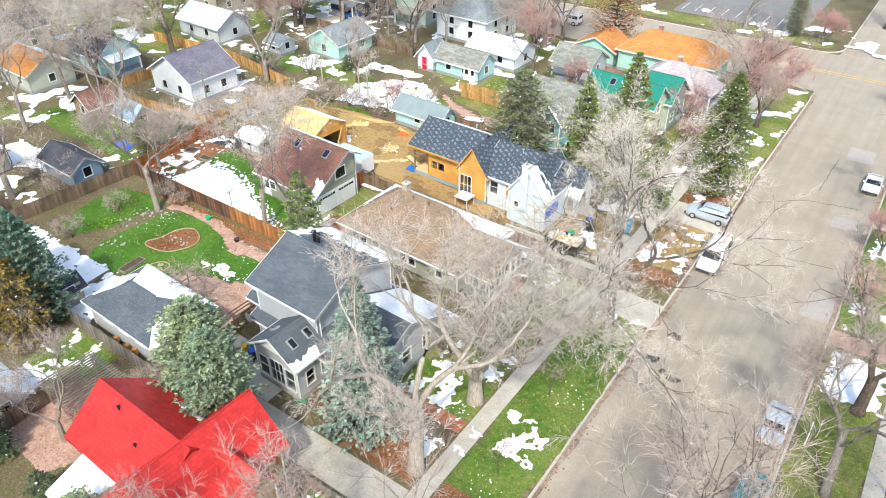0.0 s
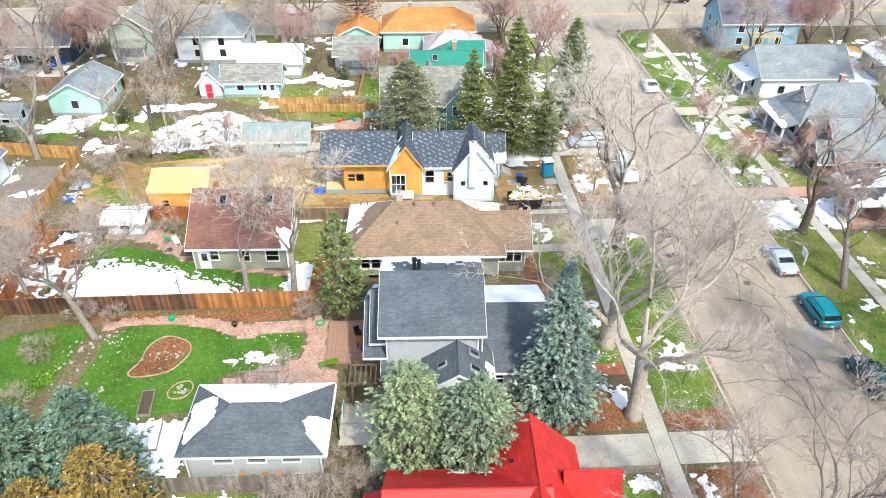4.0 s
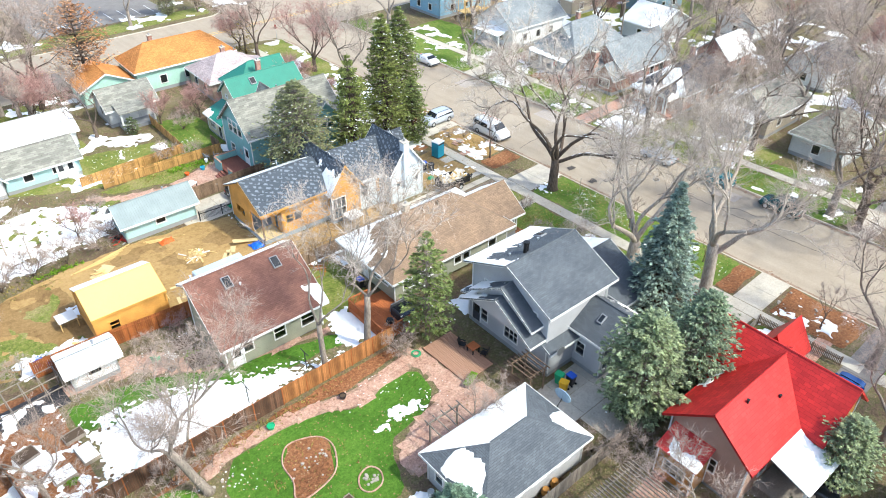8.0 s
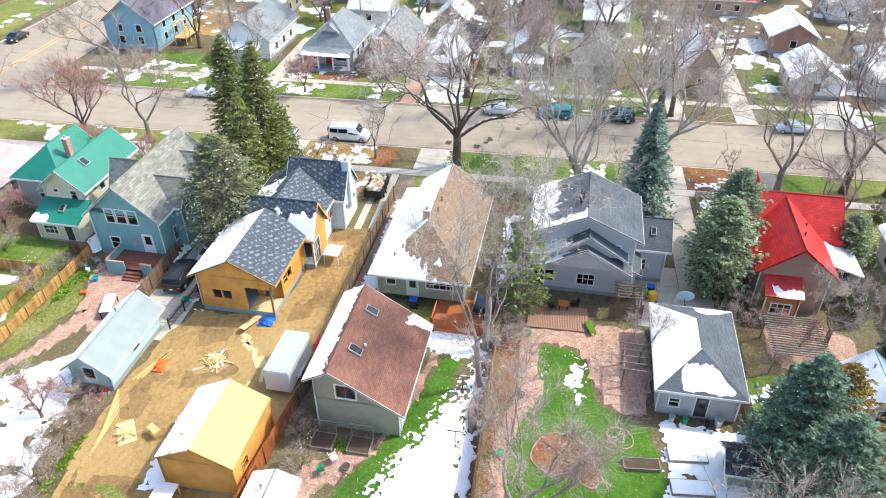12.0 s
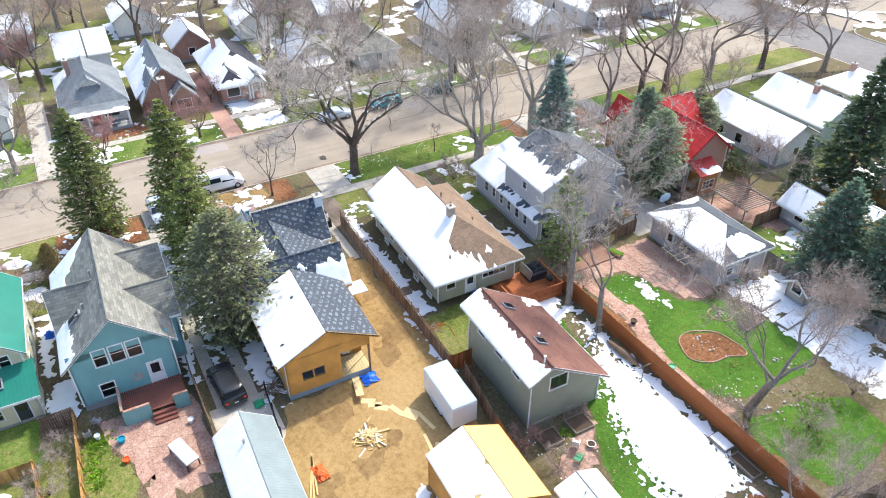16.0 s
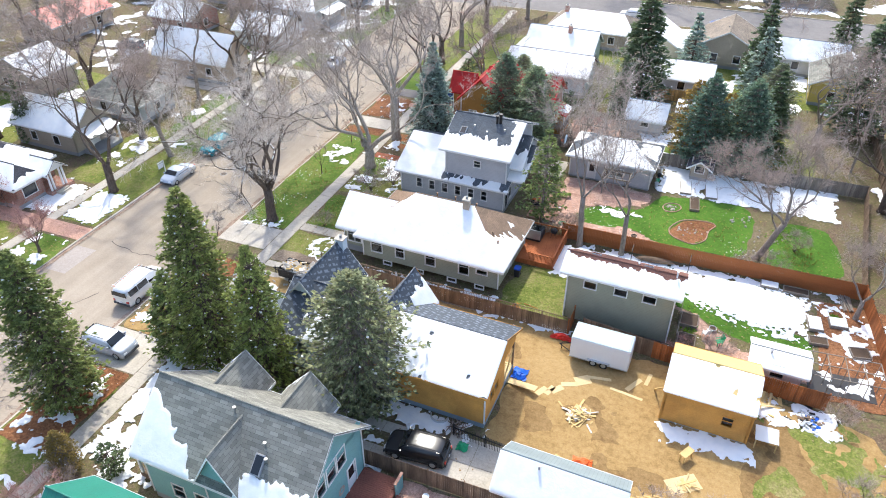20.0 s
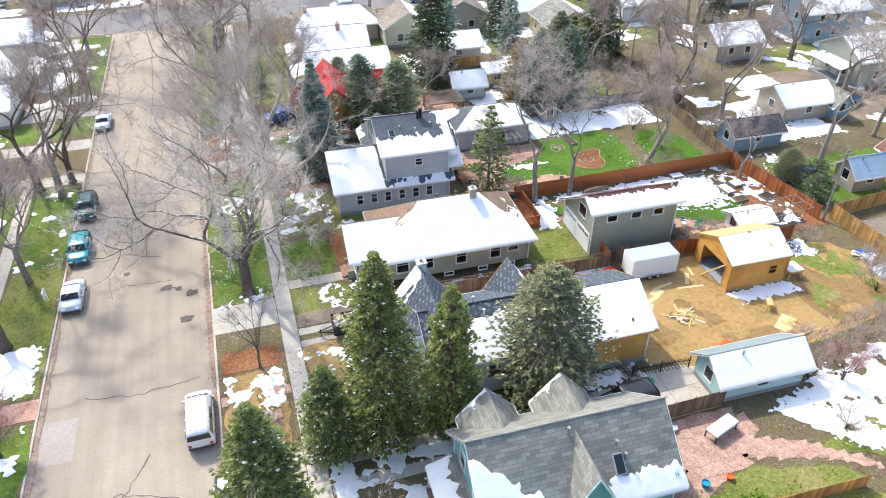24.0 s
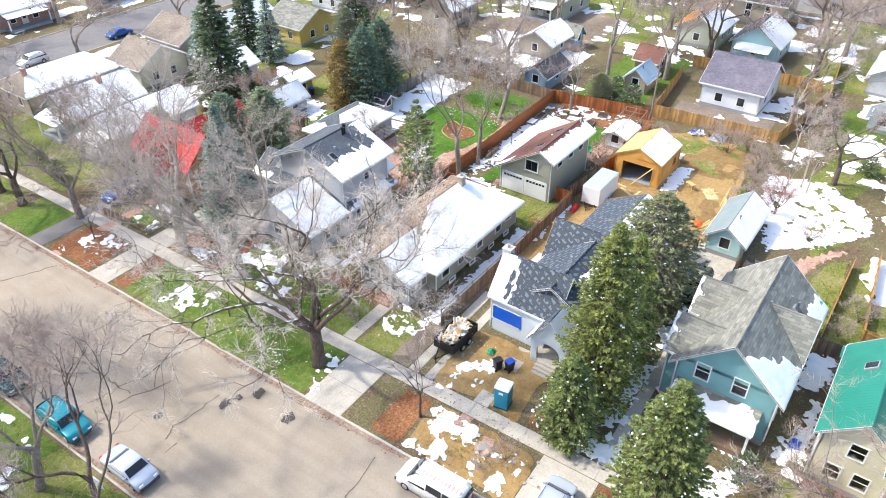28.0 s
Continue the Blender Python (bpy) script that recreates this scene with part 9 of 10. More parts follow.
def dump_trailer():
    t = thing("dump_trailer", 10.3, 8.9, 0, HR, "black dump trailer heaped with rubble and boards", "trailer")
    part("floor", box(-1.8, -0.95, 0.62, 1.8, 0.95, 0.7), M["metal_black"], t)
    for g, nm in ((bbox(-1.8, -1.0, 0.6, 1.8, -0.92, 1.45, 0.02), "side"), (bbox(-1.8, 0.92, 0.6, 1.8, 1.0, 1.45, 0.02), "side"), (bbox(-1.86, -1.0, 0.6, -1.78, 1.0, 1.45, 0.02), "tailgate"), (bbox(1.78, -1.0, 0.6, 1.86, 1.0, 1.45, 0.02), "headboard")):
        part(nm, g, M["metal_black"], t)
    for k in range(6):
        for y in (-1.03, 1.0):
            part("rib", box(-1.7 + 0.66 * k, y, 0.62, -1.64 + 0.66 * k, y + 0.03, 1.44), M["metal_black"], t)
    for x in (-0.5, 0.4):
        for y in (-1.08, 1.08):
            wheel(t, x, y, 0.36)
    part("tongue", join(tube([(1.8, -0.5, 0.55), (3.1, 0, 0.55)], [0.06, 0.06], 4), tube([(1.8, 0.5, 0.55), (3.1, 0, 0.55)], [0.06, 0.06], 4), cyl(2.9, 0, 0, 0.8, 0.05)), M["metal_black"], t)
    rr = random.Random(4)
    for mt, n in (("drywall", 90), ("lumber", 50), ("snow", 20)):
        g = []
        for _ in range(n):
            m = pose(rr.uniform(-1.55, 1.55), rr.uniform(-0.75, 0.75), rr.uniform(1.0, 1.55), rr.uniform(-50, 50), rr.uniform(-50, 50), rr.uniform(0, 360))
            a, b = rr.uniform(0.1, 0.4), rr.uniform(0.05, 0.2)
            g.append(moved(box(-a, -b, -0.04, a, b, 0.04), m))
        ob = stuff("rubble", moved(join(*g), pose(10.3, 8.9, 0, 0, 0, HR)), M[mt], "heap of broken boards and plaster in the trailer", "rubble")


dump_trailer()


def toilet():
    t = thing("portable_toilet", 14.0, 15.7, 0.02, 8, "blue-teal portable toilet with white roof beside the walk", "portable toilet")
    part("cabin", bbox(-0.56, -0.56, 0.1, 0.56, 0.56, 2.05, 0.03), M["plastic_teal"], t)
    part("base", bbox(-0.6, -0.6, 0, 0.6, 0.6, 0.12, 0.03), M["plastic_black"], t)
    part("door", join(bbox(0.56, -0.4, 0.15, 0.585, 0.4, 1.95, 0.01), box(0.585, -0.3, 0.3, 0.595, 0.3, 1.0), box(0.585, -0.3, 1.1, 0.595, 0.3, 1.5)), M["plastic_teal"], t)
    part("sign_panel", box(0.596, -0.18, 1.55, 0.6, 0.18, 1.8), M["plastic_white"], t)
    part("vent_strip", box(-0.5, -0.57, 1.75, 0.5, -0.56, 1.95), M["plastic_black"], t)
    part("roof", loft([rect(-0.62, -0.62, 0.62, 0.62, 0.05, 2.05), rect(-0.6, -0.6, 0.6, 0.6, 0.08, 2.14), rect(-0.35, -0.35, 0.35, 0.35, 0.12, 2.26)]), M["plastic_white"], t)


toilet()


def bin_(x, y, rz, mat, label, z=0.0):
    t = thing("wheelie_bin", x, y, z, rz, label, "bin")
    part("tub", loft([rect(-0.24, -0.27, 0.24, 0.27, 0.05, 0.06), rect(-0.3, -0.36, 0.3, 0.36, 0.06, 0.98)]), M["plastic_black" if mat == "plastic_blue" else mat], t)
    part("lid", loft([rect(-0.32, -0.38, 0.32, 0.38, 0.06, 0.98), rect(-0.3, -0.35, 0.3, 0.35, 0.08, 1.06)]), M[mat], t)
    for s in (-0.25, 0.25):
        part("wheel", tube([(s, -0.33, 0.1), (s + 0.06, -0.33, 0.1)], [0.1, 0.1], 10), M["rubber"], t)


bin_(10.5, 14.3, 70, "plastic_blue", "black recycling bin with bright blue lid")
bin_(10.9, 13.4, 60, "plastic_black", "black wheeled rubbish bin")
bin_(-4.2, -19.8, 10, "plastic_green", "dark green wheeled bin beside the house", 0.03)
bin_(-4.6, -20.6, 20, "plastic_yellow", "yellow wheeled bin beside the house", 0.03)
bin_(-3.6, -20.5, 0, "plastic_blue", "bin with bright blue lid by the wall", 0.03)
bin_(-8.8, 0.9, 0, "plastic_blue", "blue-lidded bin beside the back door")
bin_(-21.9, -37.4, 0, "plastic_blue", "blue bin beside the yellow playhouse")


# ---- building plot clutter ----
rr = random.Random(21)


def heap(name, x, y, r, n, mat, label, cat, ln=(0.5, 1.6), z=0.02, wd=(0.05, 0.16)):
    t = thing(name, x, y, z, 0, label, cat)
    for _ in range(n):
        a, b = rr.uniform(*ln) / 2, rr.uniform(*wd)
        d, q = abs(rr.gauss(0, r * 0.5)), rr.uniform(0, 6.28)
        g = moved(box(-a, -b, -0.02, a, b, 0.02), pose(d * math.cos(q), d * math.sin(q), 0.05 + max(0, r * 0.28 - d * 0.25) * rr.random(), rr.uniform(-14, 14), rr.uniform(-14, 14), rr.uniform(0, 360)))
        part("board", g, M[rr.choice(mat)], t, uv=False)


heap("lumber_heap", -18.2, 15.9, 1.15, 75, ["lumber", "ply_pale", "lumber", "drywall"], "loose heap of pale lumber offcuts on the ground", "lumber", (0.3, 1.3), wd=(0.03, 0.09))
heap("lumber_heap", -26.3, 19.4, 0.55, 7, ["ply_pale", "lumber"], "few yellow boards on a pale sheet", "lumber", (0.9, 2.2), wd=(0.04, 0.1))
heap("junk_heap", -34.4, 10.2, 1.3, 60, ["tarp_blue", "galv", "plastic_white", "metal_black", "fence_old", "snow"], "scattered blue and white scrap on snow", "junk", (0.2, 0.9))
heap("junk_heap", -21.9, 23.4, 0.9, 30, ["plastic_red", "tarp_orange", "metal_black", "galv"], "red and black scrap under the lean-to", "junk", (0.2, 0.8))
heap("brush_heap", -22.6, 24.6, 1.2, 70, ["fence_old", "twig_brown", "timber_grey"], "tangle of cut branches beside the shed", "brush", (0.8, 2.4), wd=(0.012, 0.03))
heap("lumber_heap", -31.5, 9.3, 1.0, 14, ["lumber", "ply_pale"], "scattered boards beside the sheathed garage", "lumber", (0.8, 2.0))
heap("junk_heap", -22.7, 24.0, 1.3, 40, ["plastic_red", "canvas_red", "fence_old", "metal_black"], "tangled heap of red and black scrap at the shed", "junk", (0.3, 1.0))
heap("junk_heap", -40.5, 13.5, 1.3, 30, ["tarp_blue", "galv", "fence_old", "plastic_white"], "heap of scrap with blue and silver sheets", "junk", (0.5, 1.4))
heap("brush_heap", -10.0, 20.6, 1.0, 26, ["fence_old", "twig_brown"], "heap of broken branches by the fence", "brush", (0.6, 1.8), wd=(0.015, 0.03))
heap("brush_heap", -10.2, 6.0, 1.0, 24, ["twig_brown", "fence_red"], "brown brush pile beside the drive", "brush", (0.6, 1.6), wd=(0.015, 0.03))
heap("stone_heap", 18.6, 16.8, 0.9, 14, ["stone_red", "stone_grey"], "broken flagstones lying on the kerb strip", "stones", (0.3, 0.9), wd=(0.12, 0.3))
for x, y, a, w, l in ((-26.3, 19.4, 35, 1.3, 2.3), (-14.9, 14.5, 60, 0.5, 1.1), (-15.5, 14.2, 70, 0.45, 1.1), (-16.0, 13.9, 50, 0.55, 1.1), (-16.8, 13.0, 20, 0.45, 1.3), (-17.7, 12.2, 35, 0.95, 1.25), (-18.9, 11.5, 10, 0.3, 1.9), (-21.6, 11.2, 60, 0.4, 1.8), (-22.6, 10.2, 80, 0.3, 1.4), (-21.2, 12.4, -8, 0.25, 2.6)):
    stuff("plywood_sheet", moved(bbox(-l / 2, -w / 2, 0.02, l / 2, w / 2, 0.05, 0.005), pose(x, y, 0, 0, 0, a)), M["ply_pale"], "plywood sheet laid as a stepping board", "board", kind="thing")
stuff("gang_plank", moved(bbox(-1.4, -0.3, -0.02, 1.4, 0.3, 0.03, 0.005), pose(-13.25, 14.65, 0.3, 0, 12, -14)), M["ply_pale"], "plank ramp up to the porch", "board", kind="thing")
for k in range(5):
    stuff("long_board", moved(box(-2.2, -0.06, 0.03, 2.2, 0.06, 0.08), pose(-26.6 + 0.5 * k, 21.0 + 0.16 * k, 0.03 * k, 0, 0, 2 + 3 * k)), M["lumber"], "long board lying at the plot edge", "board", kind="thing")
for k in range(3):
    stuff("long_board", moved(box(-1.8, -0.06, 0.03, 1.8, 0.06, 0.08), pose(-19.6 + 0.2 * k, 21.0 - 0.2 * k, 0.02, 0, 0, -22 + 4 * k)), M["lumber"], "long board lying beside the shed", "board", kind="thing")


def tarp(x, y, w, d, mat, label, z=0.0, hump=0.3):
    n = 9
    v, f = [], []
    for j in range(n):
        for i in range(n):
            a, b = i / (n - 1) * 2 - 1, j / (n - 1) * 2 - 1
            v.append((x + a * w / 2 + rr.uniform(-0.08, 0.08), y + b * d / 2 + rr.uniform(-0.08, 0.08), z + 0.05 + hump * max(0, 1 - a * a - b * b) + rr.uniform(0, 0.1)))
            if i and j:
                k = j * n + i
                f.append((k - n - 1, k - n, k, k - 1))
    stuff("tarpaulin", (v, f), M[mat], label, "tarpaulin", kind="thing")


tarp(-12.8, 13.4, 1.2, 1.3, "tarp_blue", "crumpled bright blue tarpaulin by the porch", 0.02)
tarp(-19.4, 20.2, 1.4, 0.9, "tarp_orange", "crumpled orange tarpaulin on the ground", 0.02)
tarp(-14.9, 8.0, 1.8, 0.6, "plastic_red", "red plastic sheet beside the trailer", 0.02, 0.5)
tarp(-47.0, -3.0, 3.0, 1.6, "tarp_blue", "bright blue tarpaulin on the grass", 0.02)
tarp(-40.6, 16.0, 2.4, 2.0, "galv", "silver sheeting over a heap", 0.02, 0.6)
tarp(-11.0, 22.0, 0.8, 0.8, "plastic_green", "green bags on the concrete pad", 0.03)
tarp(9.6, 12.0, 0.7, 0.6, "plastic_green", "green bag beside the front wall", 0.03)
tarp(5.5, 35.4, 1.0, 0.8, "tarp_blue", "blue sheet between the houses", 0.03, 0.5)
w = thing("window_well", -8.4, 20.0, 0, HR, "metal window well at the foundation", "window well")
part("ring", loft([[(0.7 * math.cos(a), 0.6 * math.sin(a), z) for a in (math.pi * k / 10 for k in range(11))] + [(0.64 * math.cos(a), 0.54 * math.sin(a), z) for a in (math.pi * k / 10 for k in range(10, -1, -1))] for z in (0, 0.35)]), M["galv"], w)


def table_(x, y, rz, w, d, hgt, top, leg, label, name="table", z=0.02):
    t = thing(name, x, y, z, rz, label, "table")
    part("tabletop", bbox(-w / 2, -d / 2, hgt - 0.04, w / 2, d / 2, hgt, 0.01), M[top], t)
    for a in (-1, 1):
        for b in (-1, 1):
            part("leg", box(a * (w / 2 - 0.1) - 0.04, b * (d / 2 - 0.1) - 0.04, 0, a * (w / 2 - 0.1) + 0.04, b * (d / 2 - 0.1) + 0.04, hgt - 0.04), M[leg], t)


table_(-31.4, 13.6, 0, 1.6, 1.5, 1.0, "door_white", "lumber", "rough work table with a pale sheet on top")
table_(-26.2, 17.1, 60, 1.1, 0.55, 0.75, "lumber", "lumber", "rough lumber sawhorse table", "sawhorse")
table_(-13.4, 28.2, 18, 2.6, 1.1, 0.8, "metal_grey", "metal_black", "covered outdoor table with snow on it")
stuff("snow_cap", moved(bbox(-1.3, -0.5, 0.8, 1.3, 0.5, 0.92, 0.05), pose(-13.4, 28.2, 0.02, 0, 0, 18)), M["snow"], "snow lying on the outdoor table", "snow")


# ---- yards ----
def raised_bed(x, y, rz, w, d, label, hgt=0.3, fill="soil", snow=False, mat="timber_grey"):
    t = thing("raised_bed", x, y, 0.01, rz, label, "garden bed", "raised garden beds")
    for g in (box(-w / 2, -d / 2, 0, w / 2, -d / 2 + 0.06, hgt), box(-w / 2, d / 2 - 0.06, 0, w / 2, d / 2, hgt), box(-w / 2, -d / 2 + 0.06, 0, -w / 2 + 0.06, d / 2 - 0.06, hgt), box(w / 2 - 0.06, -d / 2 + 0.06, 0, w / 2, d / 2 - 0.06, hgt)):
        part("side_board", g, M[mat], t)
    part("fill", bbox(-w / 2 + 0.06, -d / 2 + 0.06, 0, w / 2 - 0.06, d / 2 - 0.06, hgt - 0.05 + (0.1 if snow else 0), 0.02), M["snow" if snow else fill], t)


for x, y, rz, w_, d_, sn in ((-23.4, -18.5, 5, 1.0, 2.6, False), (-22.1, -21.8, 5, 1.25, 2.8, True), (-24.9, -21.8, 5, 1.3, 2.9, True), (-31.4, -6.2, 0, 1.6, 1.0, True), (-33.7, -6.1, 0, 2.2, 0.9, False), (-35.2, -1.8, 6, 1.2, 1.9, True), (-37.1, -2.6, 6, 1.5, 1.3, True), (-35.4, 0.5, 6, 1.5, 1.0, False), (-38.6, 0.9, 12, 1.5, 1.3, False)):
    raised_bed(x, y, rz, w_, d_, "timber raised bed full of snow" if sn else "timber raised bed of dark soil", snow=sn)
for y in (4.5, 1.7):
    raised_bed(-24.9, y, HR, 1.5, 1.7, "timber cold frame of dark soil against the wall")
    t = thing("trellis", -24.05, y, 0, HR, "weathered garden trellis behind the cold frame", "trellis")
    part("frame", join(box(-0.03, -0.85, 0, 0.03, -0.8, 1.4), box(-0.03, 0.8, 0, 0.03, 0.85, 1.4), box(-0.03, -0.85, 1.35, 0.03, 0.85, 1.42)), M["timber_grey"], t)
    part("mesh", join(*[box(-0.01, -0.8 + 0.2 * k, 0.3, 0.01, -0.78 + 0.2 * k, 1.35) for k in range(9)], *[box(-0.01, -0.8, 0.3 + 0.2 * k, 0.01, 0.8, 0.32 + 0.2 * k) for k in range(6)]), M["timber_grey"], t)


def pergola(x, y, rz, w, d, hgt, slats, label, mat="timber_grey"):
    t = thing("pergola", x, y, 0.02, rz, label, "pergola")
    for a in (-1, 1):
        for b in (-1, 1):
            part("post", bbox(a * w / 2 - 0.06, b * d / 2 - 0.06, 0, a * w / 2 + 0.06, b * d / 2 + 0.06, hgt, 0.01), M[mat], t)
    for b in (-1, 1):
        part("beam", box(-w / 2 - 0.3, b * d / 2 - 0.04, hgt, w / 2 + 0.3, b * d / 2 + 0.04, hgt + 0.16), M[mat], t)
    for k in range(slats):
        xx = -w / 2 - 0.2 + (w + 0.4) * k / (slats - 1)
        part("slat", box(xx - 0.03, -d / 2 - 0.35, hgt + 0.16, xx + 0.03, d / 2 + 0.35, hgt + 0.26), M[mat], t)


pergola(-10.4, -31.3, HR, 4.3, 3.8, 2.3, 17, "slatted brown wooden pergola over the flagstones")
pergola(-14.6, -18.4, HR, 2.6, 1.9, 2.0, 5, "small weathered grape arbour beside the garage")
pergola(-6.4, -18.3, HR, 1.6, 2.0, 2.2, 6, "vine-covered arbour between house and garage", "fence_old")
t = thing("basketball_hoop", -8.15, -22.7, 0.03, -90, "basketball hoop with pale blue backboard", "basketball hoop")
part("pole", tube([(0, 0, 0), (0, 0, 2.4), (0, 0.5, 3.0)], [0.06, 0.06, 0.05], 8), M["metal_black"], t)
part("backboard", loft([[(0.75 * math.cos(a), 0.55, 3.3 + 0.5 * math.sin(a)) for a in (2 * math.pi * k / 18 for k in range(18))], [(0.75 * math.cos(a), 0.6, 3.3 + 0.5 * math.sin(a)) for a in (2 * math.pi * k / 18 for k in range(18))]]), M["metal_blue"], t)
part("ring", tube([(0.22 * math.cos(a), 0.85 + 0.22 * math.sin(a), 3.05) for a in (2 * math.pi * k / 14 for k in range(15))], [0.015] * 15, 5), M["tarp_orange"], t)


def olive_deck():
    t = thing("deck", -9.7, -4.0, 0, HR, "red stained wooden deck with railing behind the olive house", "deck")
    for k in range(30):
        part("deck_board", box(-2.1, -2.7 + 0.18 * k, 0.5, 2.1, -2.54 + 0.18 * k, 0.54), M["deck_red"], t, uv=False)
    part("skirt", join(box(-2.1, -2.7, 0, -2.05, 2.7, 0.5), box(-2.1, -2.7, 0, 2.1, -2.65, 0.5), box(-2.1, 2.65, 0, 2.1, 2.7, 0.5)), M["deck_red"], t)
    for ax, ay, bx, by in ((-2.05, -2.65, -2.05, 2.65), (-2.05, -2.65, 2.05, -2.65), (-2.05, 2.65, 0.4, 2.65)):
        ln = math.hypot(bx - ax, by - ay)
        n = int(ln / 0.13)
        for k in range(n + 1):
            part("baluster", box(ax + (bx - ax) * k / n - 0.02, ay + (by - ay) * k / n - 0.02, 0.54, ax + (bx - ax) * k / n + 0.02, ay + (by - ay) * k / n + 0.02, 1.4), M["deck_red"], t, uv=False)
        part("handrail", box(min(ax, bx) - 0.06, min(ay, by) - 0.06, 1.4, max(ax, bx) + 0.06, max(ay, by) + 0.06, 1.46), M["deck_red"], t)
    h = thing("hot_tub", -8.6, -5.6, 0.54, HR, "square dark hot tub with grey folding cover", "hot tub")
    part("shell", bbox(-0.95, -0.95, 0, 0.95, 0.95, 0.85, 0.1), M["plastic_black"], h)
    part("water", box(-0.75, -0.75, 0.85, 0.75, 0.75, 0.87), M["car_glass"], h)
    part("cover", moved(bbox(-0.95, -0.06, 0, 0.95, 0.06, 0.95, 0.03), pose(0, 1.0, 0.3, 12)), M["metal_grey"], h)
    b = thing("grill", -10.6, -6.0, 0.54, 30, "round black barbecue grill on the deck", "grill")
    part("bowl", loft([[(r * math.cos(a), r * math.sin(a), z) for a in (2 * math.pi * k / 14 for k in range(14))] for r, z in ((0.1, 0.5), (0.32, 0.65), (0.36, 0.8), (0.3, 0.98), (0.1, 1.06))]), M["metal_black"], b)
    for k in range(3):
        part("leg", tube([(0.2 * math.cos(2.1 * k), 0.2 * math.sin(2.1 * k), 0.6), (0.34 * math.cos(2.1 * k), 0.34 * math.sin(2.1 * k), 0)], [0.02, 0.02], 5), M["metal_black"], b)


olive_deck()


def chair(x, y, rz, mat, label, z=0.04):
    t = thing("garden_chair", x, y, z, rz, label, "chair")
    part("seat", bbox(-0.26, -0.25, 0.38, 0.26, 0.27, 0.43, 0.02), M[mat], t)
    part("backrest", moved(bbox(-0.26, -0.02, 0, 0.26, 0.03, 0.6, 0.02), pose(0, 0.25, 0.4, -14)), M[mat], t)
    for a in (-0.22, 0.22):
        for b in (-0.2, 0.22):
            part("leg", box(a - 0.02, b - 0.02, 0, a + 0.02, b + 0.02, 0.38), M[mat], t)
        part("armrest", box(a - 0.05, -0.22, 0.6, a + 0.05, 0.26, 0.64), M[mat], t)


chair(-26.4, 3.2, 40, "plastic_white", "white garden chair on the flagstones")
chair(-27.5, 3.9, 120, "plastic_green", "green garden chair on the flagstones")
chair(-7.0, 33.2, 60, "trim_grey", "grey wooden garden chair on the terrace")
chair(-8.0, 34.0, 100, "trim_grey", "grey wooden garden chair on the terrace")
chair(-7.2, -11.6, 30, "metal_black", "black metal patio chair")
chair(-6.6, -13.6, 200, "metal_black", "black metal patio chair")
table_(-6.9, -12.6, 0, 0.9, 0.9, 0.7, "deck_red", "metal_black", "small wooden patio table")
table_(-9.5, -15.0, 20, 1.6, 0.6, 0.42, "leaf_bright", "timber_grey", "low bench with a lime green cushion", "bench", 0.04)
for x, y, r, h_, mat, lab in ((-26.9, 2.2, 0.34, 0.3, "metal_grey", "round metal fire bowl on the flagstones"), (-18.2, -9.6, 0.3, 0.35, "metal_black", "dark planter bowl beside the path"), (-7.6, 27.0, 0.22, 0.35, "tarp_orange", "terracotta pot on the deck edge")):
    t = thing("planter", x, y, 0.04, 0, lab, "planter")
    part("bowl", loft([[(a_ * r * math.cos(q), a_ * r * math.sin(q), z * h_) for q in (2 * math.pi * k / 14 for k in range(14))] for a_, z in ((0.6, 0), (1.0, 0.9), (1.0, 1.0), (0.85, 1.0), (0.8, 0.8))]), M[mat], t)
    part("soil", cyl(0, 0, h_ * 0.6, h_ * 0.82, r * 0.8), M["soil"], t)
for x, y, mat, lab in ((-10.7, -9.6, "plastic_green", "coiled green garden hose on the ground"), (3.0, -21.6, "plastic_green", "coiled green hose in the mulch")):
    g = [tube([((0.42 - 0.07 * j) * math.cos(a), (0.42 - 0.07 * j) * math.sin(a), 0.06 + 0.03 * j) for a in (2 * math.pi * k / 20 for k in range(21))], [0.03] * 21, 5) for j in range(3)]
    stuff("garden_hose", moved(join(*g), pose(x, y, 0.02)), M[mat], lab, "hose", kind="thing")
# borders of the round beds
for pts, lab in (([(-25.9, -15.0), (-25.1, -15.5), (-22.7, -15.0), (-21.5, -13.2), (-21.55, -11.9), (-22.4, -11.1), (-24.0, -10.7), (-25.1, -11.9), (-25.3, -13.7)], "curved stone edging of the kidney-shaped bed"), ([(-22.1, -17.3), (-21.6, -16.4), (-20.6, -16.2), (-20.2, -17.0), (-20.7, -17.9), (-21.7, -18.0)], "curved stone edging of the small round bed")):
    ring = []
    n = len(pts)
    for k in range(n):
        p0, p1, p2, p3 = (Vector((*pts[(k + j) % n], 0)) for j in (-1, 0, 1, 2))
        for q in (0, 0.25, 0.5, 0.75):
            ring.append(0.5 * ((2 * p1) + (p2 - p0) * q + (2 * p0 - 5 * p1 + 4 * p2 - p3) * q * q + (3 * p1 - p0 - 3 * p2 + p3) * q ** 3) + Vector((0, 0, 0.06)))
    ring.append(ring[0])
    stuff("bed_edging", tube([tuple(p) for p in ring], [0.065] * len(ring), 5), M["stone_red"], lab, "edging", kind="thing")
rocks = []
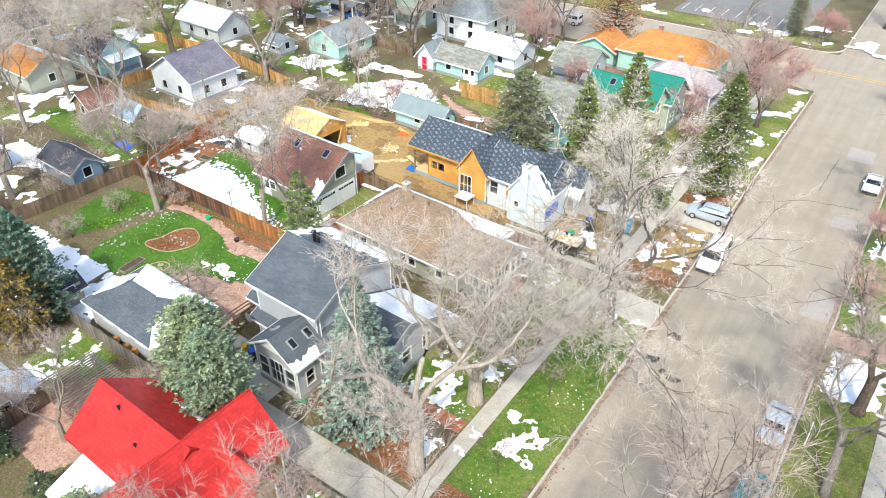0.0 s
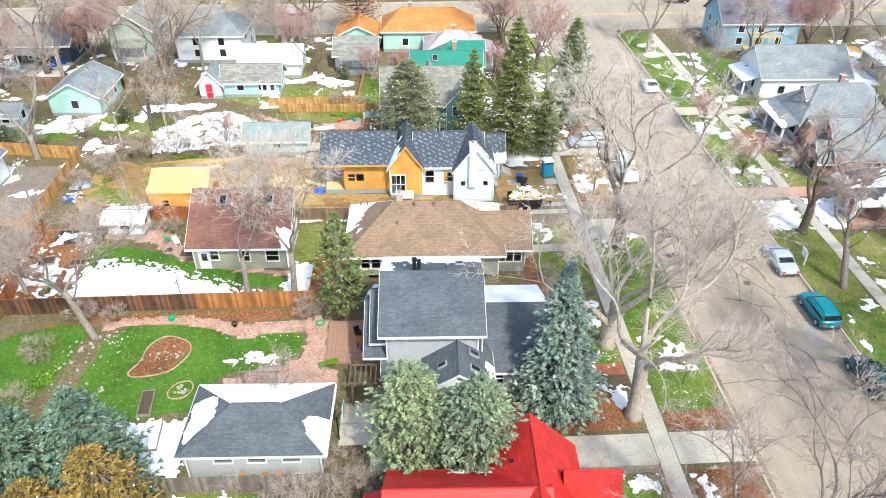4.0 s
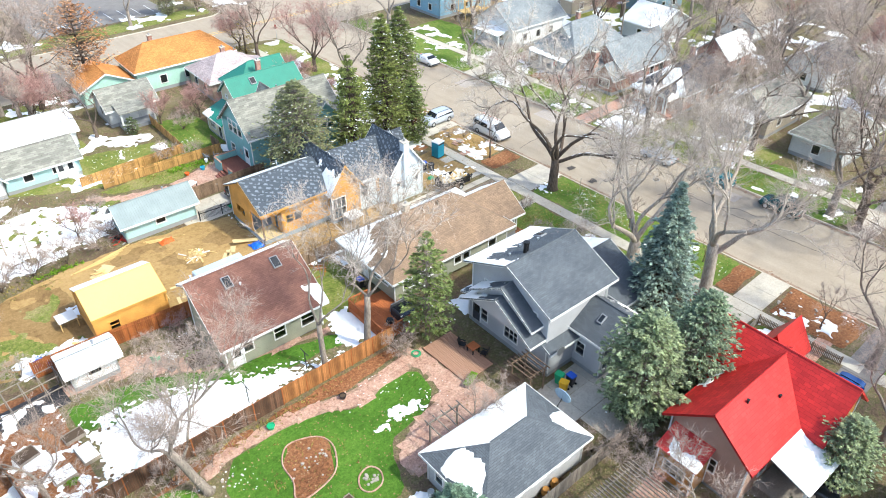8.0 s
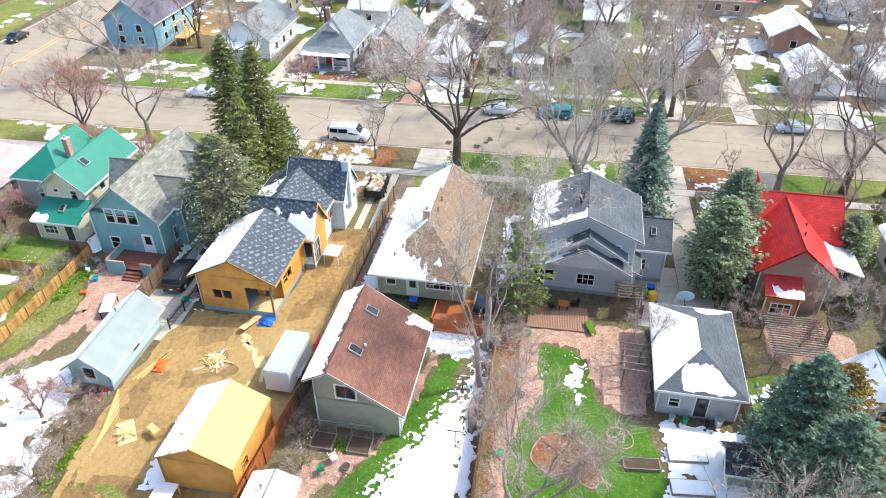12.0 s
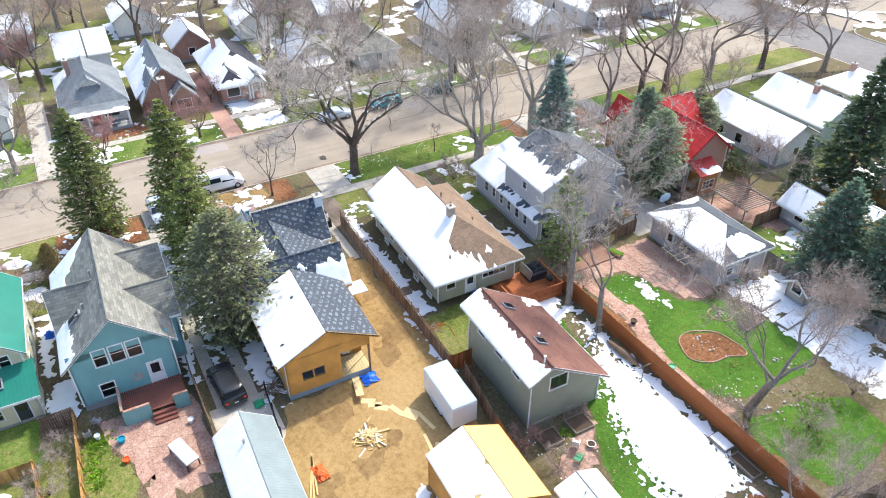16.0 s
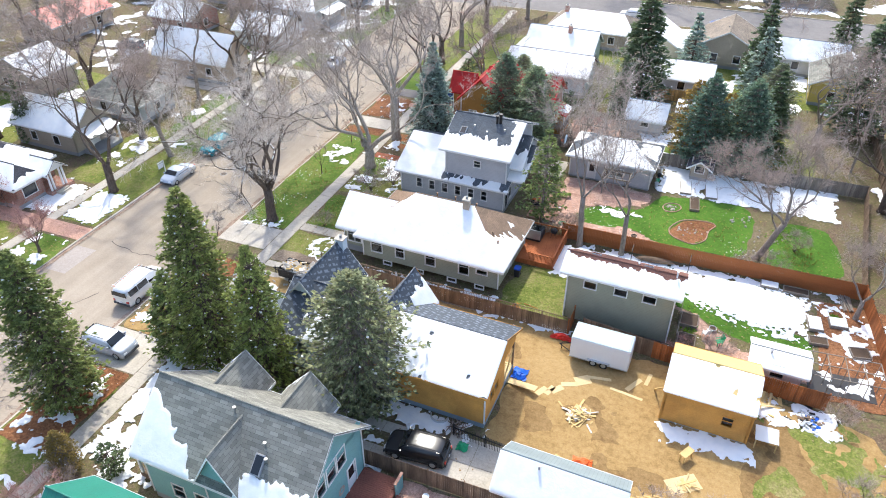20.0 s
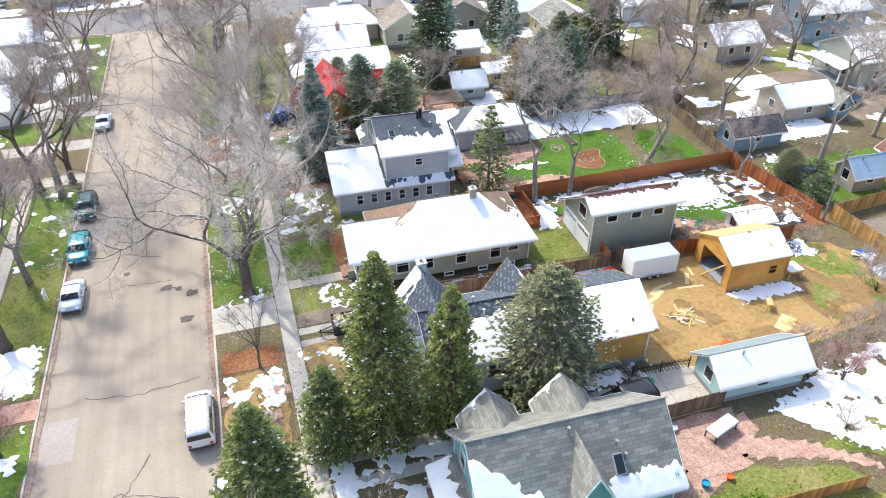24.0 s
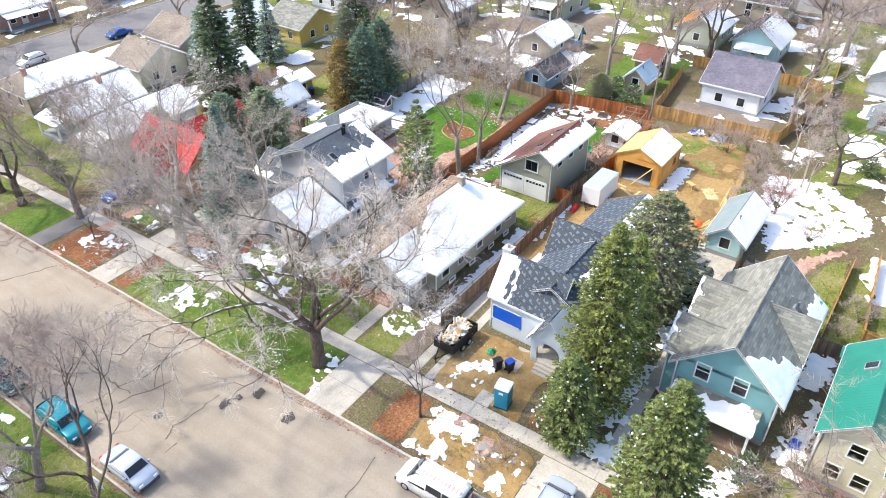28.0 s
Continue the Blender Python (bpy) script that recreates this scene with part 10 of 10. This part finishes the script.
for k in range(200):
    cx, cy, sp = rr.choice(((-23.0, -13.4, 0.9), (-21.1, -17.1, 0.45), (-30, -11.5, 1.0), (-28.2, -17.5, 0.8), (12, -21.5, 1.6), (5, -20, 1.6), (18.8, -29.5, 1.6), (19, 18.4, 1.4), (-31.8, -14, 1.4), (11.5, 10.8, 1.2), (43.8, 23, 1.4)))
    x, y, s = cx + rr.gauss(0, sp), cy + rr.gauss(0, sp), rr.uniform(0.06, 0.19)
    rocks.append(loft([[(x + s * rr.uniform(0.8, 1.1) * math.cos(a), y + s * rr.uniform(0.8, 1.1) * math.sin(a), 0.0) for a in (0, 1.2, 2.4, 3.7, 5)], [(x + s * 0.7 * math.cos(a + 0.2), y + s * 0.7 * math.sin(a), s * rr.uniform(0.5, 0.8) + 0.02) for a in (0, 1.2, 2.4, 3.7, 5)]]))
stuff("rocks", join(*rocks), M["stone_grey"], "scattered grey and pink garden rocks", "rocks")
tufts = []
for k in range(2600):
    cx, cy, sx, sy = rr.choice(((-24, -13, 5, 4), (19.2, -9, 2.2, 9), (-34, -12, 2, 3), (12, -3, 2, 2.5), (-30, 33, 8, 4), (-15, 34, 6, 2.5), (38, -12, 2, 9), (-24, -8, 6, 0.5), (-32, 22, 5, 1.5), (19, 16, 2, 3), (12, 41, 2, 6), (-10, 40, 4, 4)))
    x, y, s = cx + rr.gauss(0, sx * 0.6), cy + rr.gauss(0, sy * 0.6), rr.uniform(0.08, 0.22)
    for j in range(3):
        a = rr.uniform(0, 6.28)
        dx, dy = s * math.cos(a), s * math.sin(a)
        tufts.append(([(x - dy * 0.25, y + dx * 0.25, 0.0), (x + dy * 0.25, y - dx * 0.25, 0.0), (x + dx, y + dy, s * rr.uniform(0.6, 1.2))], [(0, 1, 2)]))
stuff("grass_tufts", join(*tufts), M["leaf_bud"], "dry and green tufts of grass", "grass")
green = []
for k in range(700):
    cx, cy, sx, sy = rr.choice(((-32.5, -15.5, 1.2, 1.2), (-11.5, 34.0, 1.5, 0.6), (-9, 33.6, 0.8, 0.8), (-36.8, -3.4, 0.3, 0.3), (-29.5, 22.4, 2, 0.4), (-25, 2.6, 0.5, 2)))
    x, y, s = cx + rr.gauss(0, sx * 0.6), cy + rr.gauss(0, sy * 0.6), rr.uniform(0.1, 0.25)
    for j in range(4):
        a = rr.uniform(0, 6.28)
        dx, dy = s * math.cos(a), s * math.sin(a)
        green.append(([(x - dy * 0.4, y + dx * 0.4, 0.02), (x + dy * 0.4, y - dx * 0.4, 0.02), (x + dx, y + dy, s * rr.uniform(0.5, 1.0))], [(0, 1, 2)]))
stuff("spring_plants", join(*green), M["leaf_bright"], "bright green spring perennials", "plants")
# clothes line, upturned boat, chicken run
for x, y in ((-18.6, -5.0), (-24.0, -5.2)):
    t = thing("clothes_post", x, y, 0, 0, "dark metal clothes line post", "clothes line", "clothes line posts")
    part("pole", cyl(0, 0, 0, 2.0, 0.04, n=6), M["metal_black"], t)
    part("crossbar", box(-0.03, -0.6, 1.95, 0.03, 0.6, 2.0), M["metal_black"], t)
t = thing("canoe", -20.8, -6.1, 0.25, 4, "brown upturned canoe lying by the fence", "canoe")
part("hull", loft([[(u, w_ * math.cos(a), 0.42 * w_ / 0.4 * math.sin(a)) for a in (math.pi * k / 8 for k in range(9))] for u, w_ in ((-1.9, 0.03), (-1.3, 0.28), (0, 0.4), (1.3, 0.28), (1.9, 0.03))]), M["fence_old"], t)
t = thing("chicken_run", -36.9, 5.35, 0, 4, "open pipe frame of a garden run with black netting", "frame")
for i in range(5):
    for j in range(3):
        part("upright", cyl(-2.6 + 1.3 * i, -1.4 + 1.4 * j, 0, 1.9, 0.035, n=5), M["timber_grey"], t)
for j in range(3):
    part("rail", box(-2.6, -1.43 + 1.4 * j, 1.88, 2.6, -1.37 + 1.4 * j, 1.94), M["timber_grey"], t)
for i in range(5):
    part("rail", box(-2.63 + 1.3 * i, -1.4, 1.88, -2.57 + 1.3 * i, 1.4, 1.94), M["timber_grey"], t)
part("ground_sheet", bbox(-2.5, -1.3, 0.02, 2.5, 1.3, 0.06, 0.02), M["plastic_black"], t)
t = thing("yard_sign", 36.4, -3.4, 0.02, 90, "white hanging estate sign on a post", "sign")
part("post", box(-0.05, -0.05, 0, 0.05, 0.05, 1.6), M["trim_white"], t)
part("arm", box(-0.05, -0.05, 1.5, 1.0, 0.05, 1.6), M["trim_white"], t)
part("board", box(0.15, -0.02, 0.8, 0.95, 0.02, 1.4), M["plastic_white"], t)
t = thing("sign_pole", 20.0, -2.0, 0, 0, "thin dark street sign pole", "pole")
part("pole", cyl(0, 0, 0, 2.2, 0.03, n=6), M["metal_grey"], t)
for x, y in ((-41.4, 6.6), (-46.0, 50.0), (-40.0, -33.0), (62.0, 24.0), (63.0, -24.0)):
    t = thing("utility_pole", x, y, 0, 0, "weathered wooden utility pole", "utility pole", "utility poles")
    part("pole", cyl(0, 0, -0.2, 8.5, 0.14, 0.1, 8), M["timber_grey"], t)
    part("crossarm", box(-0.9, -0.05, 7.8, 0.9, 0.05, 7.92), M["timber_grey"], t)
    for k in (-0.75, 0.75, 0.3):
        part("insulator", cyl(k, 0, 7.92, 8.05, 0.04, n=6), M["trim_grey"], t)
t = thing("stop_sign", 21.4, 66.6, 0, 90, "red stop sign on a post at the corner", "road sign")
part("post", cyl(0, 0, 0, 2.1, 0.03, n=6), M["galv"], t)
part("plate", loft([[(0.38 * math.cos(a), y, 2.2 + 0.38 * math.sin(a)) for a in (math.pi / 8 + math.pi / 4 * k for k in range(8))] for y in (-0.01, 0.01)]), M["plastic_red"], t)
for k, (x, y) in enumerate(((-14.6, -26.1), (-13.0, -26.15), (-12.0, -26.1))):
    t = thing("clay_urn", x, y, 0.0, 0, "ochre clay urn standing against the garage", "pot", "clay urns")
    part("urn", loft([[(r * math.cos(a), r * math.sin(a), z) for a in (2 * math.pi * q / 12 for q in range(12))] for r, z in ((0.15, 0), (0.3, 0.3), (0.32, 0.5), (0.2, 0.75), (0.24, 0.82))]), M["plastic_yellow" if k < 0 else "sid_ochre"], t)
# yellow excavator-like play structure across the street: timber porch under construction
t = thing("timber_porch", 55.8, 53.6, 0, 0, "raw yellow timber porch frame under construction", "porch")
for i in range(4):
    for j in range(2):
        part("post", box(-2.5 + 1.6 * i, -1.0 + 2.0 * j, 0, -2.38 + 1.6 * i, -0.88 + 2.0 * j, 3.4), M["lumber"], t)
part("floor", box(-2.6, -1.1, 1.2, 2.6, 1.2, 1.28), M["lumber"], t)
part("top_beam", join(box(-2.6, -1.02, 3.3, 2.6, -0.88, 3.5), box(-2.6, 0.98, 3.3, 2.6, 1.12, 3.5)), M["lumber"], t)
part("stairs", join(*[box(2.6 + 0.28 * k, -0.6, 1.05 - 0.17 * k, 2.88 + 0.28 * k, 0.6, 1.1 - 0.17 * k) for k in range(6)]), M["lumber"], t)
# bins, cans and pots along the west wall of the grey garage
for k, (x, y, r, hh, mt, lab) in enumerate(((-18.9, -21.0, 0.22, 0.6, "galv", "galvanised can against the garage wall"), (-18.9, -22.0, 0.2, 0.5, "plastic_green", "green plastic tub against the garage wall"), (-18.85, -24.4, 0.32, 0.8, "galv", "round metal rubbish can by the garage"), (-18.9, -23.6, 0.2, 0.35, "plastic_black", "black pot by the garage wall"),
                                              (-9.6, 31.9, 0.28, 0.4, "plastic_teal", "turquoise tub on the terrace edge"), (-11.6, 31.9, 0.25, 0.3, "tarp_orange", "orange toy cart on the flagstones"), (-8.4, 33.4, 0.2, 0.4, "plastic_white", "white pot at the garden bed"), (-10.2, 27.0, 0.22, 0.35, "plastic_white", "white bucket by the deck"), (-24.0, -8.5, 0.3, 0.3, "plastic_green", "green box beside the garden path"))):
    t = thing("tub", x, y, 0.045, 0, lab, "container")
    part("body", loft([[(a_ * r * math.cos(q), a_ * r * math.sin(q), z * hh) for q in (2 * math.pi * j / 14 for j in range(14))] for a_, z in ((0.78, 0), (1.0, 0.95), (1.04, 0.96), (1.04, 1.0), (0.9, 1.0), (0.86, 0.8))]), M[mt], t)
    part("rim", tube([(1.03 * r * math.cos(q), 1.03 * r * math.sin(q), hh) for q in (2 * math.pi * j / 14 for j in range(15))], [0.02] * 15, 5), M[mt], t)
# a stack of posts at the corner of the vegetable garden
t = thing("post_stack", -37.9, -5.9, 0.02, 12, "stack of grey wooden posts leaning in the garden corner", "posts")
for k in range(7):
    part("post", moved(box(-0.05, -1.1, 0, 0.05, 1.1, 0.1), pose(-0.45 + 0.14 * k, 0, 0.05 + 0.05 * (k % 3), 0, 0, -6 + 3 * (k % 4))), M["timber_grey"], t)
